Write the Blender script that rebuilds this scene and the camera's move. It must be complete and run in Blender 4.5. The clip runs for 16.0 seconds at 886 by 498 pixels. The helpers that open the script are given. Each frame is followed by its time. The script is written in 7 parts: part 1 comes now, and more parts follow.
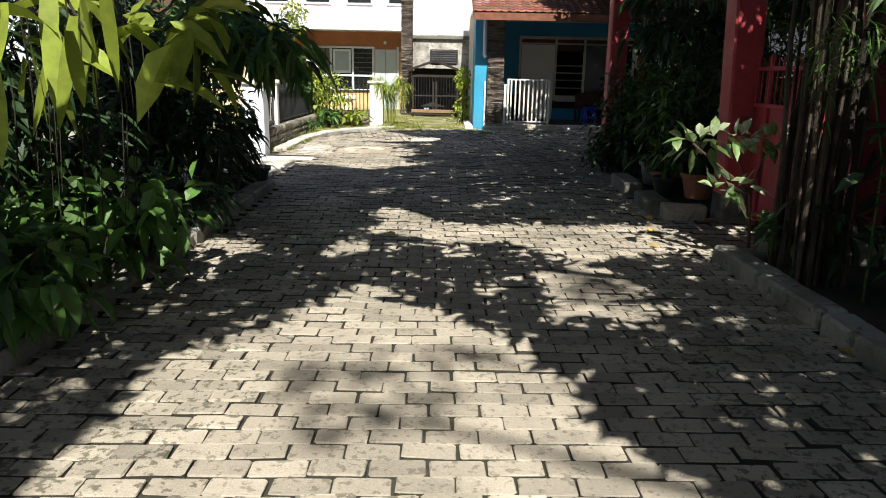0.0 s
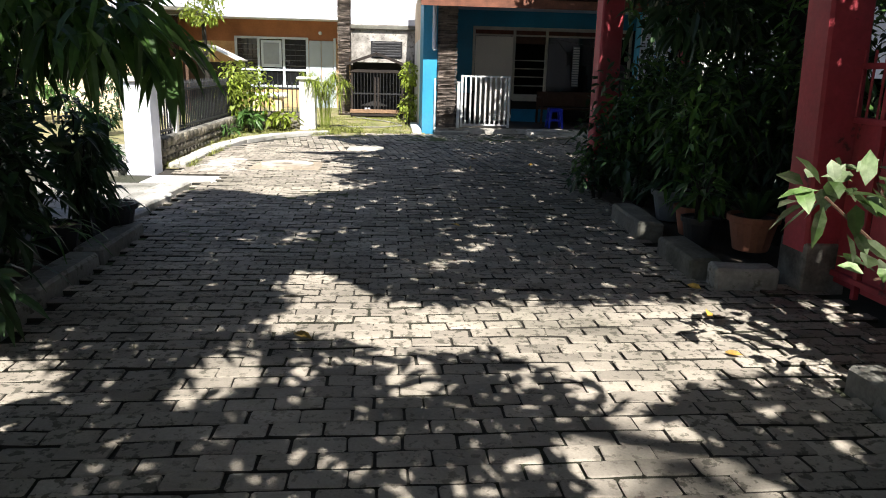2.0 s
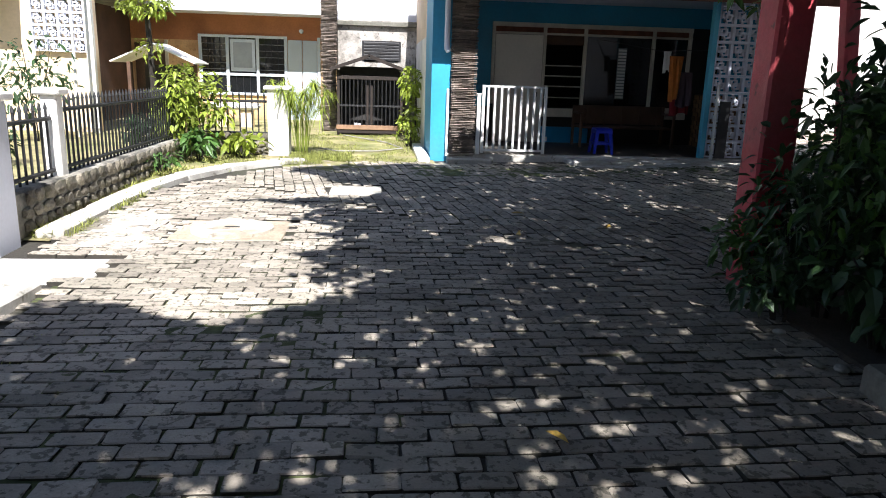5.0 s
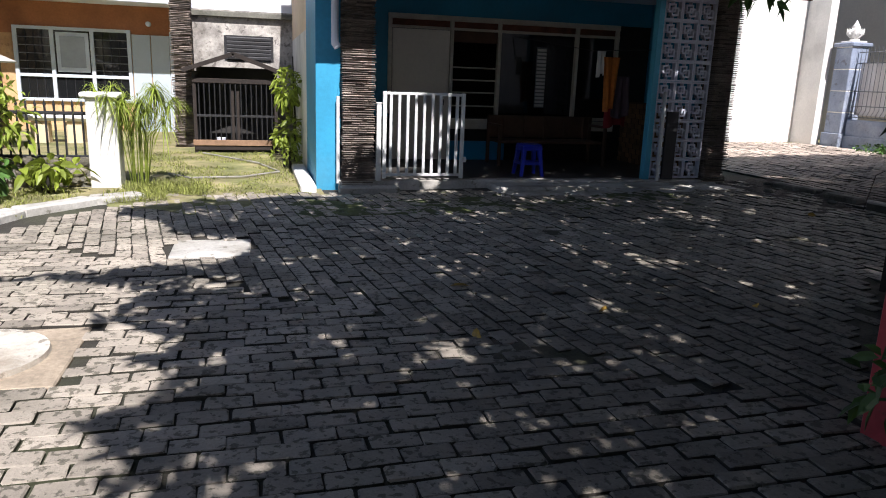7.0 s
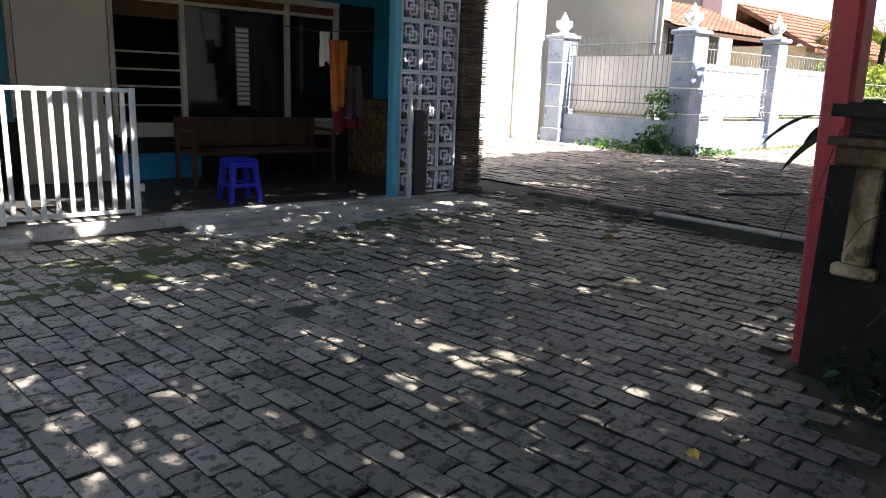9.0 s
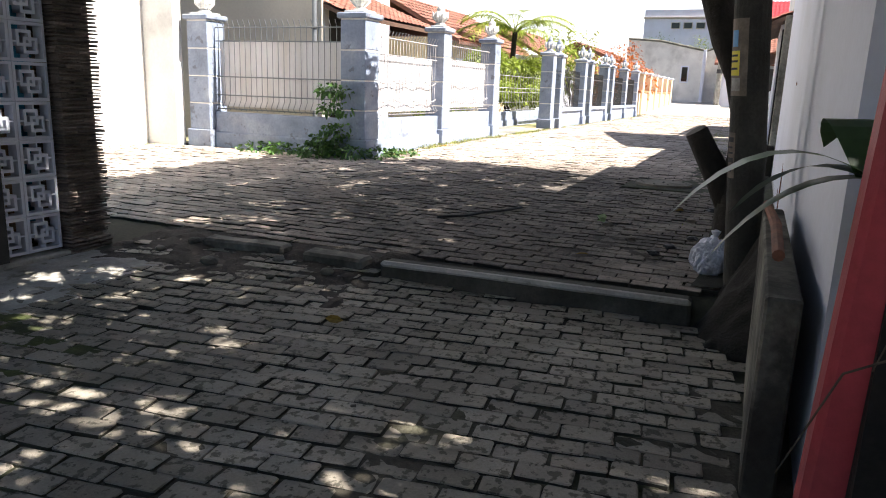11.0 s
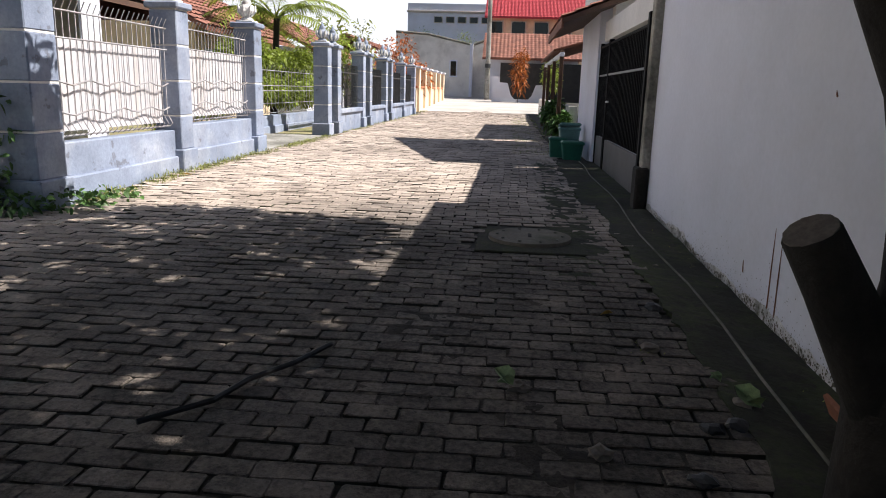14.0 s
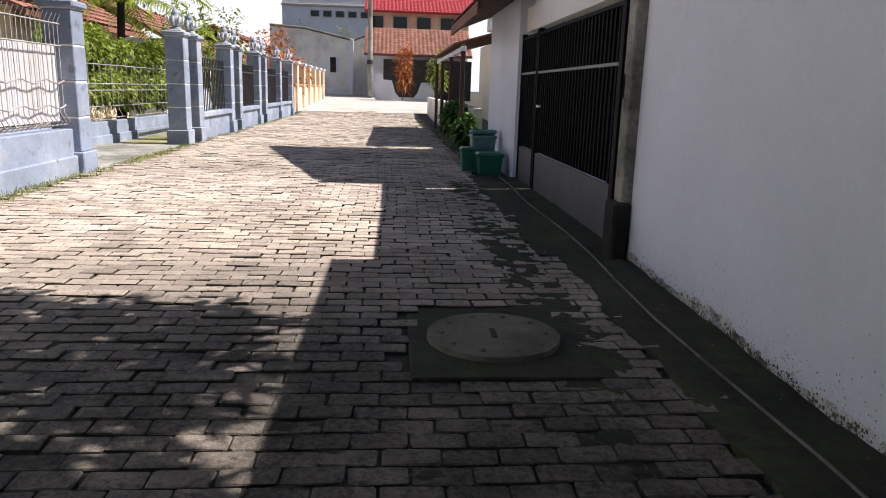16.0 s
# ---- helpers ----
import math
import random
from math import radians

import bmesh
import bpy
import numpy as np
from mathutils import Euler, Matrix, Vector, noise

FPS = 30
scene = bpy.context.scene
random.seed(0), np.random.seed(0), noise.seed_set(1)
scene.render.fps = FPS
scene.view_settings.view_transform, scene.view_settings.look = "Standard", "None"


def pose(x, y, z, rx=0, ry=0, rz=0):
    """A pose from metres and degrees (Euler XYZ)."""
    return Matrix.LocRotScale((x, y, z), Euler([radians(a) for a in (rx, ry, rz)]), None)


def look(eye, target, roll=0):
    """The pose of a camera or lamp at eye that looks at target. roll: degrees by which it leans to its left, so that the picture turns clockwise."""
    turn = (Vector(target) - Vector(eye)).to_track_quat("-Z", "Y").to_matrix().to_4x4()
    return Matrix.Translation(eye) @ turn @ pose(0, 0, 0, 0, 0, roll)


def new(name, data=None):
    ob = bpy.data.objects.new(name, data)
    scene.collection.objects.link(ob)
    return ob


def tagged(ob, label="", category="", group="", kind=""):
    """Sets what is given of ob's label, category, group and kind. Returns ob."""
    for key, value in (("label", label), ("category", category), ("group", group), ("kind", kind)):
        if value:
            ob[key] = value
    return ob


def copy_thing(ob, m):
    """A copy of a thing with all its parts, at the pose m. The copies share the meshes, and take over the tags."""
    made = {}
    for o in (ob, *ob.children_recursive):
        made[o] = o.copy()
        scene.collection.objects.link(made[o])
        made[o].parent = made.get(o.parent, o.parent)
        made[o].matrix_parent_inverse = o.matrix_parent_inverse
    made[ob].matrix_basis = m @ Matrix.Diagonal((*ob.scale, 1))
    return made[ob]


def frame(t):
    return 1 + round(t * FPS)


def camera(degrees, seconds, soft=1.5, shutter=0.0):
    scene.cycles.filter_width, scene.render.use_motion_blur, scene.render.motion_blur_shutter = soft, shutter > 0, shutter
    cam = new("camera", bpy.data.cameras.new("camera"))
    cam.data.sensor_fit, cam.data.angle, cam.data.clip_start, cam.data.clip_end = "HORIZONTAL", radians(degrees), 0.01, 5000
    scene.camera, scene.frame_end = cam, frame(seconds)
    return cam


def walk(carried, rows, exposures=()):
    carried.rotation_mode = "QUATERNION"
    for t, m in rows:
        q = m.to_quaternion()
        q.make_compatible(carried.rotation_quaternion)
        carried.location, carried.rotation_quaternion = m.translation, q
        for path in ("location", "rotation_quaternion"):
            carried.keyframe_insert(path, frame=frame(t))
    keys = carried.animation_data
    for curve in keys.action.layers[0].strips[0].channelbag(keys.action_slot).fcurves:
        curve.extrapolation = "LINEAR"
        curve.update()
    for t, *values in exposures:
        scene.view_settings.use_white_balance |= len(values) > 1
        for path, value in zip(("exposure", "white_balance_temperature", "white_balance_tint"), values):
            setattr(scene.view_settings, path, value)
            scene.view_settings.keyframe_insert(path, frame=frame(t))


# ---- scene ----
cam = camera(64.1, 16.0, soft=1.0)
METRES, EYE, TILT, LEAN, TURN = 21.127, 1.5, 0.0, 0.0, 0.0
ROWS = [
    (0.0, 0.0, 0.0, 0.0, 0.27, -13.82, -1.1),
    (0.5, 0.0015, 0.0297, 0.0004, -0.75, -13.87, -1.2),
    (1.0, 0.0019, 0.0595, 0.0008, -3.08, -13.88, -1.18),
    (1.5, 0.002, 0.0938, 0.0009, -3.59, -14.02, -1.37),
    (2.0, -0.0003, 0.1263, 0.001, -4.19, -14.14, -1.43),
    (2.5, -0.0017, 0.1577, 0.0008, -4.46, -14.11, -1.53),
    (3.0, -0.0048, 0.1895, 0.0009, -4.44, -14.14, -1.52),
    (3.5, -0.005, 0.2197, 0.0003, -4.44, -14.05, -1.61),
    (6.0, -0.0073, 0.38, 0.0061, -6.83, -13.7, -1.94),
    (6.5, -0.0066, 0.4134, 0.0045, -9.97, -13.51, -1.95),
    (7.0, -0.0024, 0.4424, 0.0039, -14.69, -13.31, -1.98),
    (7.5, 0.0021, 0.4738, 0.0038, -19.61, -13.25, -2.02),
    (8.0, 0.0111, 0.5048, 0.0027, -25.0, -13.1, -2.05),
    (8.5, 0.0233, 0.5343, 0.0025, -30.1, -13.08, -2.09),
    (9.0, 0.0392, 0.5633, 0.0024, -38.57, -12.94, -2.11),
    (9.5, 0.0588, 0.5898, 0.0036, -43.75, -12.91, -2.12),
    (10.0, 0.0773, 0.6121, 0.0045, -51.98, -12.83, -2.08),
    (12.5, 0.2087, 0.6886, 0.007, -76.79, -12.76, -1.76),
    (13.0, 0.2382, 0.6973, 0.0081, -78.67, -12.66, -1.69),
    (13.5, 0.2661, 0.7045, 0.0096, -82.63, -12.64, -1.61),
    (14.0, 0.2958, 0.7103, 0.0109, -84.72, -12.71, -1.64),
    (14.5, 0.3254, 0.7169, 0.0129, -87.92, -12.73, -1.62),
    (15.0, 0.3544, 0.7208, 0.0165, -90.21, -12.79, -1.61),
    (15.5, 0.3823, 0.7235, 0.0154, -91.76, -12.69, -1.63),
    (16.0, 0.4168, 0.7269, 0.0133, -94.23, -12.68, -1.68),
]
walk(cam, [(t, pose(0, 0, EYE, TILT, LEAN, TURN) @ pose(METRES * x, METRES * y, METRES * z, 90 + pitch, roll, yaw)) for t, x, y, z, yaw, pitch, roll in ROWS], exposures=[(0.0, 0.8, 6600, 6), (2.0, 1.08, 6350, 10), (3.5, 1.4, 6050, 11), (6.0, 1.2, 6050, 15), (6.5, 0.95, 6050, 16), (7.0, 0.75, 6100, 16), (7.4, 0.85, 6150, 16), (8.0, 1.45, 6350, 16), (8.8, 2.1, 6450, 13), (10.2, 2.0, 6600, 12), (12.4, 1.05, 6350, 12), (14.5, 0.72, 6350, 14), (16.0, 0.7, 6400, 14)])

# ---- light ----
world = bpy.data.worlds.new("sky")
scene.world = world
world.use_nodes = True
SUN_EL = radians(50.0)
wn = world.node_tree.nodes
sky = wn.new("ShaderNodeTexSky")
sky.sky_type, sky.sun_disc, sky.sun_elevation, sky.sun_rotation = "NISHITA", False, SUN_EL, radians(176.0)
wn["Background"].inputs["Strength"].default_value = 0.05
world.node_tree.links.new(sky.outputs[0], wn["Background"].inputs[0])
sun = new("sun", bpy.data.lights.new("sun", "SUN"))
sun.data.energy, sun.data.angle, sun.data.color = 5.0, radians(0.5), (1.0, 0.955, 0.88)
sun_from = Vector((0.045, -math.cos(SUN_EL), math.sin(SUN_EL))).normalized()
sun.matrix_world = look(sun_from * 60, (0, 0, 0))
TO_SUN = sun_from / sun_from.z

# ---- helpers of the place ----
ORIGIN = {}


def gz(x, y):
    """Height of the ground."""
    yard = 0.013 * min(max(0.0, y - 6.0), 16.0) + 0.022 * min(max(0.0, x - 1.0), 6.2)
    lane = 0.36 + 0.0175 * min(max(0.0, x - 8.0), 8.0) + 0.026 * min(max(0.0, x - 40.0), 30.0)
    a, b = (7.0, 7.22) if y < 16.2 else (6.5, 7.9)
    s = min(max((x - a) / (b - a), 0.0), 1.0)
    return yard + (lane - yard) * s * s * (3 - 2 * s)


def thing(name, at, label="", category="", group="", kind=""):
    ob = new(name)
    ob.empty_display_size = 0.2
    ob.location = at
    ORIGIN[ob] = Vector(at)
    return tagged(ob, label, category, group, kind)


def part(name, bm, material, parent=None, label="", smooth=False):
    """Links a bmesh, built in world places, as one mesh object under its parent."""
    me = bpy.data.meshes.new(name)
    base = ORIGIN[parent] if parent else Vector((0, 0, 0))
    if isinstance(bm, tuple):
        v, f = bm
        v = np.asarray(v, float) - np.array(base)
        me.from_pydata(v.tolist(), [], f if isinstance(f, list) else f.tolist())
    else:
        bmesh.ops.translate(bm, verts=bm.verts, vec=-base)
        bmesh.ops.recalc_face_normals(bm, faces=bm.faces)
        bm.to_mesh(me)
        bm.free()
    if smooth:
        me.polygons.foreach_set("use_smooth", [True] * len(me.polygons))
    me.materials.append(material)
    ob = new(name, me)
    ORIGIN[ob] = base
    if parent:
        ob.parent = parent
    if label:
        ob["label"] = label
    return ob


def box(x0, y0, z0, x1, y1, z1, bev=0.0, bm=None, turn=None):
    bm = bm or bmesh.new()
    r = bmesh.ops.create_cube(bm, size=1.0)["verts"]
    m = Matrix.Translation(((x0 + x1) / 2, (y0 + y1) / 2, (z0 + z1) / 2))
    if turn:
        m = m @ turn
    bmesh.ops.transform(bm, verts=r, matrix=m @ Matrix.Diagonal((abs(x1 - x0), abs(y1 - y0), abs(z1 - z0), 1)))
    if bev:
        ed = list({e for v in r for e in v.link_edges})
        bmesh.ops.bevel(bm, geom=ed, offset=bev, segments=1, affect="EDGES")
    return bm


def rod(p, q, r0, r1=None, n=8, bm=None):
    bm = bm or bmesh.new()
    p, q = Vector(p), Vector(q)
    m = Matrix.Translation((p + q) / 2) @ (q - p).to_track_quat("Z", "Y").to_matrix().to_4x4()
    bmesh.ops.create_cone(bm, cap_ends=True, segments=n, radius1=r0, radius2=r0 if r1 is None else r1, depth=(q - p).length, matrix=m)
    return bm


def tube(points, radii, n=8, bm=None, wob=0.0, seed=1):
    """A bent limb through points."""
    bm = bm or bmesh.new()
    rnd = random.Random(seed)
    rings = []
    pts = [Vector(p) for p in points]
    for i, p in enumerate(pts):
        d = (pts[min(i + 1, len(pts) - 1)] - pts[max(i - 1, 0)]).normalized()
        a = d.orthogonal().normalized() if i == 0 else (rings_a - d * rings_a.dot(d)).normalized()
        rings_a = a
        b = d.cross(a)
        rings.append([bm.verts.new(p + (a * math.cos(k * 2 * math.pi / n) + b * math.sin(k * 2 * math.pi / n)) * radii[i] * (1 + rnd.uniform(-wob, wob))) for k in range(n)])
    for r, s in zip(rings, rings[1:]):
        for k in range(n):
            bm.faces.new((r[k], r[(k + 1) % n], s[(k + 1) % n], s[k]))
    bm.faces.new(rings[0][::-1])
    bm.faces.new(rings[-1])
    return bm


def leaves(base, way, length, width, seed=0, fold=0.25, droop=0.35):
    """Leaf blades with a pointed oval outline, folded at the midrib: arrays of places, directions and sizes."""
    rng = np.random.default_rng(seed)
    base, way = np.asarray(base, float), np.asarray(way, float)
    n = len(base)
    way = way / np.linalg.norm(way, axis=1)[:, None]
    length = np.broadcast_to(length, n) * rng.uniform(0.75, 1.2, n)
    width = np.broadcast_to(width, n) * rng.uniform(0.8, 1.15, n)
    side = np.cross(way, rng.normal(0, 0.45, (n, 3)) + (0, 0, 1))
    side /= np.linalg.norm(side, axis=1)[:, None] + 1e-9
    up = np.cross(side, way)
    out = []
    for u, w, f in ((0, 0, 0), (0.3, 0.43, 1), (0.3, -0.43, 1), (0.3, 0, 0), (0.65, 0.4, 1), (0.65, -0.4, 1), (0.65, 0, 0), (1, 0, 0)):
        p = base + way * (u * length)[:, None] + side * (w * width)[:, None] + up * (f * fold * width * 0.5)[:, None]
        p[:, 2] -= droop * length * u * u
        out.append(p)
    v = np.stack(out, 1).reshape(-1, 3)
    q = np.array(((0, 1, 3), (0, 3, 2), (1, 4, 3), (4, 6, 3), (3, 6, 2), (6, 5, 2), (4, 7, 6), (6, 7, 5)))
    f = (q[None] + 8 * np.arange(n)[:, None, None]).reshape(-1, 3)
    return v, f


def clump(centre, radius, n, length, width, seed=0, flat=0.7, out=0.7, droop=0.35):
    """Leaves through a rough blob."""
    rng = np.random.default_rng(seed)
    d = rng.normal(size=(n, 3))
    d /= np.linalg.norm(d, axis=1)[:, None]
    p = np.array(centre) + d * (np.array(radius) * np.ones(3)) * (rng.uniform(0.25, 1, n) ** 0.6)[:, None] * (1, 1, flat)
    w = d * out + rng.normal(0, 0.6, (n, 3)) - (0, 0, 0.1)
    return leaves(p, w, length, width, seed + 1, droop=droop)


def merge(*sets):
    vs, fs, k = [], [], 0
    for v, f in sets:
        vs.append(v)
        fs.append(f + k)
        k += len(v)
    return np.concatenate(vs), np.concatenate(fs)


# ---- hazy distance ----
def backdrop():
    v, f = [], []
    for k in range(41):
        a = radians(-60 + 190 * k / 40)
        v += [(420 * math.cos(a), 420 * math.sin(a), -5), (420 * math.cos(a), 420 * math.sin(a), 170)]
        if k:
            f.append((2 * k - 2, 2 * k, 2 * k + 1, 2 * k - 1))
    m = bpy.data.materials.new("pale_sky_haze")
    m.use_nodes = True
    e = m.node_tree.nodes.new("ShaderNodeEmission")
    e.inputs["Color"].default_value = (0.93, 0.96, 1.0, 1)
    e.inputs["Strength"].default_value = 0.68
    m.node_tree.links.new(e.outputs[0], m.node_tree.nodes["Material Output"].inputs["Surface"])
    tagged(part("backdrop", (v, f), m), "pale hazy bright sky low over the houses", "sky", kind="structure")


backdrop()


# ---- materials ----
def material(name, colour, rough=0.8, vary=0.25, scale=3.0, fine=40.0, bump=0.3, metal=0.0, second=None, amount=0.4, random_by=0.0, island=False, through_light=0.0, spec=0.5, spots=0.55, stretch=None, grit=None, zone=None):
    """A surface with colour variation at two scales, an optional stain colour, and fine relief."""
    m = bpy.data.materials.new(name)
    m.use_nodes = True
    t = m.node_tree
    n, l = t.nodes, t.links
    b = n["Principled BSDF"]
    b.inputs["Roughness"].default_value = rough
    b.inputs["Metallic"].default_value = metal
    b.inputs["Specular IOR Level"].default_value = spec
    geo = n.new("ShaderNodeNewGeometry")
    vec = geo.outputs["Position"]
    if stretch:
        mp = n.new("ShaderNodeMapping")
        mp.inputs["Scale"].default_value = stretch
        l.new(vec, mp.inputs["Vector"])
        vec = mp.outputs[0]

    def noisy(sc, detail=4.0):
        k = n.new("ShaderNodeTexNoise")
        k.inputs["Scale"].default_value = sc
        k.inputs["Detail"].default_value = detail
        k.inputs["Roughness"].default_value = 0.6
        l.new(vec, k.inputs["Vector"])
        return k.outputs["Fac"]

    def ramp(fac, lo, hi, a, c):
        r = n.new("ShaderNodeMapRange")
        r.inputs["From Min"].default_value, r.inputs["From Max"].default_value = lo, hi
        r.inputs["To Min"].default_value, r.inputs["To Max"].default_value = a, c
        l.new(fac, r.inputs["Value"])
        return r.outputs[0]

    def times(a, c):
        k = n.new("ShaderNodeMath")
        k.operation = "MULTIPLY"
        l.new(a, k.inputs[0])
        l.new(c, k.inputs[1])
        return k.outputs[0]

    val = times(ramp(noisy(scale), 0.3, 0.7, 1 - vary, 1 + vary), ramp(noisy(fine, 6), 0.3, 0.7, 1 - vary * 0.6, 1 + vary * 0.6))
    if random_by:
        oi = n.new("ShaderNodeObjectInfo").outputs["Random"] if not island else geo.outputs["Random Per Island"]
        val = times(val, ramp(oi, 0, 1, 1 - random_by, 1 + random_by))
    rgb = n.new("ShaderNodeRGB")
    rgb.outputs[0].default_value = (*colour, 1)
    col = rgb.outputs[0]
    if second:
        mx = n.new("ShaderNodeMix")
        mx.data_type = "RGBA"
        l.new(ramp(noisy(scale * 0.7, 8), spots - 0.07, spots + 0.12, 0, amount), mx.inputs[0])
        l.new(col, mx.inputs[6])
        mx.inputs[7].default_value = (*second, 1)
        col = mx.outputs[2]
    if grit:
        gm = n.new("ShaderNodeMix")
        gm.data_type = "RGBA"
        l.new(ramp(noisy(grit[1], 9), grit[2], grit[2] + 0.05, 0, grit[3]), gm.inputs[0])
        l.new(col, gm.inputs[6])
        gm.inputs[7].default_value = (*grit[0], 1)
        col = gm.outputs[2]
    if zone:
        # an oval of trodden dirt and painted shade, ragged outline: middle, reach, colour, amount
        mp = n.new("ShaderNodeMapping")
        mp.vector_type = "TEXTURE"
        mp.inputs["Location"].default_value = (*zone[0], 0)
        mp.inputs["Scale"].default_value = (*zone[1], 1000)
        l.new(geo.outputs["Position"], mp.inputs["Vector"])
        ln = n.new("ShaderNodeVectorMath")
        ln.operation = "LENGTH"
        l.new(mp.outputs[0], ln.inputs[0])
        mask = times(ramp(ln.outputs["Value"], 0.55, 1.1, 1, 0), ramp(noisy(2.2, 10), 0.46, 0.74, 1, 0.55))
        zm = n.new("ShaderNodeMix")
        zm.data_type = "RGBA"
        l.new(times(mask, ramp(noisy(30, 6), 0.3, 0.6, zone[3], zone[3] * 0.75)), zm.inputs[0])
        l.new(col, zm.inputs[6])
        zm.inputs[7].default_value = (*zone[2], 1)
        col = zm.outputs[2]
    hv = n.new("ShaderNodeVectorMath")
    hv.operation = "SCALE"
    l.new(col, hv.inputs[0])
    l.new(val, hv.inputs["Scale"])
    l.new(hv.outputs[0], b.inputs["Base Color"])
    if bump:
        bp = n.new("ShaderNodeBump")
        bp.inputs["Strength"].default_value, bp.inputs["Distance"].default_value = bump, 0.01
        l.new(noisy(fine * 1.3, 6), bp.inputs["Height"])
        l.new(bp.outputs[0], b.inputs["Normal"])
    if through_light:
        tr = n.new("ShaderNodeBsdfTranslucent")
        l.new(hv.outputs[0], tr.inputs["Color"])
        ad = n.new("ShaderNodeMixShader")
        ad.inputs[0].default_value = through_light
        l.new(b.outputs[0], ad.inputs[1])
        l.new(tr.outputs[0], ad.inputs[2])
        l.new(ad.outputs[0], n["Material Output"].inputs["Surface"])
    return m


M_PAVER = material("concrete_paver", (0.375, 0.33, 0.272), 0.85, 0.2, 1.2, 70, 0.7, second=(0.19, 0.175, 0.135), amount=0.5, random_by=0.22, grit=((0.10, 0.088, 0.065), 26.0, 0.56, 0.55))
# zone: dirt by the plants, also painting the yard paving's shade darker
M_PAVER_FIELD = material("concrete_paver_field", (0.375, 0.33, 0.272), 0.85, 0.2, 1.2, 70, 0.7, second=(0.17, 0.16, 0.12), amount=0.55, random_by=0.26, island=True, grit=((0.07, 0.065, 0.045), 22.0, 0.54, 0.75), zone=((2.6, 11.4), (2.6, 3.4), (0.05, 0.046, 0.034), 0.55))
# zone: dirt by the tree, widened and darkened to paint its shade deeper
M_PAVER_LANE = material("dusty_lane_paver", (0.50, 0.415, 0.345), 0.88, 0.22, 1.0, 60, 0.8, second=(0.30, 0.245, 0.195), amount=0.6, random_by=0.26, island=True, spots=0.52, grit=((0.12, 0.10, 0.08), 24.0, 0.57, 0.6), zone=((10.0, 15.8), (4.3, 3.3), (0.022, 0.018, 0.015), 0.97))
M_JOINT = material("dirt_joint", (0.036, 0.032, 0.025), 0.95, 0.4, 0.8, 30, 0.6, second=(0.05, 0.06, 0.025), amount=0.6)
M_CONC = material("weathered_concrete", (0.36, 0.345, 0.31), 0.9, 0.25, 2.0, 35, 0.7, second=(0.13, 0.125, 0.10), amount=0.8, spots=0.52, grit=((0.08, 0.08, 0.05), 8.0, 0.57, 0.7))
M_CONC_DARK = material("mossy_concrete", (0.16, 0.155, 0.13), 0.92, 0.35, 2.5, 30, 0.6, second=(0.05, 0.055, 0.03), amount=0.8)
M_SOIL = material("dark_soil", (0.05, 0.038, 0.027), 0.97, 0.4, 3.0, 40, 1.0)
M_WHITE = material("white_wall_paint", (0.72, 0.74, 0.83), 0.75, 0.05, 0.8, 25, 0.15, second=(0.55, 0.55, 0.56), amount=0.3)
M_WHITE_OLD = material("stained_white_plaster", (0.74, 0.72, 0.68), 0.85, 0.10, 0.9, 20, 0.3, second=(0.33, 0.31, 0.28), amount=0.55, spots=0.58)
M_CREAM = material("cream_plaster", (0.76, 0.60, 0.42), 0.85, 0.1, 1.0, 20, 0.25, second=(0.5, 0.38, 0.2), amount=0.4)
M_ORANGE = material("rusty_orange_plaster", (0.42, 0.17, 0.075), 0.85, 0.2, 1.3, 20, 0.25, second=(0.25, 0.1, 0.05), amount=0.5)
M_BLUE = material("sky_blue_paint", (0.035, 0.30, 0.50), 0.6, 0.12, 1.0, 20, 0.2, second=(0.08, 0.25, 0.36), amount=0.5)
M_GREYBLUE = material("grey_blue_paint", (0.235, 0.275, 0.36), 0.8, 0.2, 1.8, 25, 0.35, second=(0.42, 0.44, 0.49), amount=0.6, spots=0.55, grit=((0.10, 0.10, 0.11), 5.0, 0.6, 0.6))
M_RED = material("faded_red_paint", (0.40, 0.045, 0.06), 0.65, 0.2, 1.8, 25, 0.3, second=(0.27, 0.07, 0.075), amount=0.7, grit=((0.06, 0.03, 0.03), 5.0, 0.62, 0.8))
M_STONE = material("stacked_slate", (0.19, 0.155, 0.13), 0.85, 0.45, 6.0, 50, 0.8, random_by=0.6, island=True)
M_IRON = material("dark_iron", (0.02, 0.02, 0.022), 0.55, 0.3, 5, 60, 0.2)
M_METALW = material("white_painted_steel", (0.62, 0.63, 0.62), 0.45, 0.1, 3, 40, 0.1, second=(0.3, 0.22, 0.16), amount=0.4, spots=0.62)
M_BLACK = material("black_gate_paint", (0.008, 0.008, 0.009), 0.75, 0.3, 1.5, 40, 0.1, spec=0.15)
M_KICK = material("dull_kick_plate", (0.085, 0.085, 0.09), 0.6, 0.2, 2, 30, 0.1, second=(0.05, 0.045, 0.04), amount=0.5)
M_WOOD = material("old_brown_wood", (0.095, 0.05, 0.03), 0.75, 0.3, 4, 50, 0.4)
M_TILE = material("clay_roof_tile", (0.27, 0.115, 0.08), 0.85, 0.3, 2.0, 30, 0.4, random_by=0.25, island=True)
# near-black for dark walls; also paints in the shade of porches
M_DARK = material("dark_wall_and_shade", (0.03, 0.028, 0.026), 0.9, 0.3, 2.0, 20, 0.2)
M_LEAF = material("leaf_green", (0.07, 0.15, 0.03), 0.5, 0.35, 2.0, 15, 0.15, random_by=0.45, island=True, through_light=0.2)
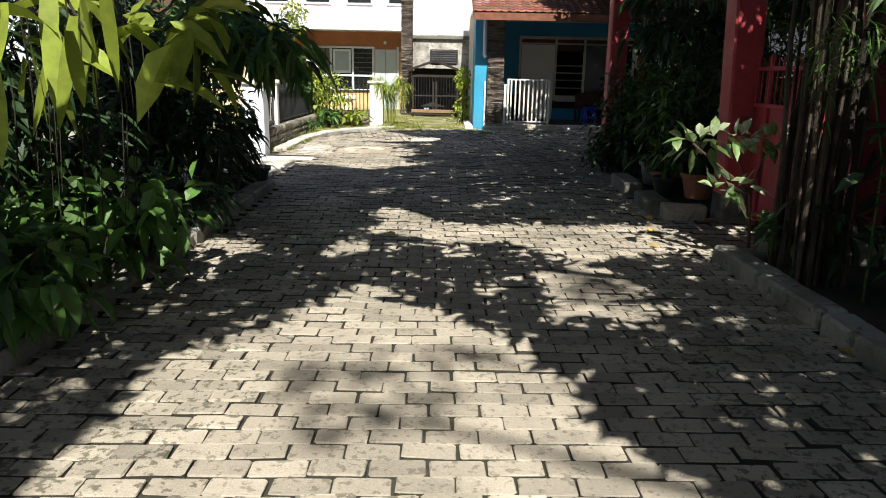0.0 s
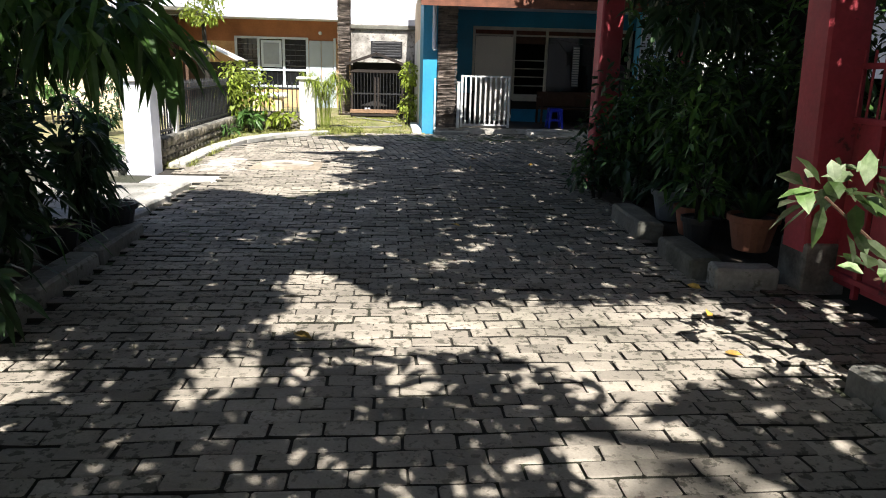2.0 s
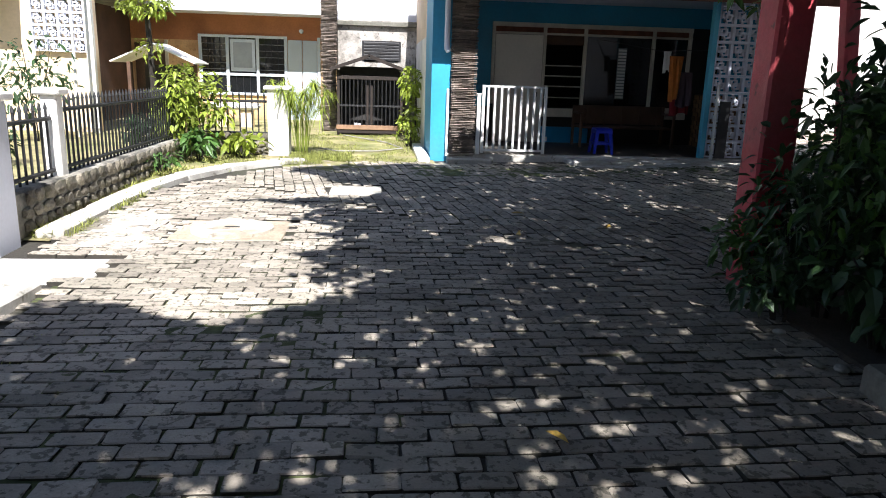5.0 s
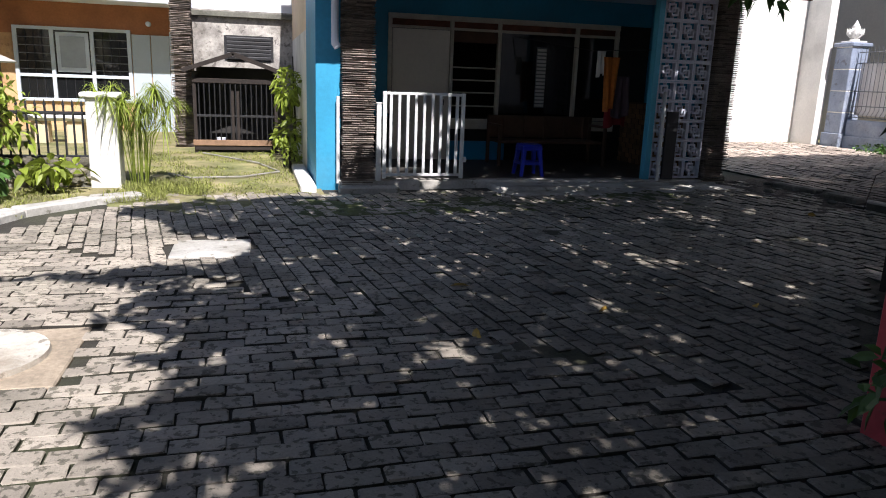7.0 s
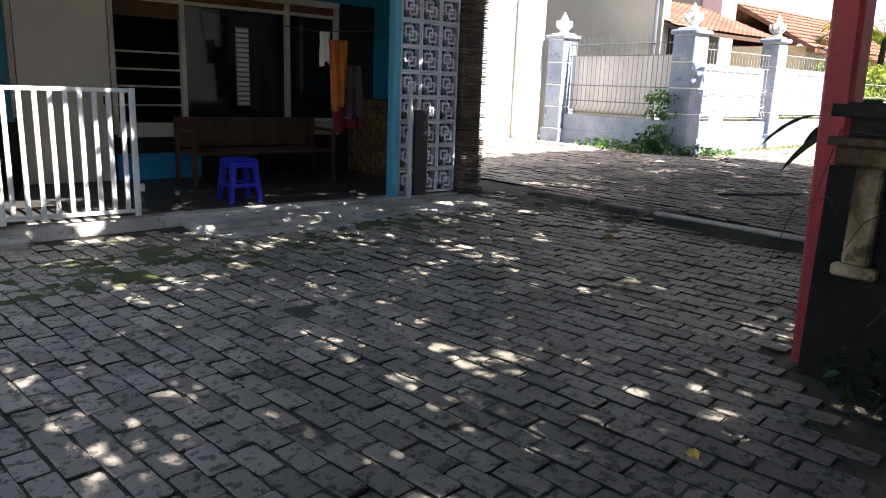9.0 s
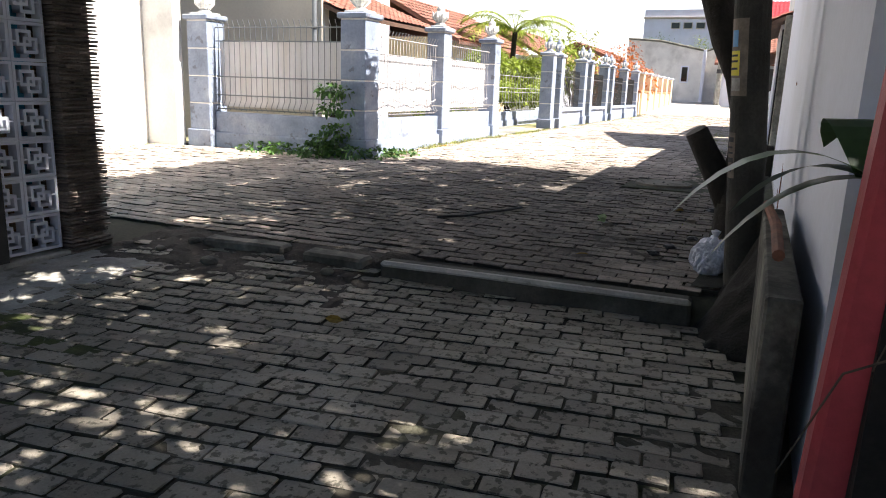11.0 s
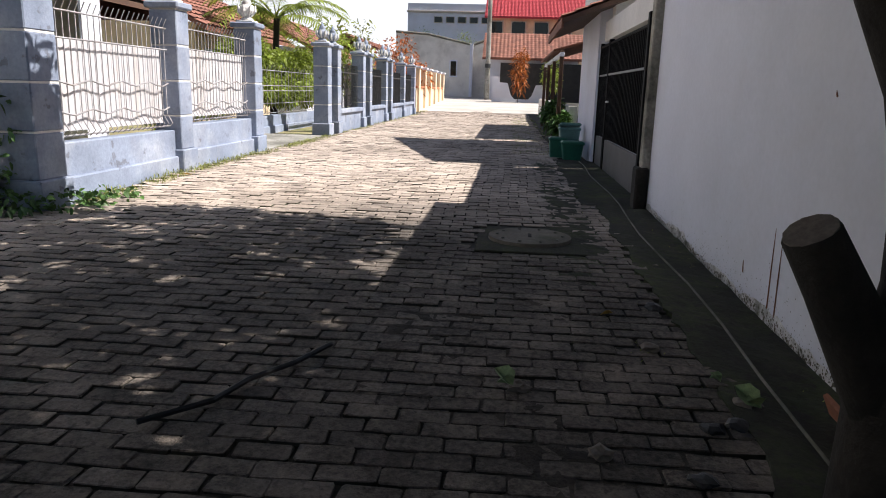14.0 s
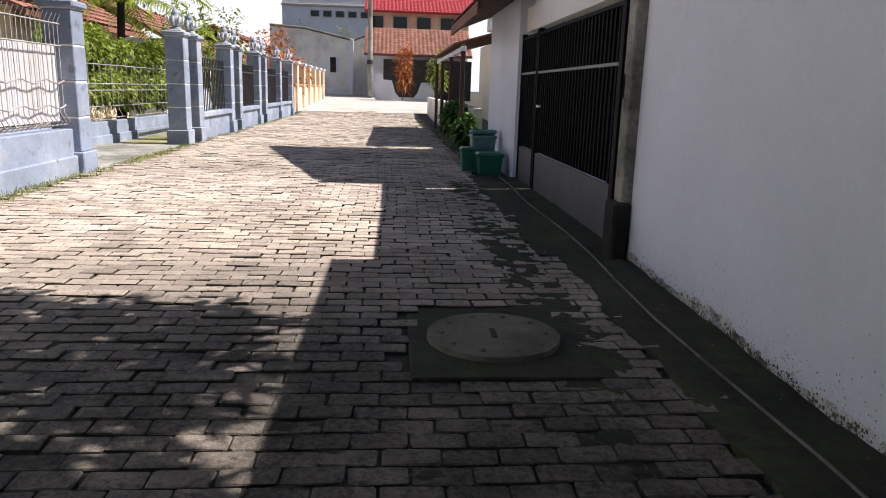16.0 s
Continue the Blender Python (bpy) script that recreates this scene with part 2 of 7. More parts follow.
M_LEAF_DARK = material("leaf_dark_green", (0.03, 0.065, 0.022), 0.45, 0.35, 2.0, 15, 0.15, random_by=0.45, island=True, through_light=0.2)
M_LEAF_LIME = material("leaf_lime", (0.24, 0.30, 0.04), 0.5, 0.35, 2.0, 15, 0.15, random_by=0.5, island=True, through_light=0.35)
M_GRASS = material("dry_grass", (0.25, 0.27, 0.07), 0.8, 0.4, 2.0, 15, 0.1, random_by=0.5, island=True, through_light=0.25)
M_BARK = material("tree_bark", (0.022, 0.018, 0.014), 0.95, 0.4, 3.0, 25, 1.0)
M_TERRA = material("terracotta", (0.30, 0.12, 0.07), 0.85, 0.2, 4.0, 40, 0.3)
M_CANE = material("bamboo_matting", (0.28, 0.16, 0.08), 0.75, 0.35, 5.0, 50, 0.4, random_by=0.3, island=True)

# ---- ground ----
def ground_sheet():
    def line(a, b, step, far):
        near = list(np.arange(a, b + 1e-6, step))
        return [-far, -200, -100, -60, *[v for v in (-40, -25, -15) if v < a - 1], *near, *[v for v in (50, 60, 80) if v > b + 1], 120, 200, far]
    xs, ys = line(-5, 45, 0.25, 900), line(-4, 32, 0.25, 900)
    def lift(x, y):
        # joints of the paved stretches are filled almost to the top
        paved = -2.0 < x < 2.1 and -3 < y < 11 or -1.9 < x < 6.8 and 11 <= y < 16.5 or 7.5 < x < 44 and 14.3 < y < 19.2
        return 0.0 + 0.016 * noise.noise(Vector((x * 0.7, y * 0.7, 0))) if paved else -0.012
    v = [(x, y, gz(x, y) + lift(x, y)) for y in ys for x in xs]
    w = len(xs)
    f = [(j * w + i, j * w + i + 1, (j + 1) * w + i + 1, (j + 1) * w + i) for j in range(len(ys) - 1) for i in range(w - 1)]
    ob = part("ground", (v, f), M_JOINT, smooth=True)
    tagged(ob, "dark earthy ground with mossy joints under the pavers", "ground", kind="structure")


ground_sheet()


# ---- large structure ----
def wall(name, x0, y0, z0, x1, y1, z1, m, label, category="wall", bev=0.0):
    ob = part(name, box(x0, y0, z0, x1, y1, z1, bev), m)
    return tagged(ob, label, category, kind="structure")


M_GLASS = material("dark_window_glass", (0.012, 0.013, 0.014), 0.06, 0.1, 2, 10, 0.0, spec=0.6)
M_PINK = material("pale_pink_plaster", (0.74, 0.62, 0.60), 0.85, 0.08, 1.0, 20, 0.2)
M_BEIGE = material("beige_plaster", (0.50, 0.45, 0.38), 0.85, 0.1, 0.8, 20, 0.2)
M_BLUECLOTH = material("blue_plastic", (0.01, 0.025, 0.42), 0.35, 0.08, 2, 20, 0.0)
M_TOWEL = material("orange_towel", (0.55, 0.17, 0.03), 0.95, 0.2, 8, 80, 0.4)
M_SHIRT = material("grey_striped_shirt", (0.10, 0.07, 0.085), 0.95, 0.4, 30, 80, 0.3, stretch=(12, 12, 0.3))
M_GREEN_P = material("green_plastic", (0.02, 0.13, 0.085), 0.4, 0.2, 4, 30, 0.1)
M_TEAL_P = material("pale_teal_plastic", (0.10, 0.21, 0.20), 0.45, 0.2, 4, 30, 0.1)
M_BAG = material("pale_plastic_sack", (0.62, 0.64, 0.74), 0.35, 0.15, 9, 60, 0.3, second=(0.30, 0.34, 0.50), amount=0.5)
M_GREYPANEL = material("grey_steel_sheet", (0.16, 0.17, 0.18), 0.5, 0.15, 2, 30, 0.1)
M_YELLOW = material("yellow_sticker", (0.65, 0.55, 0.04), 0.6, 0.1, 5, 40, 0.0)
M_PAPER = material("faded_paper", (0.17, 0.14, 0.115), 0.8, 0.3, 8, 60, 0.1)
M_INK = material("dark_print", (0.03, 0.03, 0.035), 0.7, 0.1, 5, 40, 0.0)
M_REDROOF = material("red_metal_roof", (0.45, 0.05, 0.06), 0.6, 0.15, 1.5, 20, 0.2, stretch=(1, 6, 1))
M_RUST = material("rusty_pipe", (0.18, 0.07, 0.04), 0.8, 0.35, 6, 50, 0.4)
M_FAR = material("sunlit_concrete_road", (0.52, 0.48, 0.43), 0.9, 0.2, 0.6, 12, 0.3, second=(0.28, 0.26, 0.23), amount=0.5)
M_MOSSY = material("mossy_gutter", (0.03, 0.03, 0.018), 0.95, 0.45, 2.0, 30, 1.0, second=(0.045, 0.06, 0.015), amount=0.8, spots=0.5, grit=((0.03, 0.026, 0.02), 12.0, 0.53, 0.8))
M_DIRTYWALL = material("grimy_plaster", (0.30, 0.28, 0.24), 0.9, 0.35, 3.0, 30, 0.5, second=(0.05, 0.048, 0.04), amount=0.9, spots=0.5)

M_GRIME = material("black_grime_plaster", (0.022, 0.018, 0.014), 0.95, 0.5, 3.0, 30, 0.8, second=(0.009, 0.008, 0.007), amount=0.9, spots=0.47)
M_CEMENT = material("pale_cement", (0.52, 0.50, 0.46), 0.9, 0.2, 2.5, 40, 0.6, second=(0.27, 0.25, 0.21), amount=0.75, spots=0.52, grit=((0.15, 0.14, 0.10), 7.0, 0.6, 0.7))
# lane side
wall("wall_lane", 5.2, 13.1, -0.2, 14.3, 13.43, 3.3, M_WHITE, "white painted lane wall with a grimy damp foot")
wall("wall_white_house", 19.3, 8.0, 0.0, 22.2, 13.5, 3.3, M_WHITE, "tall white house wall beside the black gate")
wall("wall_gate_house", 14.3, 8.0, 0.0, 19.3, 8.2, 3.6, M_BEIGE, "plain beige house wall behind the black gate")
wall("wall_gate_lintel", 14.3, 13.1, 2.62, 19.3, 13.4, 2.95, M_WHITE_OLD, "pale lintel over the black gate")
wall("plinth_lane", 5.2, 13.5, -0.1, 7.45, 13.62, 0.95, material("mouldy_plaster", (0.20, 0.19, 0.16), 0.92, 0.4, 3.0, 30, 0.8, second=(0.03, 0.028, 0.024), amount=0.95, spots=0.47), "grimy grey plaster plinth at the wall foot", "plinth", 0.01)
def gutter_run(name, x0, x1, y0, y1, label):
    """A mossy cement strip with an uneven surface and a broken edge."""
    nx, ny = int((x1 - x0) / 0.08), 8
    v, f = [], []
    for i in range(nx + 1):
        x = x0 + (x1 - x0) * i / nx
        e = 0.09 * noise.noise(Vector((x * 1.6, 0, 5))) + 0.05 * noise.noise(Vector((x * 7, 0, 6)))
        for j in range(ny + 2):
            y = y0 + (y1 + e - y0) * min(j, ny) / ny
            z = gz(x, 14) + 0.03 + 0.02 * noise.noise(Vector((x * 2.2, y * 5, 3))) + 0.008 * noise.noise(Vector((x * 11, y * 11, 3)))
            v.append((x, y, z if j <= ny else gz(x, 14) - 0.06))
    for i in range(nx):
        for j in range(ny + 1):
            a = i * (ny + 2) + j
            f.append((a, a + ny + 2, a + ny + 3, a + 1))
    tagged(part(name, (v, f), M_MOSSY), label, "gutter", kind="structure")


gutter_run("gutter", 7.46, 14.3, 13.43, 13.98, "mossy cement gutter along the white wall")
gutter_run("gutter_gate", 14.3, 19.4, 13.4, 14.14, "mossy cement apron before the black gate")
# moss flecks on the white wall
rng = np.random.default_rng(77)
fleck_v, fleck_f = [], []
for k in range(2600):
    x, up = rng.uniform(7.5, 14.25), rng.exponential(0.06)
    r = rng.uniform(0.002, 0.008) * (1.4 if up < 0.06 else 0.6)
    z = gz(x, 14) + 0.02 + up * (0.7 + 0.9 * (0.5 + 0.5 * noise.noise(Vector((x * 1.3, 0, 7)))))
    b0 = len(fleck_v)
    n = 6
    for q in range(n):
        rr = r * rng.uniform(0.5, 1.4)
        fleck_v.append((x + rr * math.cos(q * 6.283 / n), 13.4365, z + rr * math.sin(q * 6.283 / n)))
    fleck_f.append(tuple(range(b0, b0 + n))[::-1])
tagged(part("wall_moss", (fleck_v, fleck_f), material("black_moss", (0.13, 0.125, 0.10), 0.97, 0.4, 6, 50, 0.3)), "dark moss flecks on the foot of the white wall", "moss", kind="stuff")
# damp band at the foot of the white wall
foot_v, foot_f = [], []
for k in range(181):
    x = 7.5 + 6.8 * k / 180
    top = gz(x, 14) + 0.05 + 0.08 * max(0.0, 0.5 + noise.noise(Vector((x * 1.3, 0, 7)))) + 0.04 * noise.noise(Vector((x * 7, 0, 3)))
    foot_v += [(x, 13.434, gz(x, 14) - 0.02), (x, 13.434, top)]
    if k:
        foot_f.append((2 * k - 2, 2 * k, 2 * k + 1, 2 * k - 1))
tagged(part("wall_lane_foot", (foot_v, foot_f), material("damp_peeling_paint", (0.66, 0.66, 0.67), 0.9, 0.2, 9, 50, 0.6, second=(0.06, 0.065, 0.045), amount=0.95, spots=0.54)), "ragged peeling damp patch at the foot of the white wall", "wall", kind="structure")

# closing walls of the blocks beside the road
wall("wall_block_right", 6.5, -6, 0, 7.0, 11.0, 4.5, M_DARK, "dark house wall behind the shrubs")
wall("wall_block_left", -6.5, -6, 0, -6.0, 9.0, 4.5, M_BEIGE, "beige house wall behind the shrubs")
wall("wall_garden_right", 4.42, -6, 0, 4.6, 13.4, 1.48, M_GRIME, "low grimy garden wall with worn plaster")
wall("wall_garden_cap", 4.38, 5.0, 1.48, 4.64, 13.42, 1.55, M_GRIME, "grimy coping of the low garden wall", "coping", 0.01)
M_OLDCREAM = material("peeling_cream_plaster", (0.46, 0.37, 0.22), 0.9, 0.3, 3.5, 30, 0.6, second=(0.06, 0.04, 0.02), amount=0.95, spots=0.46, grit=((0.05, 0.035, 0.02), 9.0, 0.56, 0.8))
for k in range(3):
    y = 13.2 - 0.55 * k
    wall("trim", 4.36, y - 0.06, 0.80, 4.42, y + 0.06, 1.26, M_OLDCREAM, "peeling cream moulded bar on the grimy wall", "trim", 0.012)
    wall("trim", 4.352, y - 0.10, 0.74, 4.42, y + 0.10, 0.80, M_OLDCREAM, "peeling cream moulded foot on the grimy wall", "trim", 0.012)
    wall("trim", 4.355, y - 0.16, 1.26, 4.42, y + 0.16, 1.35, M_OLDCREAM, "peeling cream moulded cap on the grimy wall", "trim", 0.012)
    wall("trim", 4.345, y - 0.2, 1.35, 4.42, y + 0.2, 1.39, M_OLDCREAM, "peeling cream moulded edge on the grimy wall", "trim", 0.008)
wall("wall_garden_left", -4.3, -6, 0, -4.15, 8.8, 0.7, M_DIRTYWALL, "low grimy garden wall")

# shop
floor_shop = wall("floor_shop", 1.0, 18.45, 0.0, 6.35, 20.95, 0.30, M_CEMENT, "raised concrete shop porch slab", "floor", 0.012)
wall("floor_shop_tiles", 1.5, 18.62, 0.30, 6.3, 20.94, 0.306, material("dark_floor_tile", (0.06, 0.055, 0.05), 0.45, 0.2, 3, 40, 0.1), "dark worn tiled porch floor", "floor")
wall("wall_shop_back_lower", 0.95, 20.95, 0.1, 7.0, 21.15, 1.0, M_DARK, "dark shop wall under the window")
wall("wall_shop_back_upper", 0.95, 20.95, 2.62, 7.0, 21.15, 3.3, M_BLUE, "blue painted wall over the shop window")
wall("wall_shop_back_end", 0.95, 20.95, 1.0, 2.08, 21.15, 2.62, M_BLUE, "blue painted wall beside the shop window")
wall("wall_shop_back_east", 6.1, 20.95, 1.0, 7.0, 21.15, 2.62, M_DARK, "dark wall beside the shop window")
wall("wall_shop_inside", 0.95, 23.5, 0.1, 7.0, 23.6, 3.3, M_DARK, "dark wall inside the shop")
wall("wall_shop_blue_base", 3.1, 20.90, 0.306, 4.1, 20.95, 0.62, material("bright_blue_tile", (0.02, 0.30, 0.60), 0.3, 0.1, 4, 30, 0.1), "bright blue tiled base of the shop wall")
wall("wall_shop_side", 0.72, 18.72, 0.1, 0.95, 20.2, 3.3, M_BLUE, "blue painted shop side wall")
wall("wall_shop_side_back", 0.72, 20.2, 0.1, 0.95, 24.0, 2.25, M_WHITE_OLD, "stained pale rear part of the shop side wall")
wall("wall_shop_side_top", 0.72, 20.2, 2.25, 0.95, 24.0, 3.3, M_CREAM, "cream upper part of the shop side wall")
wall("wall_shop_front_blue", 0.72, 18.6, 0.15, 1.03, 18.72, 3.3, M_BLUE, "blue painted strip of wall beside the stone column")
wall("wall_shop_east", 6.72, 18.8, 0.1, 6.9, 24.0, 3.3, M_BLUE, "blue end wall of the shop")
wall("ceiling_shop", 0.72, 18.1, 3.0, 6.95, 23.6, 3.06, M_WHITE, "plain white porch ceiling", "ceiling")
wall("apron", 3.0, 17.95, 0.1, 6.55, 18.45, 0.272, M_CEMENT, "rough pale cement ramp smeared along the porch edge", "apron", 0.03)
wall("kerb_shop", 0.98, 18.2, 0.0, 1.75, 18.45, 0.24, M_CONC, "short concrete step below the stone column", "step", 0.015)
wall("kerb_side", 0.5, 18.3, 0.0, 0.7, 20.6, 0.26, M_WHITE_OLD, "pale concrete edging beside the shop wall", "kerb", 0.02)

# roof of the shop
def tiled_roof(x0, x1, y0, z0, y1, z1, name="roof", label="weathered clay tile roof", m=None, pitch=0.24):
    """Rows of tiles on a slope that rises from (y0, z0) to (y1, z1)."""
    root = thing(name, ((x0 + x1) / 2, (y0 + y1) / 2, min(z0, z1)), label, "roof", kind="structure")
    n = Vector((0, y1 - y0, z1 - z0))
    length = n.length
    n.normalize()
    bm = bmesh.new()
    v = [bm.verts.new(p) for p in ((x0, y0, z0 - 0.08), (x1, y0, z0 - 0.08), (x1, y1, z1 - 0.08), (x0, y1, z1 - 0.08), (x0, y0, z0), (x1, y0, z0), (x1, y1, z1), (x0, y1, z1))]
    for f in ((3, 2, 1, 0), (4, 5, 6, 7), (0, 1, 5, 4), (1, 2, 6, 5), (2, 3, 7, 6), (3, 0, 4, 7)):
        bm.faces.new([v[k] for k in f])
    part("decking", bm, M_WOOD, root)
    rows, cols = int(length / pitch), int((x1 - x0) / 0.2)
    up = n.cross(Vector((1, 0, 0)))
    up = up if up.z > 0 else -up
    vs, fs = [], []
    for r in range(rows):
        for c in range(cols):
            a = Vector((x0 + c * 0.2, y0, z0)) + n * (r * pitch)
            k = len(vs)
            for u, w in ((0, 0.03), (0.05, 0.055), (0.12, 0.03), (0.2, 0.03)):
                vs.append(a + Vector((u, 0, 0)) + up * (w + 0.02))
                vs.append(a + Vector((u, 0, 0)) + up * w + n * (pitch + 0.01))
            fs += [(k, k + 2, k + 3, k + 1), (k + 2, k + 4, k + 5, k + 3), (k + 4, k + 6, k + 7, k + 5)]
    tagged(part("tiles", ([tuple(p) for p in vs], fs), m or M_TILE, root), kind="stuff")
    return root


tiled_roof(0.62, 7.2, 17.75, 2.95, 22.5, 4.6, "roof_shop", "clay tile roof over the shop porch")
wall("eave_board", 0.62, 17.72, 2.8, 7.2, 17.76, 2.97, M_RUST, "red-brown eave board of the shop roof", "eave")

# stacked stone columns
def stone_column(x0, x1, y0, y1, z0, z1, seed):
    rnd = random.Random(seed)
    root = thing("stone_column", ((x0 + x1) / 2, (y0 + y1) / 2, z0), "column clad in thin stacked strips of dark slate", "column")
    part("core", box(x0 + 0.03, y0 + 0.03, z0, x1 - 0.03, y1 - 0.03, z1), M_STONE, root)
    vs, fs = [], []
    z = z0
    while z < z1:
        hh = rnd.uniform(0.018, 0.034)
        cuts = [0.0] + sorted(rnd.uniform(0.15, 0.85) for k in range(rnd.randint(1, 2))) + [1.0]
        for u, w in zip(cuts, cuts[1:]):
            a, b2 = x0 + (x1 - x0) * u, x0 + (x1 - x0) * w - 0.004
            o, dip = rnd.uniform(0.0, 0.035), rnd.uniform(0, 0.004)
            p, q = rnd.uniform(0, 0.025), rnd.uniform(0, 0.025)
            ax, bx = (a - p if u == 0.0 else a), (b2 + q if w == 1.0 else b2)
            k = len(vs)
            top, low = z + hh - 0.009 - dip, z + dip
            vs += [(ax, y0 - o + 0.008, low), (bx, y0 - o + 0.008, low), (bx, y1 + q, low), (ax, y1 + p, low), (ax, y0 - o + 0.008, top), (bx, y0 - o + 0.008, top), (bx, y1 + q, top), (ax, y1 + p, top), (ax + 0.008, y0 - o, (low + top) / 2), (bx - 0.008, y0 - o, (low + top) / 2)]
            fs += [tuple(k + i for i in f) for f in ((3, 2, 1, 0), (4, 5, 6, 7), (0, 1, 9, 8), (8, 9, 5, 4), (0, 8, 4), (1, 5, 9), (1, 2, 6, 5), (2, 3, 7, 6), (3, 0, 4, 7))]
        z += hh
    tagged(part("cladding", (vs, fs), M_STONE, root), kind="stuff")
    return root


stone_column(1.05, 1.44, 18.45, 18.8, 0.24, 3.0, 1)
stone_column(6.36, 6.7, 18.45, 18.8, 0.2, 3.0, 2)
stone_column(-1.46, -1.12, 23.55, 23.9, 0.15, 4.6, 3)

# breeze-block screen
def block_mesh(w, h, d, name="screen_block"):
    """A pierced block: rim, and two interlocked squares."""
    bm = bmesh.new()
    t = 0.022
    for b4 in ((0, 0, w, t), (0, h - t, w, h), (0, t, t, h - t), (w - t, t, w, h - t)):
        box(b4[0], 0, b4[1], b4[2], d, b4[3], 0, bm)
    a, c = 0.2 * w, 0.62 * w
    for x0, z0, x1, z1 in ((a, 0.38 * h, c, 0.8 * h), (0.38 * w, 0.2 * h, 0.8 * w, 0.62 * h)):
        for q in ((x0, z0, x1, z0 + t), (x0, z1 - t, x1, z1), (x0, z0, x0 + t, z1), (x1 - t, z0, x1, z1)):
            box(q[0], 0.004, q[1], q[2], d - 0.004, q[3], 0, bm)
    for q in ((t, 0.48 * h, a, 0.52 * h), (0.8 * w, 0.48 * h, w - t, 0.52 * h), (0.48 * w, 0.8 * h, 0.52 * w, h - t), (0.48 * w, t, 0.52 * w, 0.2 * h)):
        box(q[0], 0.006, q[1], q[2], d - 0.006, q[3], 0, bm)
    me = bpy.data.meshes.new(name)
    bm.to_mesh(me)
    bm.free()
    me.materials.append(M_WHITE)
    return me


def block_screen(x0, y, z0, cols, rows, w, h, label, turn=0):
    root = thing("wall_screen", (x0, y, z0), label, "screen", kind="structure")
    me = block_mesh(w, h, 0.09)
    for r in range(rows):
        for c in range(cols):
            o = new("screen_block", me)
            o.parent = root
            o.location = (c * (w + 0.004), 0, r * (h + 0.004))
    root.rotation_euler.z = radians(turn)
    return root


block_screen(5.50, 18.52, 0.32, 3, 10, 0.272, 0.272, "white pierced breeze-block screen with interlocked squares")
wall("post_screen", 5.40, 18.5, 0.3, 5.49, 18.62, 3.0, material("light_blue_post", (0.10, 0.45, 0.62), 0.5, 0.1, 3, 30, 0.1), "light blue post at the edge of the screen", "post", 0.006)

# ---- shop things ----
def bars(root, x0, x1, y, z0, z1, n, r, m, name="bar", square=False):
    for k in range(n):
        x = x0 + (x1 - x0) * (k + 0.5) / n
        bm = box(x - r, y - r, z0, x + r, y + r, z1, 0.002) if square else rod((x, y, z0), (x, y, z1), r, n=6)
        part(name, bm, m, root)


g = thing("steel_gate", (2.1, 18.43, 0.32), "small white painted steel gate with flat upright bars, rust spots", "gate")
for a in ((1.55, 0.33, 1.6, 1.44), (2.59, 0.33, 2.64, 1.44)):
    part("stile", box(a[0], 18.405, a[1], a[2], 18.445, a[3], 0.004), M_METALW, g)
for z in (0.36, 1.4):
    part("rail", box(1.6, 18.41, z, 2.59, 18.44, z + 0.035, 0.003), M_METALW, g)
bars(g, 1.6, 2.59, 18.425, 0.395, 1.4, 9, 0.018, M_METALW, "bar", True)
part("latch", box(2.62, 18.38, 0.55, 2.67, 18.40, 0.62, 0.004), M_METALW, g)
g = thing("gate_post", (1.5, 18.43, 0.3), "white steel post beside the small gate", "post")
part("post", box(1.47, 18.40, 0.3, 1.53, 18.46, 1.28, 0.004), M_METALW, g)
part("cap", box(1.46, 18.39, 1.28, 1.54, 18.47, 1.30, 0.004), M_METALW, g)
g = thing("side_gate", (0.98, 19.0, 0.25), "narrow pale steel sheet gate swung along the side wall", "gate")
part("sheet", box(0.985, 18.52, 0.27, 0.998, 19.25, 1.3, 0.003), M_METALW, g)
for y in (18.5, 19.25):
    part("stile", box(0.97, y, 0.25, 1.01, y + 0.04, 1.36, 0.004), M_METALW, g)
part("rail", box(0.975, 18.54, 1.28, 1.008, 19.25, 1.31, 0.003), M_METALW, g)
d = thing("downpipe", (0.93, 18.42, 2.0), "white plastic rain downpipe beside the stone column", "pipe")
part("pipe", rod((0.95, 18.5, 2.05), (0.95, 18.5, 2.95), 0.045, n=12), M_WHITE, d, smooth=False)
part("elbow", tube([(0.95, 18.5, 2.06), (0.95, 18.48, 2.0), (0.98, 18.46, 1.95)], [0.05, 0.05, 0.045], 10), M_WHITE, d)

w = thing("window_1", (4.1, 20.95, 1.0), "wide shop window in a cream timber frame with dark panes", "window", kind="structure")
M_FRAME = material("cream_timber_frame", (0.66, 0.61, 0.5), 0.6, 0.15, 3, 40, 0.2)
part("window_frame", box(2.06, 20.9, 2.54, 6.12, 20.99, 2.62, 0.006), M_FRAME, w)
part("window_frame", box(2.06, 20.9, 2.40, 6.12, 20.99, 2.44, 0.006), M_FRAME, w)
part("window_sill", box(3.92, 20.88, 1.0, 6.12, 20.99, 1.05, 0.006), M_FRAME, w)
part("window_sill", box(3.12, 20.89, 0.82, 6.12, 20.945, 0.99, 0.006), M_FRAME, w)
for x in (2.06, 3.08, 3.90, 5.30, 6.05):
    part("mullion", box(x, 20.895, 0.85 if 3 < x < 4 else 1.05, x + 0.06, 20.985, 2.54, 0.006), M_FRAME, w)
for a, c in ((3.96, 5.30), (5.36, 6.05)):
    part("pane", box(a, 20.97, 1.05, c, 20.978, 2.40), M_GLASS, w)
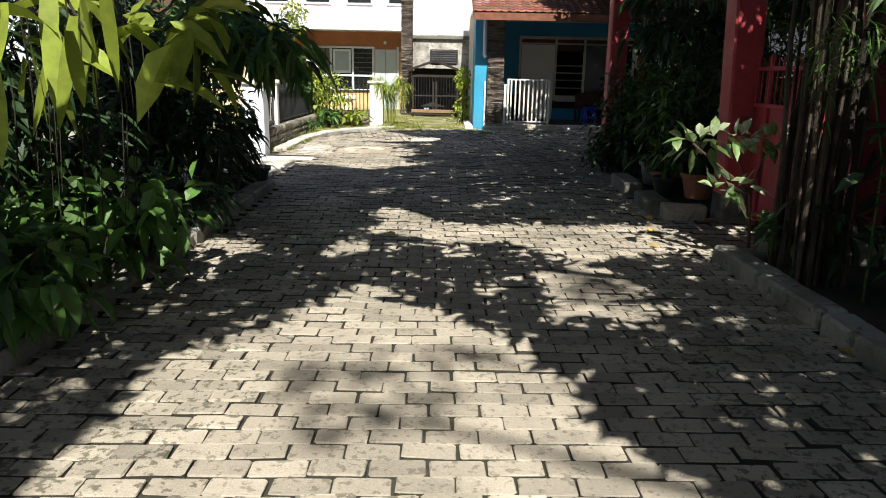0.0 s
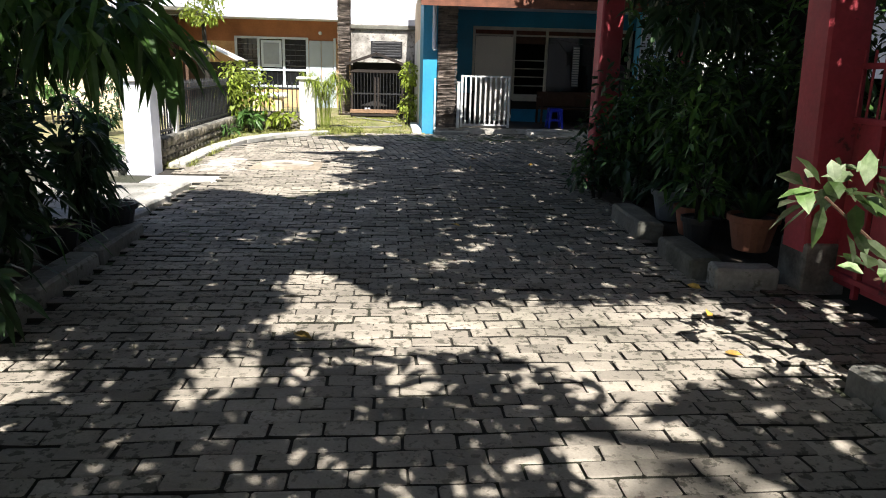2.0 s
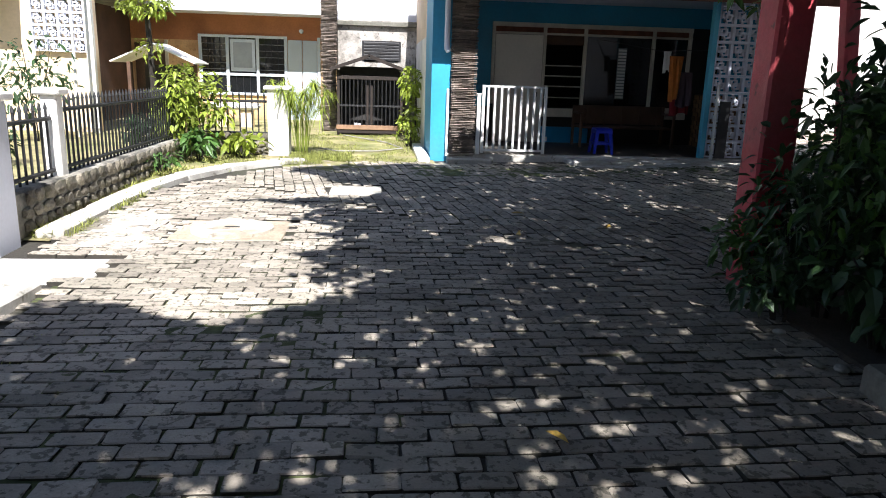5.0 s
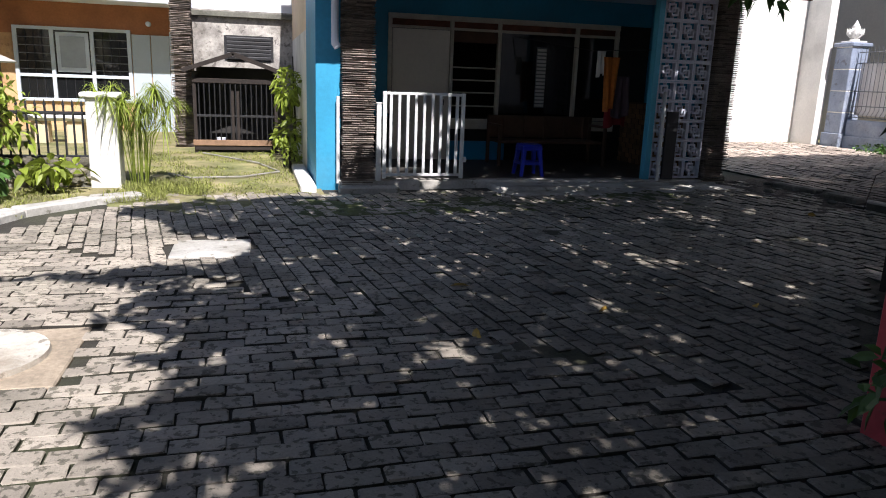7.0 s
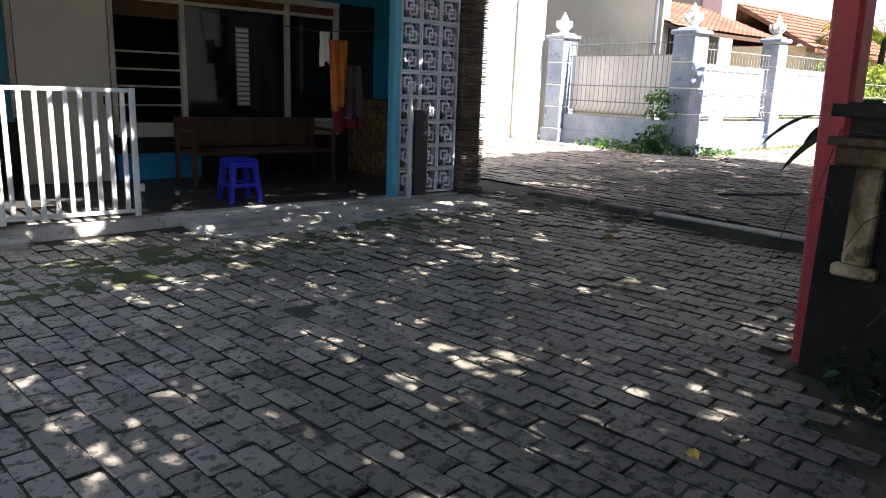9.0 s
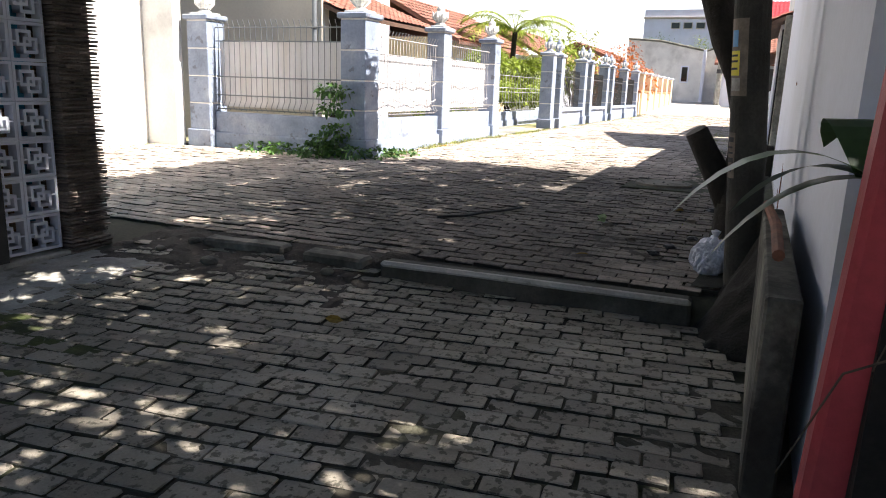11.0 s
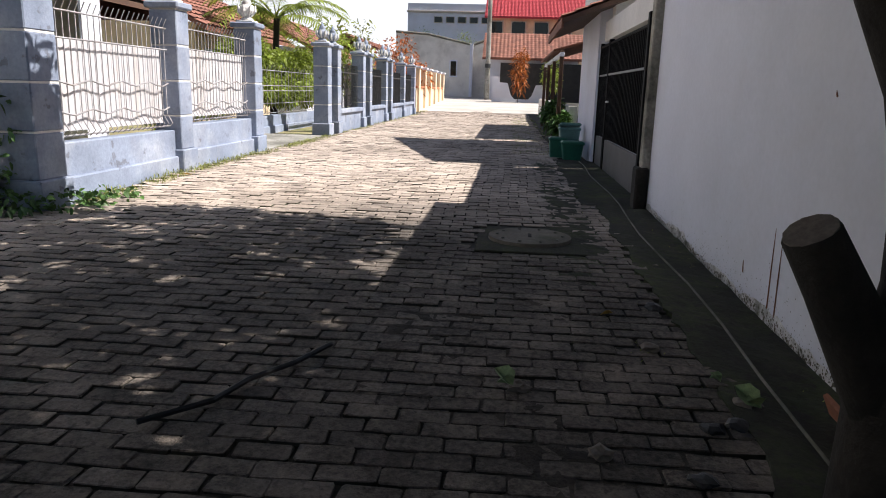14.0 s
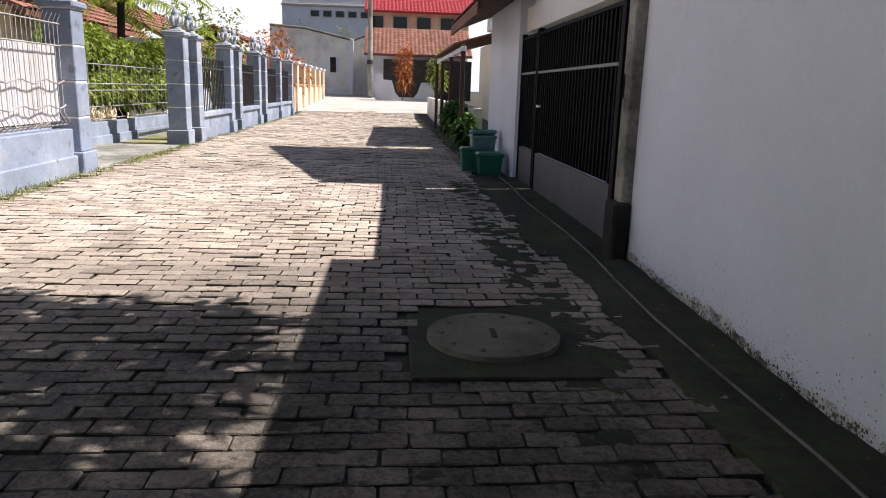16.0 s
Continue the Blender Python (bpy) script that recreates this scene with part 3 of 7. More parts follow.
for a, c in ((2.12, 3.08), (3.14, 3.90), (3.96, 5.30), (5.36, 6.05)):
    part("transom_board", box(a, 20.96, 2.44, c, 20.975, 2.54), M_RUST, w)
part("board", box(3.14, 20.93, 2.22, 3.90, 20.95, 2.40), M_WOOD, w)
for z in (1.2, 1.42, 1.62, 1.82):
    part("bar", rod((3.14, 20.94, z), (3.90, 20.94, z), 0.012, n=6), M_FRAME, w)
# strip and slats added to paint a bright upright reflection in the pane
part("pale_strip", box(4.62, 20.955, 1.2, 4.80, 20.968, 2.2), M_GREYPANEL, w)
for k in range(16):
    part("slat", box(4.63, 20.945, 1.22 + k * 0.061, 4.79, 20.956, 1.26 + k * 0.061), M_WHITE_OLD, w)
p = thing("door_panel", (2.6, 20.93, 0.31), "tall cream flush door panel leaning in the shop front", "door")
part("leaf", box(2.13, 20.90, 0.31, 3.07, 20.935, 2.39, 0.005), material("cream_panel", (0.84, 0.78, 0.68), 0.6, 0.06, 1, 20, 0.05), p)
part("door_handle", box(2.98, 20.88, 1.2, 3.0, 20.90, 1.3, 0.003), M_IRON, p)


def stool(x, y, z):
    s2 = thing("plastic_stool", (x, y, z), "blue moulded plastic stool on the porch floor", "stool")
    part("seat", box(x - 0.145, y - 0.145, z + 0.42, x + 0.145, y + 0.145, z + 0.45, 0.012), M_BLUECLOTH, s2)
    part("skirt", box(x - 0.15, y - 0.15, z + 0.36, x + 0.15, y + 0.15, z + 0.42, 0.008), M_BLUECLOTH, s2)
    for sx in (-1, 1):
        for sy in (-1, 1):
            bm = bmesh.new()
            r1 = [bm.verts.new((x + sx * (0.145 - a), y + sy * (0.145 - c), z + 0.37)) for a, c in ((0, 0), (0.06, 0), (0.06, 0.06), (0, 0.06))]
            r2 = [bm.verts.new((x + sx * (0.18 - a), y + sy * (0.18 - c), z)) for a, c in ((0, 0), (0.04, 0), (0.04, 0.04), (0, 0.04))]
            for k in range(4):
                bm.faces.new((r1[k], r1[(k + 1) % 4], r2[(k + 1) % 4], r2[k]))
            bm.faces.new(r1)
            bm.faces.new(r2)
            part("leg", bm, M_BLUECLOTH, s2)
    for a in (-1, 1):
        part("stretcher", box(x - 0.15, y + a * 0.15 - 0.012, z + 0.16, x + 0.15, y + a * 0.15 + 0.012, z + 0.2, 0.003), M_BLUECLOTH, s2)
        part("stretcher", box(x + a * 0.15 - 0.012, y - 0.14, z + 0.16, x + a * 0.15 + 0.012, y + 0.14, z + 0.2, 0.003), M_BLUECLOTH, s2)


stool(3.78, 18.95, 0.306)
bn = thing("wooden_bench", (4.6, 20.4, 0.306), "long dark wooden settle with arms under the window", "bench")
part("seat", box(3.72, 20.05, 0.66, 5.5, 20.6, 0.70, 0.01), M_WOOD, bn)
part("backrest", box(3.72, 20.6, 0.72, 5.5, 20.64, 1.08, 0.01), M_WOOD, bn)
for x in (3.68, 5.5):
    part("armrest", box(x, 20.0, 0.92, x + 0.05, 20.62, 0.96, 0.008), M_WOOD, bn)
    for y in (20.0, 20.58):
        part("leg", box(x, y, 0.306, x + 0.05, y + 0.05, 0.92 if y < 20.3 else 1.08, 0.006), M_WOOD, bn)
for k in range(5):
    x = 3.95 + k * 0.36
    part("spindle", box(x, 20.57, 0.70, x + 0.03, 20.6, 1.05, 0.004), M_WOOD, bn)


def cloth(name, x0, x1, y, z0, z1, m, label, seed, taper=0.0):
    nx, nz = 16, 14
    rnd = random.Random(seed)
    ph = rnd.uniform(0, 6)
    root = thing(name, ((x0 + x1) / 2, y, z0), label, "laundry")
    for dy in (0.0,):
        v = []
        for j in range(nz + 1):
            t = j / nz
            for i in range(nx + 1):
                u = i / nx
                mid = (x0 + x1) / 2
                x = mid + (x0 + (x1 - x0) * u - mid) * (1 - taper * (1 - t))
                v.append((x, y + 0.03 * math.sin(u * 13 + ph) * (1.2 - t) + 0.012 * math.sin(u * 29 + t * 5), z0 + (z1 - z0) * t - 0.03 * math.sin(u * 5 + ph) * (1 - t)))
        f = [(j * (nx + 1) + i, j * (nx + 1) + i + 1, (j + 1) * (nx + 1) + i + 1, (j + 1) * (nx + 1) + i) for j in range(nz) for i in range(nx)]
        ob = part("fabric", (v, f), m, root, smooth=True)
        sol = ob.modifiers.new("thickness", "SOLIDIFY")
        sol.thickness = 0.008
    return root


cloth("towel", 4.98, 5.25, 19.2, 1.25, 2.02, M_TOWEL, "orange towel hanging from a line", 1, 0.45)
cloth("towel", 4.88, 5.02, 19.22, 1.75, 2.1, M_WHITE_OLD, "pale cloth hanging beside the orange towel", 4, 0.2)
cloth("shirt", 5.2, 5.46, 19.25, 1.15, 1.75, M_SHIRT, "grey striped shirt hanging from a line", 2, -0.15)
cloth("shirt", 5.12, 5.5, 19.33, 1.0, 1.5, material("red_cloth", (0.22, 0.015, 0.02), 0.9, 0.2, 6, 60, 0.3), "dark red garment hanging behind the shirt", 3, 0.1)
ln = thing("clothes_line", (5.0, 19.22, 2.1), "thin line strung across the porch for laundry", "line")
part("cord", tube([(4.2, 20.9, 2.35), (4.85, 19.3, 2.1), (5.45, 18.6, 2.12)], [0.006] * 3, 5), M_IRON, ln)
mt = thing("bamboo_screen", (5.9, 20.0, 0.31), "brown woven bamboo matting along the porch end", "screen")
vs, fs = [], []
rnd = random.Random(5)
for j in range(12):
    for i in range(16):
        y, z = 18.95 + i * 0.125, 0.31 + j * 0.085
        k = len(vs)
        o = 0.012 if (i + j) % 2 else 0.0
        vs += [(6.3 - o, y + 0.004, z), (6.3 - o, y + 0.12, z), (6.3 - o - 0.004, y + 0.12, z + 0.08), (6.3 - o - 0.004, y + 0.004, z + 0.08)]
        fs.append((k, k + 1, k + 2, k + 3))
tagged(part("weave", (vs, fs), M_CANE, mt), kind="stuff")
part("backing", box(6.305, 18.9, 0.31, 6.33, 20.94, 1.35), M_WOOD, mt)
pst = thing("gate_leaf", (5.62, 18.4, 0.3), "folded white steel post and dark panel before the screen", "gate")
part("post", rod((5.56, 18.40, 0.3), (5.56, 18.40, 1.55), 0.028, n=10), M_METALW, pst)
part("panel", box(5.62, 18.38, 0.32, 5.80, 18.42, 1.28, 0.004), M_IRON, pst)

# ---- yard of the orange house ----
wall("wall_vent", -1.12, 23.9, 0.0, 0.72, 24.1, 2.75, material("rough_stained_render", (0.46, 0.43, 0.39), 0.92, 0.3, 3.0, 22, 1.0, second=(0.17, 0.155, 0.135), amount=0.85, spots=0.5, grit=((0.10, 0.09, 0.08), 9.0, 0.57, 0.7)), "rough stained grey rendered wall behind the dog cage")
wall("wall_vent_upper", -1.12, 23.92, 2.75, 0.72, 24.1, 5.0, M_WHITE, "bright white upper wall behind the dog cage")
wall("ledge", -1.12, 23.8, 2.62, 0.72, 23.9, 2.72, M_CONC_DARK, "grey concrete ledge over the vent", "ledge", 0.008)
lv = thing("vent_1", (-0.1, 23.88, 1.86), "dark timber louvre vent in the grey wall", "vent", kind="structure")
part("frame", box(-0.55, 23.885, 1.84, 0.36, 23.9, 2.3), M_IRON, lv)
for k in range(6):
    part("slat", box(-0.5, 23.84, 1.87 + k * 0.07, 0.31, 23.885, 1.915 + k * 0.07, 0, None, Matrix.Rotation(radians(25), 4, "X")), M_KICK, lv)

M_TAN = material("sun_bleached_tan_plaster", (0.66, 0.43, 0.23), 0.88, 0.18, 1.6, 22, 0.4, second=(0.47, 0.24, 0.10), amount=0.6, spots=0.54, grit=((0.25, 0.13, 0.07), 12.0, 0.6, 0.5))
wall("wall_house_lower", -9.0, 27.4, 0.0, -1.0, 27.65, 2.3, M_TAN, "cream plaster lower house front")
wall("wall_house_upper", -9.0, 27.4, 2.3, -1.0, 27.65, 3.1, M_ORANGE, "rusty orange plaster band under the canopy")
wall("canopy", -9.0, 26.2, 3.0, -1.15, 27.4, 3.12, M_WHITE, "white concrete canopy slab of the house", "canopy", 0.01)
wall("canopy_fascia", -9.0, 26.1, 2.98, -1.15, 26.2, 3.55, M_WHITE, "white canopy fascia of the house", "canopy", 0.01)
wall("wall_house_storey", -9.0, 27.0, 3.12, -1.0, 27.3, 6.2, M_PINK, "pale pink upper storey wall")
wall("wall_house_side", -1.15, 24.1, 0.0, -1.0, 27.4, 3.1, M_WHITE_OLD, "stained side wall between house and vent wall")
for k in range(5):
    sw = thing("window_upper", (-8 + k * 1.5, 26.98, 4.0), "dark upper storey window in a white frame", "window", kind="structure")
    x = -8.2 + k * 1.5
    part("window_frame", box(x, 26.95, 3.9, x + 1.0, 27.0, 5.0, 0.01), M_WHITE, sw)
    part("pane", box(x + 0.08, 26.94, 3.98, x + 0.92, 26.955, 4.92), M_GLASS, sw)
# brown is darkened to paint in the shade of this recessed corner
wall("wall_wing_side", -7.15, 24.85, 0.0, -6.9, 27.4, 3.0, material("shaded_brown_plaster", (0.07, 0.035, 0.022), 0.9, 0.3, 2, 30, 0.3), "side wall of the neighbouring wing, shade painted in as brown")
wall("canopy_wing", -12.0, 24.2, 3.0, -5.7, 27.4, 3.1, M_CONC_DARK, "dark canopy slab over the corner between the houses", "canopy", 0.01)
part_door = thing("door_2", (-6.5, 27.36, 0.1), "dark brown house door under the canopy", "door", kind="structure")
part("leaf", box(-6.8, 27.34, 0.1, -6.0, 27.39, 2.2, 0.008), M_WOOD, part_door)
part("door_frame", box(-6.0, 27.33, 0.1, -5.92, 27.4, 2.28, 0.006), M_FRAME, part_door)
hw = thing("window_2", (-3.9, 27.4, 0.85), "white framed house window with iron grilles and a pale centre sash", "window", kind="structure")
M_WINW = material("pale_blue_white_paint", (0.58, 0.64, 0.70), 0.55, 0.06, 2, 30, 0.05)
for z in (0.85, 1.38, 2.4):
    part("rail", box(-5.1, 27.33, z, -2.7, 27.42, z + 0.07, 0.006), M_WINW, hw)
for x in (-5.1, -4.37, -3.55, -2.78):
    part("stile", box(x, 27.325, 0.92, x + 0.08, 27.415, 2.4, 0.006), M_WINW, hw)
for a, c in ((-5.02, -4.37), (-4.29, -3.55), (-3.47, -2.78)):
    part("pane", box(a, 27.38, 1.45, c, 27.39, 2.4), M_GLASS, hw)
    part("pane", box(a, 27.38, 0.92, c, 27.39, 1.38), M_GLASS, hw)
    for k in range(5):
        z = 1.55 + 0.17 * k
        if not -4.3 < a < -4.2:
            part("grille_bar", rod((a, 27.36, z), (c, 27.36, z), 0.009, n=5), M_GREYPANEL, hw)
    for k in range(1, 4):
        x = a + (c - a) * k / 4
        part("grille_bar", rod((x, 27.36, 0.92), (x, 27.36, 1.38 if -4.3 < a < -4.2 else 2.4), 0.008, n=5), M_IRON, hw)
part("sash", box(-4.25, 27.35, 1.5, -3.58, 27.375, 2.36, 0.006), M_WINW, hw)
part("sash_glass", box(-4.17, 27.34, 1.6, -3.66, 27.352, 2.28), material("pale_sky_glass", (0.32, 0.36, 0.40), 0.08, 0.1, 2, 10, 0.0), hw)
hd = thing("door_1", (-2.3, 27.38, 0.12), "pale grey double door of the house", "door", kind="structure")
for a in (-2.68, -2.27):
    part("leaf", box(a, 27.33, 0.15, a + 0.39, 27.38, 2.38, 0.008), material("pale_grey_door", (0.46, 0.52, 0.56), 0.55, 0.06, 2, 30, 0.05), hd)
part("door_frame", box(-1.87, 27.32, 0.12, -1.79, 27.41, 2.47, 0.006), M_WINW, hd)
part("door_handle", box(-2.31, 27.31, 1.15, -2.29, 27.33, 1.27, 0.003), M_IRON, hd)
lm = thing("wall_lamp", (-2.3, 27.1, 2.72), "small round white lamp under the canopy", "lamp")
part("globe", rod((-2.3, 27.35, 2.62), (-2.3, 27.2, 2.62), 0.06, 0.05, 12), M_WHITE, lm)
part("base", rod((-2.3, 27.4, 2.62), (-2.3, 27.35, 2.62), 0.04, n=10), M_IRON, lm)

M_CAGE = material("dark_brown_timber", (0.022, 0.015, 0.012), 0.8, 0.35, 5, 50, 0.4)
cg = thing("dog_cage", (-0.34, 23.0, 0.2), "dark brown timber animal cage with bars and a pitched sheet roof", "cage")
for x in (-1.06, 0.32):
    for y in (22.6, 23.45):
        part("post", box(x, y, 0.18, x + 0.06, y + 0.06, 1.62, 0.004), M_CAGE, cg)
part("floor_board", box(-1.06, 22.58, 0.26, 0.38, 23.5, 0.34, 0.006), M_CAGE, cg)
part("bottom_rail", box(-1.08, 22.56, 0.34, 0.40, 22.6, 0.44, 0.006), material("worn_pale_wood", (0.25, 0.15, 0.09), 0.8, 0.3, 5, 50, 0.3), cg)
part("mid_rail", box(-1.0, 22.585, 0.84, 0.32, 22.61, 0.88, 0.003), M_IRON, cg)
part("top_rail", box(-1.06, 22.58, 1.42, 0.38, 22.63, 1.5, 0.005), M_CAGE, cg)
part("back_wall", box(-1.04, 23.47, 0.3, 0.36, 23.5, 1.7), M_DARK, cg)
part("side_wall", box(-1.05, 22.66, 0.3, -1.03, 23.46, 1.55), M_DARK, cg)
bars(cg, -1.0, 0.32, 22.6, 0.42, 1.42, 15, 0.011, M_IRON)
part("door_stile", box(-0.42, 22.57, 0.44, -0.37, 22.60, 1.3, 0.004), M_CAGE, cg)
part("door_stile", box(-0.33, 22.57, 0.44, -0.28, 22.60, 1.3, 0.004), M_CAGE, cg)
for sgn in (-1, 1):
    bm = bmesh.new()
    v = [bm.verts.new(q) for q in ((-0.36, 22.45, 1.93), (-0.36 + sgn * 0.86, 22.45, 1.62), (-0.36 + sgn * 0.86, 23.7, 1.62), (-0.36, 23.7, 1.93))]
    v2 = [bm.verts.new(q.co + Vector((0, 0, 0.03))) for q in v]
    bm.faces.new(v)
    bm.faces.new(v2)
    for k in range(4):
        bm.faces.new((v[k], v[(k + 1) % 4], v2[(k + 1) % 4], v2[k]))
    part("roof_sheet", bm, M_CAGE, cg)
    part("barge_board", box(-0.36 + sgn * 0.43 - 0.44, 22.43, 1.73, -0.36 + sgn * 0.43 + 0.44, 22.46, 1.80, 0.003, None, Matrix.Rotation(radians(sgn * 19.5), 4, "Y")), M_CAGE, cg)
bw = thing("feed_bowl", (-0.62, 22.75, 0.34), "small white plastic tub inside the cage", "bowl")
part("tub", rod((-0.62, 22.75, 0.34), (-0.62, 22.75, 0.47), 0.07, 0.09, 14), M_WHITE, bw)

# garden piers, low walls and railings
def pier(x, y, z0, w, h, label, m=M_WHITE):
    pr = thing("gate_pier", (x, y, z0), label, "pier")
    part("shaft", box(x - w / 2, y - w / 2, z0 - 0.1, x + w / 2, y + w / 2, z0 + h, 0.012), m, pr)
    part("cap", box(x - w / 2 - 0.05, y - w / 2 - 0.05, z0 + h, x + w / 2 + 0.05, y + w / 2 + 0.05, z0 + h + 0.07, 0.018), M_WHITE_OLD, pr)
    return pr


pier(-1.8, 18.82, 0.15, 0.34, 1.1, "white masonry pier with a flat mossy cap at the garden corner", M_WHITE_OLD)
pier(-3.3, 12.5, 0.08, 0.36, 1.2, "bright white masonry pier beside the side path")
pier(-3.32, 13.95, 0.1, 0.15, 1.18, "slim white concrete fence pier", M_WHITE_OLD)
LOW_A = wall("wall_garden_low", -3.42, 12.7, 0.0, -3.2, 18.7, 0.5, M_DIRTYWALL, "low rough stone wall under the iron railing", bev=0.02)
LOW_B = wall("wall_garden_low_front", -3.42, 18.72, 0.0, -1.97, 18.92, 0.48, M_DIRTYWALL, "low rough stone wall before the garden", bev=0.02)


M_RUBBLE = material("mossy_rubble_stone", (0.17, 0.15, 0.115), 0.93, 0.4, 5.0, 40, 0.9, second=(0.07, 0.075, 0.04), amount=0.7, random_by=0.45)
rng = np.random.default_rng(301)
STONES = []
for k in range(5):
    bm = bmesh.new()
    bmesh.ops.create_icosphere(bm, subdivisions=2, radius=1.0)
    for v in bm.verts:
        v.co *= 1 + 0.35 * noise.noise(v.co * 1.4 + Vector((k * 7, 0, 0)))
        v.co = Vector((max(-0.85, min(0.85, v.co.x)), v.co.y, max(-0.85, min(0.85, v.co.z))))
    me = bpy.data.meshes.new("stone")
    bm.to_mesh(me)
    bm.free()
    me.materials.append(M_RUBBLE)
    STONES.append(me)


def rubble_face(owner, p, q, z0, z1, out):
    """Rough stones bedded in the face of a low wall that runs from p to q."""
    p, q, out = Vector((*p, 0)), Vector((*q, 0)), Vector((*out, 0))
    ln2 = (q - p).length
    ang = math.atan2((q - p).y, (q - p).x)
    z, row = z0, 0
    while z < z1 - 0.04:
        hh = rng.uniform(0.1, 0.14)
        u = rng.uniform(-0.1, 0.0)
        while u < ln2 - 0.05:
            w = rng.uniform(0.13, 0.26)
            c = p + (q - p) * ((u + w / 2) / ln2) + out * 0.004
            o = new("stone", STONES[int(rng.integers(0, 5))])
            o.parent = owner
            o.matrix_basis = Matrix.Translation((c.x, c.y, z + hh / 2)) @ Euler((0, rng.normal(0, 0.12), ang)).to_matrix().to_4x4() @ Matrix.Diagonal((w * 0.56, 0.035, hh * 0.56, 1))
            u += w + 0.015
        z += hh + 0.01


rubble_face(LOW_A, (-3.2, 13.0), (-3.2, 18.7), 0.12, 0.5, (1, 0))
rubble_face(LOW_B, (-3.2, 18.72), (-2.0, 18.72), 0.2, 0.48, (0, -1))


def railing(p, q, z0, z1, n, label):
    p, q = Vector(p), Vector(q)
    rl = thing("iron_railing", ((p.x + q.x) / 2, (p.y + q.y) / 2, z0), label, "railing")
    for z in (z0 + 0.06, z1 - 0.14):
        part("rail", rod((p.x, p.y, z), (q.x, q.y, z), 0.022, n=6), M_IRON, rl)
    for k in range(n):
        a = p.lerp(q, (k + 0.5) / n)
        bm = rod((a.x, a.y, z0), (a.x, a.y, z1 - 0.05), 0.013, n=6)
        rod((a.x, a.y, z1 - 0.05), (a.x, a.y, z1 + 0.02), 0.02, 0.002, 6, bm)
        part("picket", bm, M_IRON, rl)
    return rl


railing((-3.3, 18.82, 0), (-1.99, 18.82, 0), 0.48, 1.2, 13, "black iron railing with spear points on the low garden wall")
railing((-3.31, 14.05, 0), (-3.31, 18.6, 0), 0.5, 1.27, 40, "dark weathered iron railing with spear points along the side wall")
railing((-3.31, 12.72, 0), (-3.31, 13.85, 0), 0.5, 1.2, 9, "short iron railing between two white piers")


def kerb_stone(p, q, w, h, m, name="kerb_stone", label="worn concrete kerb stone", z0=None, deep=0.15):
    p, q = Vector(p), Vector(q)
    d = (q - p)
    ln2 = d.length
    ang = math.atan2(d.y, d.x)
    c = (p + q) / 2
    z = gz(c.x, c.y) if z0 is None else z0
    bm = box(-ln2 / 2 + 0.008, -w / 2, -deep, ln2 / 2 - 0.008, w / 2, h, 0.02)
    bmesh.ops.subdivide_edges(bm, edges=bm.edges[:], cuts=2, use_grid_fill=True)
    for v in bm.verts:
        v.co += Vector(noise.noise_vector(v.co * 5 + Vector((c.x, c.y, 0)))) * 0.012
    bmesh.ops.transform(bm, verts=bm.verts, matrix=Matrix.Translation((c.x, c.y, z)) @ Matrix.Rotation(ang, 4, "Z"))
    ob = part(name, bm, m)
    return tagged(ob, label, "kerb", group="kerb stones", kind="structure")


curve = [(-3.0, 12.9), (-3.0, 14.0), (-2.95, 15.2), (-2.75, 16.2), (-2.35, 17.1), (-1.8, 17.75), (-1.3, 18.0)]
for a, c in zip(curve, curve[1:]):
    kerb_stone((*a, 0), (*c, 0), 0.24, 0.075, M_CEMENT, label="pale sunlit concrete kerb of the flower strip")
y = -3.0
while y < 8.6:
    kerb_stone((-2.27, y, 0), (-2.27, y + 0.98, 0), 0.22, 0.13, M_CONC, label="worn concrete kerb stone along the shaded bed")
    y += 1.0
y = -3.0
while y < 5.3:
    kerb_stone((2.36, y, 0), (2.36, y + 0.86, 0), 0.2, 0.14, M_CONC, label="worn concrete kerb stone along the shaded bed")
    y += 0.88
kerb_stone((2.36, 5.62, 0), (3.0, 5.75, 0), 0.2, 0.12, M_CONC)
kerb_stone((2.3, 7.4, 0), (2.76, 7.36, 0), 0.2, 0.17, M_CONC, label="rough concrete kerb at the foot of the red post")
kerb_stone((2.34, 7.55, 0), (2.36, 8.3, 0), 0.24, 0.17, M_CONC_DARK, label="rough mossy kerb block beside the flower pots")
kerb_stone((2.36, 8.75, 0), (2.42, 9.75, 0), 0.24, 0.17, M_CONC_DARK, label="broken mossy kerb block tilted out of line")
# kerb step up to the lane
kerb_stone((7.11, 13.95, 0), (7.02, 16.08, 0), 0.2, 0.04, material("grimy_dark_kerb", (0.085, 0.08, 0.068), 0.93, 0.35, 3.0, 30, 0.8, second=(0.03, 0.03, 0.022), amount=0.8), label="long grimy dark kerb of the step up to the lane", z0=0.345)
kerb_stone((7.04, 13.95, 0), (6.945, 16.07, 0), 0.075, 0.03, M_CEMENT, name="kerb_edge", label="pale worn edge of the long kerb", z0=0.368, deep=0.014)
kerb_stone((7.0, 16.2, 0), (7.03, 16.75, 0), 0.17, 0.1, M_DIRTYWALL, label="broken pale piece of kerb sunk in dirt", z0=0.285)
kerb_stone((7.07, 16.95, 0), (7.0, 17.7, 0), 0.17, 0.1, M_DIRTYWALL, label="broken pale piece of kerb sunk in dirt", z0=0.285)

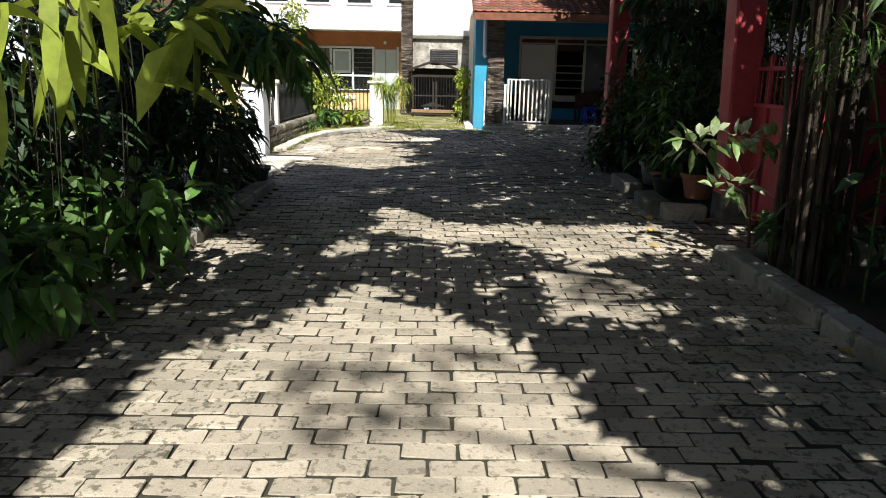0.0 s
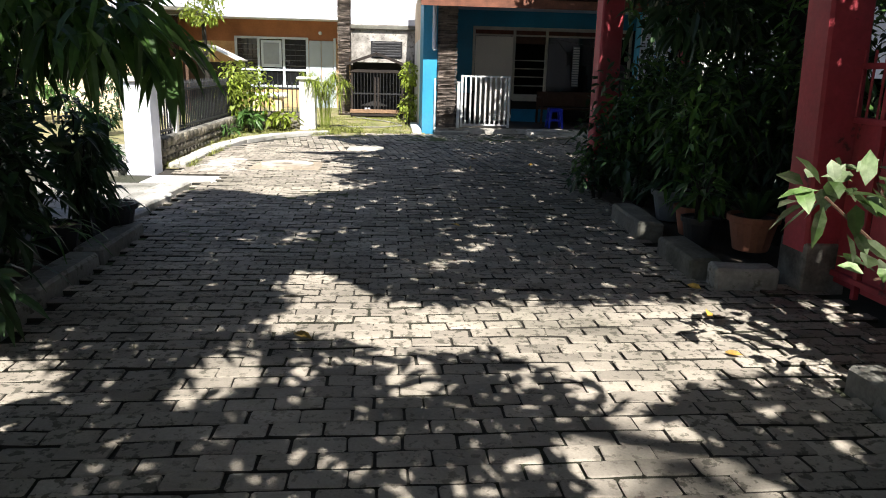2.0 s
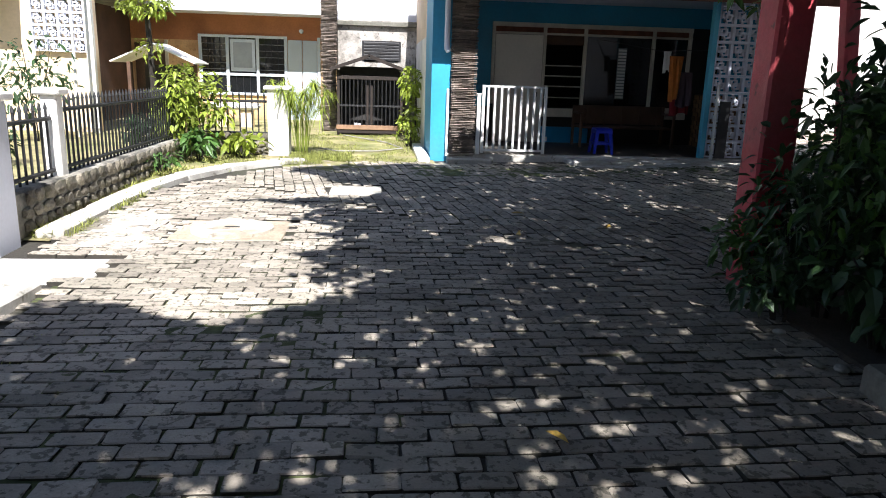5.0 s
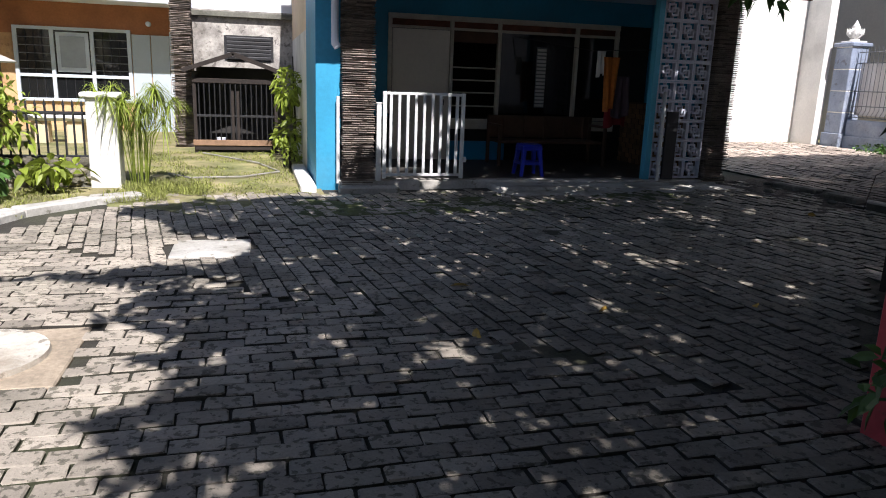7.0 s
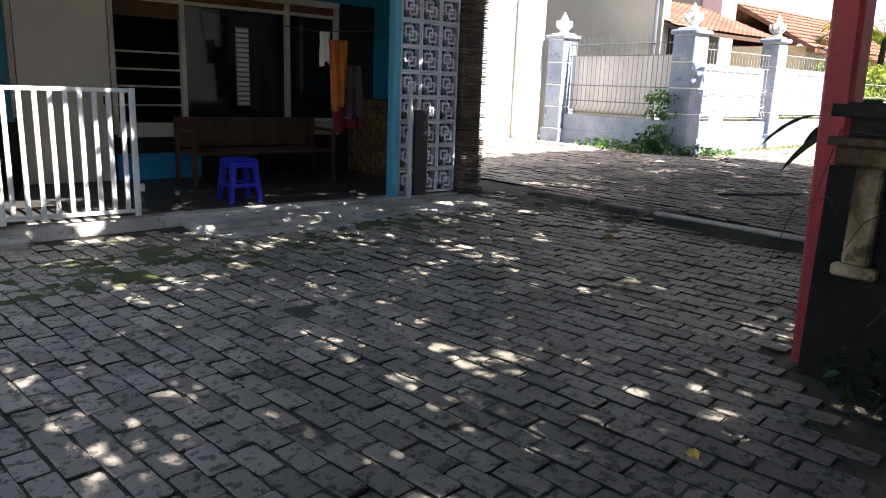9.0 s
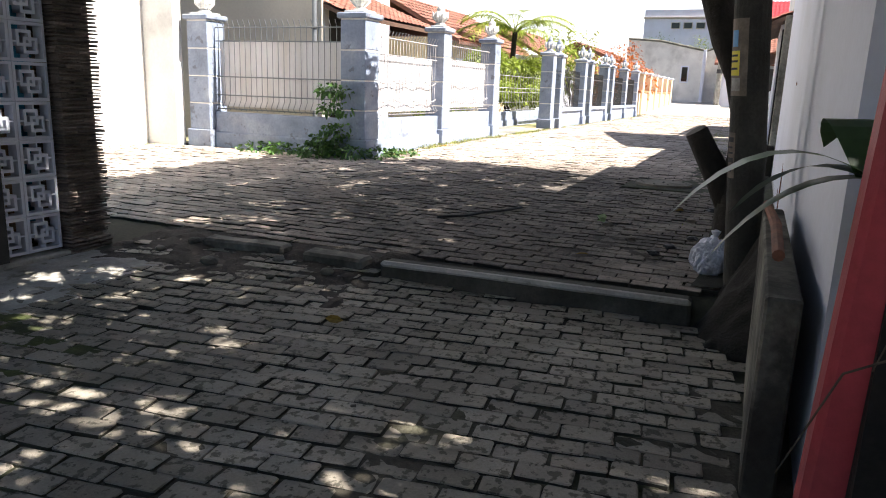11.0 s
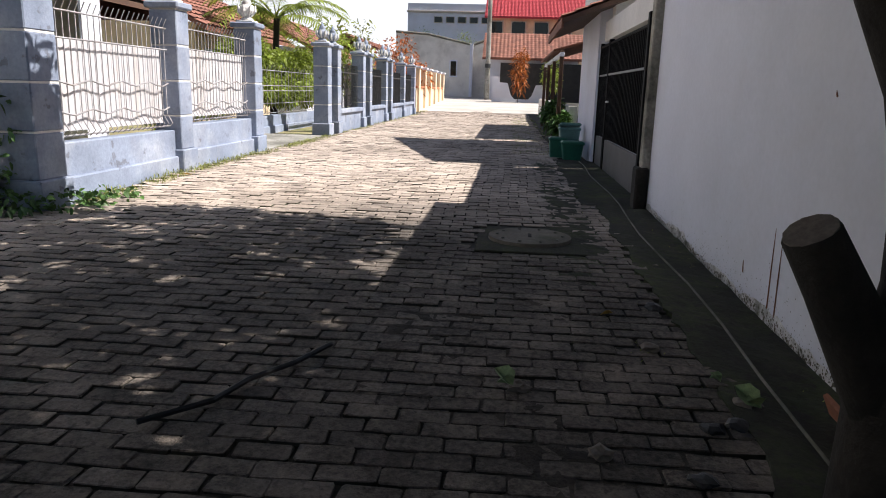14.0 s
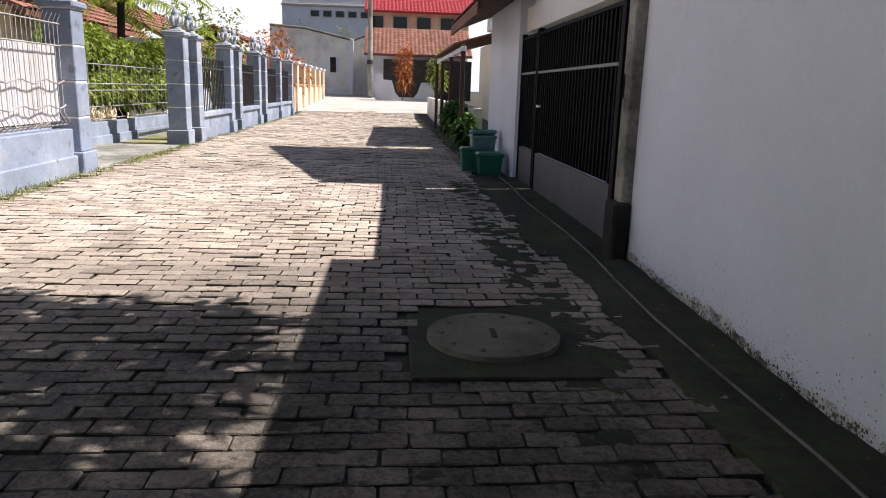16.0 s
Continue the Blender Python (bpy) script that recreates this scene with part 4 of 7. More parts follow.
for k in range(3):
    kerb_stone((-2.6, 9.15 + k * 0.78, 0), (-2.55, 9.9 + k * 0.78, 0), 0.3, 0.075, M_CEMENT, label="pale concrete edging slab beside the side path")
wall("path_side", -9.0, 9.1, -0.05, -2.5, 11.6, 0.085, M_CONC, "pale concrete side path in slabs", "path", 0.01)
wall("path_edge", -3.1, 11.62, -0.05, -2.2, 12.25, 0.085, M_WHITE_OLD, "pale concrete slab at the foot of the white pier", "path", 0.01)
wall("road_side", -14.0, 12.2, -0.1, -3.55, 15.5, 0.135, M_CONC, "grey concrete side road behind the garden wall", "road", 0.01)
wall("slab", -0.74, 15.2, 0.0, -0.1, 15.8, gz(-0.4, 15.5) + 0.022, M_CEMENT, "pale cement patch set among the pavers", "slab", 0.01)
wall("bed_left", -4.15, -6, -0.1, -2.38, 8.7, 0.07, M_SOIL, "dark damp soil of the shaded planting bed", "soil", 0.02)
wall("bed_right", 2.46, -6, -0.1, 4.42, 5.6, 0.09, M_SOIL, "dark damp soil of the shaded planting bed", "soil", 0.02)
wall("bed_right_north", 2.47, 7.55, -0.1, 4.42, 11.6, 0.12, M_SOIL, "dark damp soil of the shaded planting bed", "soil", 0.02)


M_PALECOVER = material("pale_worn_cover", (0.60, 0.56, 0.49), 0.9, 0.2, 3, 40, 0.6, second=(0.26, 0.21, 0.15), amount=0.8, spots=0.5, grit=((0.18, 0.15, 0.11), 8.0, 0.58, 0.7))
M_COVER = material("worn_cement_cover", (0.17, 0.15, 0.12), 0.9, 0.3, 3, 40, 0.8, second=(0.07, 0.075, 0.04), amount=0.7)
M_TANCEM = material("tan_cement", (0.38, 0.31, 0.23), 0.92, 0.3, 2.5, 40, 0.5, second=(0.16, 0.13, 0.09), amount=0.6)


def manhole(x, y, r, s, label, m):
    z = gz(x, y)
    mh = thing("manhole", (x, y, z), label, "manhole", kind="structure")
    part("surround", box(x - s, y - s * 0.85, z - 0.05, x + s, y + s * 0.85, z + 0.016, 0.008), M_TANCEM if m is M_CEMENT else m, mh)
    bm = rod((x, y, z), (x, y, z + 0.045), r, r * 0.985, 40)
    part("cover", bm, M_PALECOVER if m is M_CEMENT else M_COVER, mh)
    for k in range(0 if m is M_CEMENT else 10):
        a = k * 0.628 + 0.3
        q = (x + 0.78 * r * math.cos(a), y + 0.78 * r * math.sin(a))
        part("stud", rod((*q, z + 0.044), (*q, z + 0.056), 0.018, 0.012, 6), M_CONC_DARK, mh)
    part("lifting_slot", box(x - 0.07, y - 0.015, z + 0.045, x + 0.07, y + 0.015, z + 0.05), M_DARK, mh)


manhole(-1.5, 13.25, 0.38, 0.5, "round concrete manhole cover in a square cement surround, sunlit", M_CEMENT)
manhole(12.47, 14.77, 0.37, 0.55, "round mossy concrete manhole cover in a square surround", M_MOSSY)
# ---- lane: fence, gate and houses ----
def lathe(profile, x, y, n=14, bm=None):
    """A turned shape from pairs of radius and height."""
    bm = bm or bmesh.new()
    rings = [[bm.verts.new((x + r * math.cos(2 * math.pi * k / n), y + r * math.sin(2 * math.pi * k / n), z)) for k in range(n)] for r, z in profile]
    for a, c in zip(rings, rings[1:]):
        for k in range(n):
            bm.faces.new((a[k], a[(k + 1) % n], c[(k + 1) % n], c[k]))
    bm.faces.new(rings[0][::-1])
    bm.faces.new(rings[-1])
    return bm


def fence_pillar(x, y, z0, w, h, bud_m):
    p = thing("fence_pillar", (x, y, z0), "square grey-blue masonry pillar with pale joints and an urn finial", "pillar", "fence pillars along the lane")
    part("plinth", box(x - w / 2 - 0.04, y - w / 2 - 0.04, z0 - 0.1, x + w / 2 + 0.04, y + w / 2 + 0.04, z0 + 0.3, 0.015), M_GREYBLUE, p)
    n = 4
    for k in range(n):
        a = z0 + 0.3 + (h - 0.3) * k / n
        c = z0 + 0.3 + (h - 0.3) * (k + 1) / n
        part("course", box(x - w / 2, y - w / 2, a, x + w / 2, y + w / 2, c - 0.022, 0.012), M_GREYBLUE, p)
        part("joint", box(x - w / 2 + 0.008, y - w / 2 + 0.008, c - 0.022, x + w / 2 - 0.008, y + w / 2 - 0.008, c), M_WHITE_OLD, p)
    t = z0 + h
    part("cap", box(x - w / 2 - 0.05, y - w / 2 - 0.05, t, x + w / 2 + 0.05, y + w / 2 + 0.05, t + 0.09, 0.02), M_GREYBLUE, p)
    part("cap_step", box(x - w / 2 + 0.04, y - w / 2 + 0.04, t + 0.09, x + w / 2 - 0.04, y + w / 2 - 0.04, t + 0.13, 0.012), M_WHITE_OLD, p)
    bud = part("finial", lathe([(0.11, t + 0.13), (0.11, t + 0.16), (0.06, t + 0.19), (0.07, t + 0.21), (0.135, t + 0.27), (0.15, t + 0.33), (0.12, t + 0.38), (0.075, t + 0.41), (0.09, t + 0.43), (0.06, t + 0.48), (0.03, t + 0.53), (0.008, t + 0.58)], x, y), bud_m, p, smooth=True)
    for k in range(8):
        a = k * math.pi / 4
        c, d = math.cos(a), math.sin(a)
        part("petal", tube([(x + c * 0.075, y + d * 0.075, t + 0.2), (x + c * 0.148, y + d * 0.148, t + 0.29), (x + c * 0.15, y + d * 0.15, t + 0.35), (x + c * 0.17, y + d * 0.17, t + 0.4)], [0.02, 0.034, 0.026, 0.004], 5), M_WHITE_OLD, bud)
    return p


first = fence_pillar(12.95, 19.75, gz(12.95, 19.5), 0.46, 2.2, M_WHITE_OLD)
copy_thing(first, pose(12.98, 22.95, gz(12.98, 22.95)))
slim = fence_pillar(16.1, 19.75, gz(16.1, 19.75), 0.38, 2.2, M_WHITE_OLD)
copy_thing(slim, pose(19.12, 19.75, gz(19.12, 19.75)))
far_one = fence_pillar(24.35, 19.75, gz(24.35, 19.75), 0.38, 2.2, M_GREYBLUE)
for x in (25.45, 28.8, 29.9, 33.0, 34.2, 37.6, 41.0):
    copy_thing(far_one, pose(x, 19.76, gz(x, 19.75)))


M_BAR = material("dull_grey_steel_bar", (0.34, 0.335, 0.34), 0.55, 0.2, 4, 40, 0.1, second=(0.20, 0.13, 0.09), amount=0.5)
M_SHEET = material("stained_white_sheet", (0.62, 0.60, 0.61), 0.7, 0.10, 1.2, 25, 0.15, second=(0.46, 0.38, 0.30), amount=0.45, spots=0.56, stretch=(3, 3, 0.35))


def fence_panel(p, q, z0, low, sheet, top, wavy=True, sheet_m=None, bar_m=None, fold=0.012):
    """A low wall, a sheet behind bars and a spiked rail between two pillars."""
    p, q = Vector((*p, 0)), Vector((*q, 0))
    d = q - p
    ln2, ang = d.length, math.atan2(d.y, d.x)
    m = Matrix.Translation((p.x, p.y, z0)) @ Matrix.Rotation(ang, 4, "Z")
    root = thing("lane_fence", (p.x, p.y, z0), "white sheeted fence bay behind thin steel bars on a low wall", "fence", "fence bays along the lane")
    def put(name, bm, mm):
        bmesh.ops.transform(bm, verts=bm.verts, matrix=m)
        part(name, bm, mm, root)
    put("low_wall", box(0, -0.1, -0.1, ln2, 0.1, low, 0.012), M_GREYBLUE)
    put("footing", box(0, -0.15, -0.1, ln2, 0.15, low * 0.42, 0.015), M_GREYBLUE)
    if sheet:
        v = []
        nf = int(ln2 / 0.05)
        bm = bmesh.new()
        for k in range(nf + 1):
            x = 0.02 + (ln2 - 0.04) * k / nf
            yy = 0.05 + (fold if k % 2 else 0.0)
            v.append([bm.verts.new(q) for q in ((x, yy, low + 0.1), (x, yy, sheet), (x, yy + 0.012, sheet), (x, yy + 0.012, low + 0.1))])
        for a, c in zip(v, v[1:]):
            for k in range(4):
                bm.faces.new((a[k], c[k], c[(k + 1) % 4], a[(k + 1) % 4]))
        bm.faces.new(v[0])
        bm.faces.new(v[-1])
        put("sheet", bm, sheet_m or M_SHEET)
    n = int(ln2 / (0.115 if sheet else 0.3))
    for k in range(n):
        x = (k + 0.5) * ln2 / n
        bm = tube([(x, -0.03, low + 0.04), (x, -0.10, low + 0.1), (x, -0.03, low + 0.22), (x, -0.03, top - 0.1), (x, -0.08, top)], [0.007] * 5, 5)
        put("bar", bm, bar_m or M_BAR)
    for i, z in enumerate((low + 0.06, low + 0.3, low + 0.62, sheet or top - 0.5, top - 0.12)):
        wave = 0.03 if wavy and i in (1, 2) else 0.0
        pts = [(ln2 * j / 16, -0.035, z + wave * math.sin(j * 1.6)) for j in range(17)]
        put("rail", tube(pts, [0.011] * 17, 5), bar_m or M_BAR)


zl = gz(13, 19.5)
fence_panel((13.2, 19.75), (15.9, 19.75), zl, 0.62, 1.7, 2.1)
fence_panel((16.3, 19.75), (18.92, 19.75), zl + 0.05, 0.62, 1.7, 2.1)
fence_panel((12.98, 22.7), (12.95, 20.0), zl, 0.62, 1.85, 2.2, False, None, M_GREYPANEL, 0.003)
fence_panel((19.3, 21.2), (29.5, 21.2), 0.5, 0.45, 0, 1.7, False)
for a, c in ((25.68, 28.58), (30.12, 32.78), (34.42, 37.38), (37.82, 40.78)):
    bay = thing("iron_fence", ((a + c) / 2, 19.75, 0.5), "dark iron fence bay on a low grey-blue wall", "fence", "iron bays along the lane")
    part("low_wall", box(a, 19.65, 0.4, c, 19.85, 1.0, 0.012), M_GREYBLUE, bay)
    part("ledge", box(a, 19.58, 1.0, c, 19.92, 1.12, 0.012), M_GREYBLUE, bay)
    part("rail", box(a, 19.73, 2.1, c, 19.77, 2.14), M_IRON, bay)
    bars(bay, a, c, 19.75, 1.12, 2.35, 18, 0.014, M_IRON)
wall("drive_entry", 19.3, 19.6, 0.3, 23.7, 21.1, 0.53, M_CONC, "pale concrete drive entry", "drive", 0.01)
wall("wall_dead_end", 6.95, 24.0, 0.0, 12.75, 24.3, 6.0, M_WHITE_OLD, "tall stained white plaster wall in full sun")
wall("wall_corner_strip", 12.55, 23.3, 0.2, 12.75, 24.0, 6.0, M_WHITE_OLD, "narrow return of the tall white wall")
wall("wall_beige_house", 14.2, 21.3, 0.2, 14.45, 29.0, 6.0, M_BEIGE, "plain beige house wall behind the fence")
# shade under the porch roof is put into this wall's near-black colour
wall("wall_beige_house_front", 14.45, 23.2, 0.2, 18.6, 23.4, 6.0, M_DARK, "house front under the porch, painted near-black for its shade")
wall("wall_white_house_front", 18.6, 22.6, 0.2, 19.3, 23.4, 5.0, M_WHITE, "bright white house wall behind the fence")
dpp = thing("downpipe", (14.15, 21.42, 0.4), "grey rain downpipe on the beige house wall", "pipe")
part("pipe", rod((14.14, 21.42, 0.3), (14.14, 21.42, 5.9), 0.045, n=12), M_GREYPANEL, dpp)
for z in (1.2, 2.6, 4.0):
    part("clip", rod((14.14, 21.42, z), (14.14, 21.42, z + 0.04), 0.055, n=12), M_IRON, dpp)
tiled_roof(14.25, 18.7, 20.9, 2.92, 23.4, 3.9, "roof_porch", "weathered clay tile porch roof behind the fence")


def house(name, x0, x1, y0, y1, z0, h, rise, m, roof_m, label, wins=0, along="x"):
    hs = thing(name, ((x0 + x1) / 2, (y0 + y1) / 2, z0), label, "house")
    part("wall", box(x0, y0, z0 - 0.3, x1, y1, z0 + h), m, hs)
    bm = bmesh.new()
    o, e = 0.6, z0 + h
    if along == "x":
        mid = (y0 + y1) / 2
        pr = [(y0 - o, e - 0.15), (mid, e + rise), (y1 + o, e - 0.15), (y1 + o, e - 0.27), (mid, e + rise - 0.14), (y0 - o, e - 0.27)]
        ra = [bm.verts.new((x0 - o, a, c)) for a, c in pr]
        rb = [bm.verts.new((x1 + o, a, c)) for a, c in pr]
    else:
        mid = (x0 + x1) / 2
        pr = [(x0 - o, e - 0.15), (mid, e + rise), (x1 + o, e - 0.15), (x1 + o, e - 0.27), (mid, e + rise - 0.14), (x0 - o, e - 0.27)]
        ra = [bm.verts.new((a, y0 - o, c)) for a, c in pr]
        rb = [bm.verts.new((a, y1 + o, c)) for a, c in pr]
    for k in range(6):
        bm.faces.new((ra[k], ra[(k + 1) % 6], rb[(k + 1) % 6], rb[k]))
    bm.faces.new(ra)
    bm.faces.new(rb)
    rf = part("roof", bm, roof_m, hs)
    # tile courses
    vs, fs = [], []
    if along == "x":
        for sgn, ys in ((1, y0 - o), (-1, y1 + o)):
            run = abs(mid - ys)
            nrow = int(run / 0.3)
            for r in range(nrow):
                a, c = r / nrow, (r + 1) / nrow
                for k2 in range(int((x1 - x0 + 2 * o) / 0.3)):
                    xa = x0 - o + k2 * 0.3
                    k = len(vs)
                    za, zc = e - 0.15 + (rise + 0.15) * a, e - 0.15 + (rise + 0.15) * c
                    vs += [(xa, ys + sgn * run * a, za + 0.05), (xa + 0.15, ys + sgn * run * a, za + 0.09), (xa + 0.3, ys + sgn * run * a, za + 0.05), (xa, ys + sgn * run * c, zc + 0.01), (xa + 0.15, ys + sgn * run * c, zc + 0.05), (xa + 0.3, ys + sgn * run * c, zc + 0.01)]
                    fs += [(k, k + 1, k + 4, k + 3), (k + 1, k + 2, k + 5, k + 4)]
    else:
        for sgn, xs in ((1, x0 - o), (-1, x1 + o)):
            run = abs(mid - xs)
            nrow = int(run / 0.3)
            for r in range(nrow):
                a, c = r / nrow, (r + 1) / nrow
                za, zc = e - 0.15 + (rise + 0.15) * a, e - 0.15 + (rise + 0.15) * c
                for k2 in range(int((y1 - y0 + 2 * o) / 0.3)):
                    ya = y0 - o + k2 * 0.3
                    k = len(vs)
                    xa, xc = xs + sgn * run * a, xs + sgn * run * c
                    vs += [(xa, ya, za + 0.05), (xa, ya + 0.15, za + 0.09), (xa, ya + 0.3, za + 0.05), (xc, ya, zc + 0.01), (xc, ya + 0.15, zc + 0.05), (xc, ya + 0.3, zc + 0.01)]
                    fs += [(k, k + 1, k + 4, k + 3), (k + 1, k + 2, k + 5, k + 4)]
    tg = part("roof_tiles", (vs, fs), roof_m, rf)
    tagged(tg, kind="stuff")
    for k in range(wins):
        if along == "x":
            x = x0 + (x1 - x0) * (k + 0.5) / wins
            wn2 = part("window", box(x - 0.6, y0 - 0.05, z0 + 1.0, x + 0.6, y0 + 0.02, z0 + 2.2, 0.01), M_WHITE, hs)
            part("pane", box(x - 0.52, y0 - 0.06, z0 + 1.08, x + 0.52, y0 - 0.04, z0 + 2.12), M_GLASS, wn2)
        else:
            y = y0 + (y1 - y0) * (k + 0.5) / wins
            wn2 = part("window", box(x0 - 0.05, y - 0.6, z0 + 1.0, x0 + 0.02, y + 0.6, z0 + 2.2, 0.01), M_WHITE, hs)
            part("pane", box(x0 - 0.06, y - 0.52, z0 + 1.08, x0 - 0.04, y + 0.52, z0 + 2.12), M_GLASS, wn2)
    return hs


M_MINT = material("pale_mint_plaster", (0.45, 0.58, 0.50), 0.85, 0.1, 1, 20, 0.2)
house("house", 19.5, 25.0, 28.5, 34.0, 0.5, 2.9, 1.9, M_MINT, M_TILE, "pale mint bungalow with a clay tile roof behind the fence", 2)
house("house", 26.5, 33.5, 24.0, 29.0, 0.5, 2.9, 1.5, M_CREAM, M_TILE, "cream bungalow with a clay tile gable roof", 3)
house("house", 36.0, 43.0, 23.5, 28.0, 0.5, 2.8, 1.4, M_WHITE, M_TILE, "white bungalow with a red tile roof", 3)
house("house", 47.0, 56.0, 21.5, 27.0, 0.6, 2.8, 1.2, M_PINK, M_TILE, "pink house with a clay tile roof beyond the fence", 3)
# house that closes the lane
house("house", 62.0, 68.0, 10.0, 16.6, 0.7, 3.6, 1.9, M_WHITE, M_TILE, "white house with a clay tile roof closing the lane", 2, "y")
house("house", 68.5, 76.0, 9.0, 16.8, 0.7, 7.2, 1.9, M_CREAM, M_REDROOF, "two-storey cream house with a red sheet roof", 4, "y")
def raked_house(name, x0, x1, corners, z0, m, label):
    """A plain wall block whose top follows pairs of y and height."""
    hs = thing(name, (x0, corners[0][0], z0), label, "house")
    bm = bmesh.new()
    rows = []
    for x in (x0, x1):
        rows.append(([bm.verts.new((x, y, z0)) for y, z in corners], [bm.verts.new((x, y, z)) for y, z in corners]))
    (la, ha), (lb, hb2) = rows
    for k in range(len(corners) - 1):
        bm.faces.new((la[k], la[k + 1], ha[k + 1], ha[k]))
        bm.faces.new((lb[k], hb2[k], hb2[k + 1], lb[k + 1]))
        bm.faces.new((ha[k], ha[k + 1], hb2[k + 1], hb2[k]))
        bm.faces.new((la[k], lb[k], lb[k + 1], la[k + 1]))
    for k in (0, -1):
        bm.faces.new((la[k], ha[k], hb2[k], lb[k]))
    part("wall", bm, m, hs)
    for (ya, za), (yb, zb) in zip(corners, corners[1:]):
        part("coping", tube([(x0 - 0.05, ya, za + 0.05), (x0 - 0.05, yb, zb + 0.05)], [0.1, 0.1], 6), M_CONC_DARK, hs)
    return hs


eh = raked_house("house", 66.0, 72.0, ((18.3, 5.3), (21.9, 6.05), (24.5, 6.2)), 0.6, M_WHITE_OLD, "weathered white end wall of a house with a raked top")
ew = part("window", box(65.93, 19.4, 2.75, 66.02, 20.05, 4.1, 0.01), M_WHITE, eh)
part("pane", box(65.9, 19.5, 2.85, 65.94, 19.95, 4.0), M_GLASS, ew)
raked_house("house", 67.0, 72.0, ((16.9, 5.85), (18.3, 5.3)), 0.6, M_WHITE_OLD, "grey plastered wall set back between the end houses")
wall("post_far", 65.8, 18.15, 0.6, 66.0, 18.4, 5.4, M_WHITE, "white corner pier of the end wall", "pier", 0.02)
tb = thing("house", (92.0, 21.0, 0.6), "tall white building with a band of small dark windows", "house")
part("wall", box(90.0, 15.5, 0.5, 96.0, 27.0, 11.2), M_WHITE, tb)
for k in range(5):
    wn3 = part("window", box(89.93, 17.6 + k * 1.35, 9.1, 90.02, 18.6 + k * 1.35, 9.8, 0.01), M_BEIGE, tb)
    part("pane", box(89.9, 17.68 + k * 1.35, 9.16, 89.94, 18.52 + k * 1.35, 9.74), M_GLASS, wn3)
part("ledge", box(89.8, 15.4, 10.2, 90.0, 27.1, 10.4, 0.02), M_BEIGE, tb)
ep = thing("utility_pole", (61.0, 16.75, 0.6), "tall pale concrete pole beside the end house", "pole")
part("shaft", rod((61.0, 16.75, 0.5), (61.0, 16.75, 9.5), 0.2, 0.15, 12), M_CONC, ep)
part("band", rod((61.0, 16.75, 3.4), (61.0, 16.75, 3.7), 0.215, n=12), M_IRON, ep)
gpw = thing("garden_wall", (58.0, 14.3, 0.6), "white garden wall with a scooped gateway before the end house", "wall")
bm = bmesh.new()
prof = [(12.3, 0.4), (16.3, 0.4), (16.3, 2.75), (15.9, 2.75), (15.8, 2.35), (15.2, 2.3), (14.95, 1.5), (14.7, 1.2), (13.7, 1.2), (13.45, 1.5), (13.2, 2.2), (12.3, 2.25)]
ra = [bm.verts.new((58.0, a, c)) for a, c in prof]
rb = [bm.verts.new((58.25, a, c)) for a, c in prof]
bm.faces.new(ra)
bm.faces.new(rb[::-1])
for k in range(len(prof)):
    bm.faces.new((ra[k], ra[(k + 1) % len(prof)], rb[(k + 1) % len(prof)], rb[k]))
part("wall", bm, M_WHITE, gpw)
part("gate_leaf", box(58.1, 13.5, 1.2, 58.14, 14.9, 2.2), M_IRON, gpw)
sw2 = thing("garden_wall", (52.0, 19.8, 0.7), "low salmon and cream garden wall with piers", "wall")
part("panel", box(43.0, 19.75, 0.4, 57.5, 19.95, 1.75, 0.02), M_CREAM, sw2)
part("coping", box(42.9, 19.68, 1.75, 57.6, 20.02, 1.87, 0.02), M_ORANGE, sw2)
for k in range(6):
    part("pier", box(43.2 + k * 2.7, 19.62, 0.4, 43.65 + k * 2.7, 20.05, 2.75, 0.03), M_CREAM, sw2)
    part("cap", box(43.1 + k * 2.7, 19.55, 2.75, 43.75 + k * 2.7, 20.12, 2.86, 0.02), M_WHITE, sw2)
for k in range(4):
    y = 10.2 + k * 1.9
    wd = thing("window_far", (68.4, y, 6.2), "dark window of the upper storey", "window", kind="structure")
    part("window_frame", box(68.38, y - 0.1, 6.2, 68.5, y + 1.2, 7.5), M_BEIGE, wd)
    part("pane", box(68.36, y, 6.3, 68.39, y + 1.1, 7.4), M_GLASS, wd)
# dark sheet painted in for the shade inside the far porch
wall("wall_porch_far", 60.9, 9.5, 0.5, 61.0, 15.8, 3.8, M_DARK, "near-black sheet painted as porch shade at the lane end")

# right side of the lane
bm = bmesh.new()
prof = [(18.9, 3.0), (24.4, 3.0), (24.4, 6.0), (18.9, 4.2)]
fa = [bm.verts.new((x, 9.0, z)) for x, z in prof]
fb = [bm.verts.new((x, 13.3, z)) for x, z in prof]
bm.faces.new(fa)
bm.faces.new(fb)
for k in range(4):
    bm.faces.new((fa[k], fa[(k + 1) % 4], fb[(k + 1) % 4], fb[k]))
tagged(part("wall_upper_storey", bm, M_WHITE_OLD), "pale upper wall with a raked top over the white house", "wall", kind="structure")
wall("wall_white_house_back", 22.2, 9.0, 0.0, 24.4, 12.6, 3.0, M_WHITE_OLD, "recessed pale wall beside the white house")
tiled_roof(18.5, 22.6, 14.2, 2.92, 12.6, 3.55, "roof_eave", "red-brown tile eave over the white house wall", M_TILE)
wall("eave_board_lane", 18.5, 14.18, 2.78, 22.6, 14.22, 2.93, M_RUST, "red-brown eave board", "eave")
bg = thing("black_gate", (16.5, 13.42, 0.5), "large black steel double gate with a grey kick plate, closed", "gate")
zg = 0.53
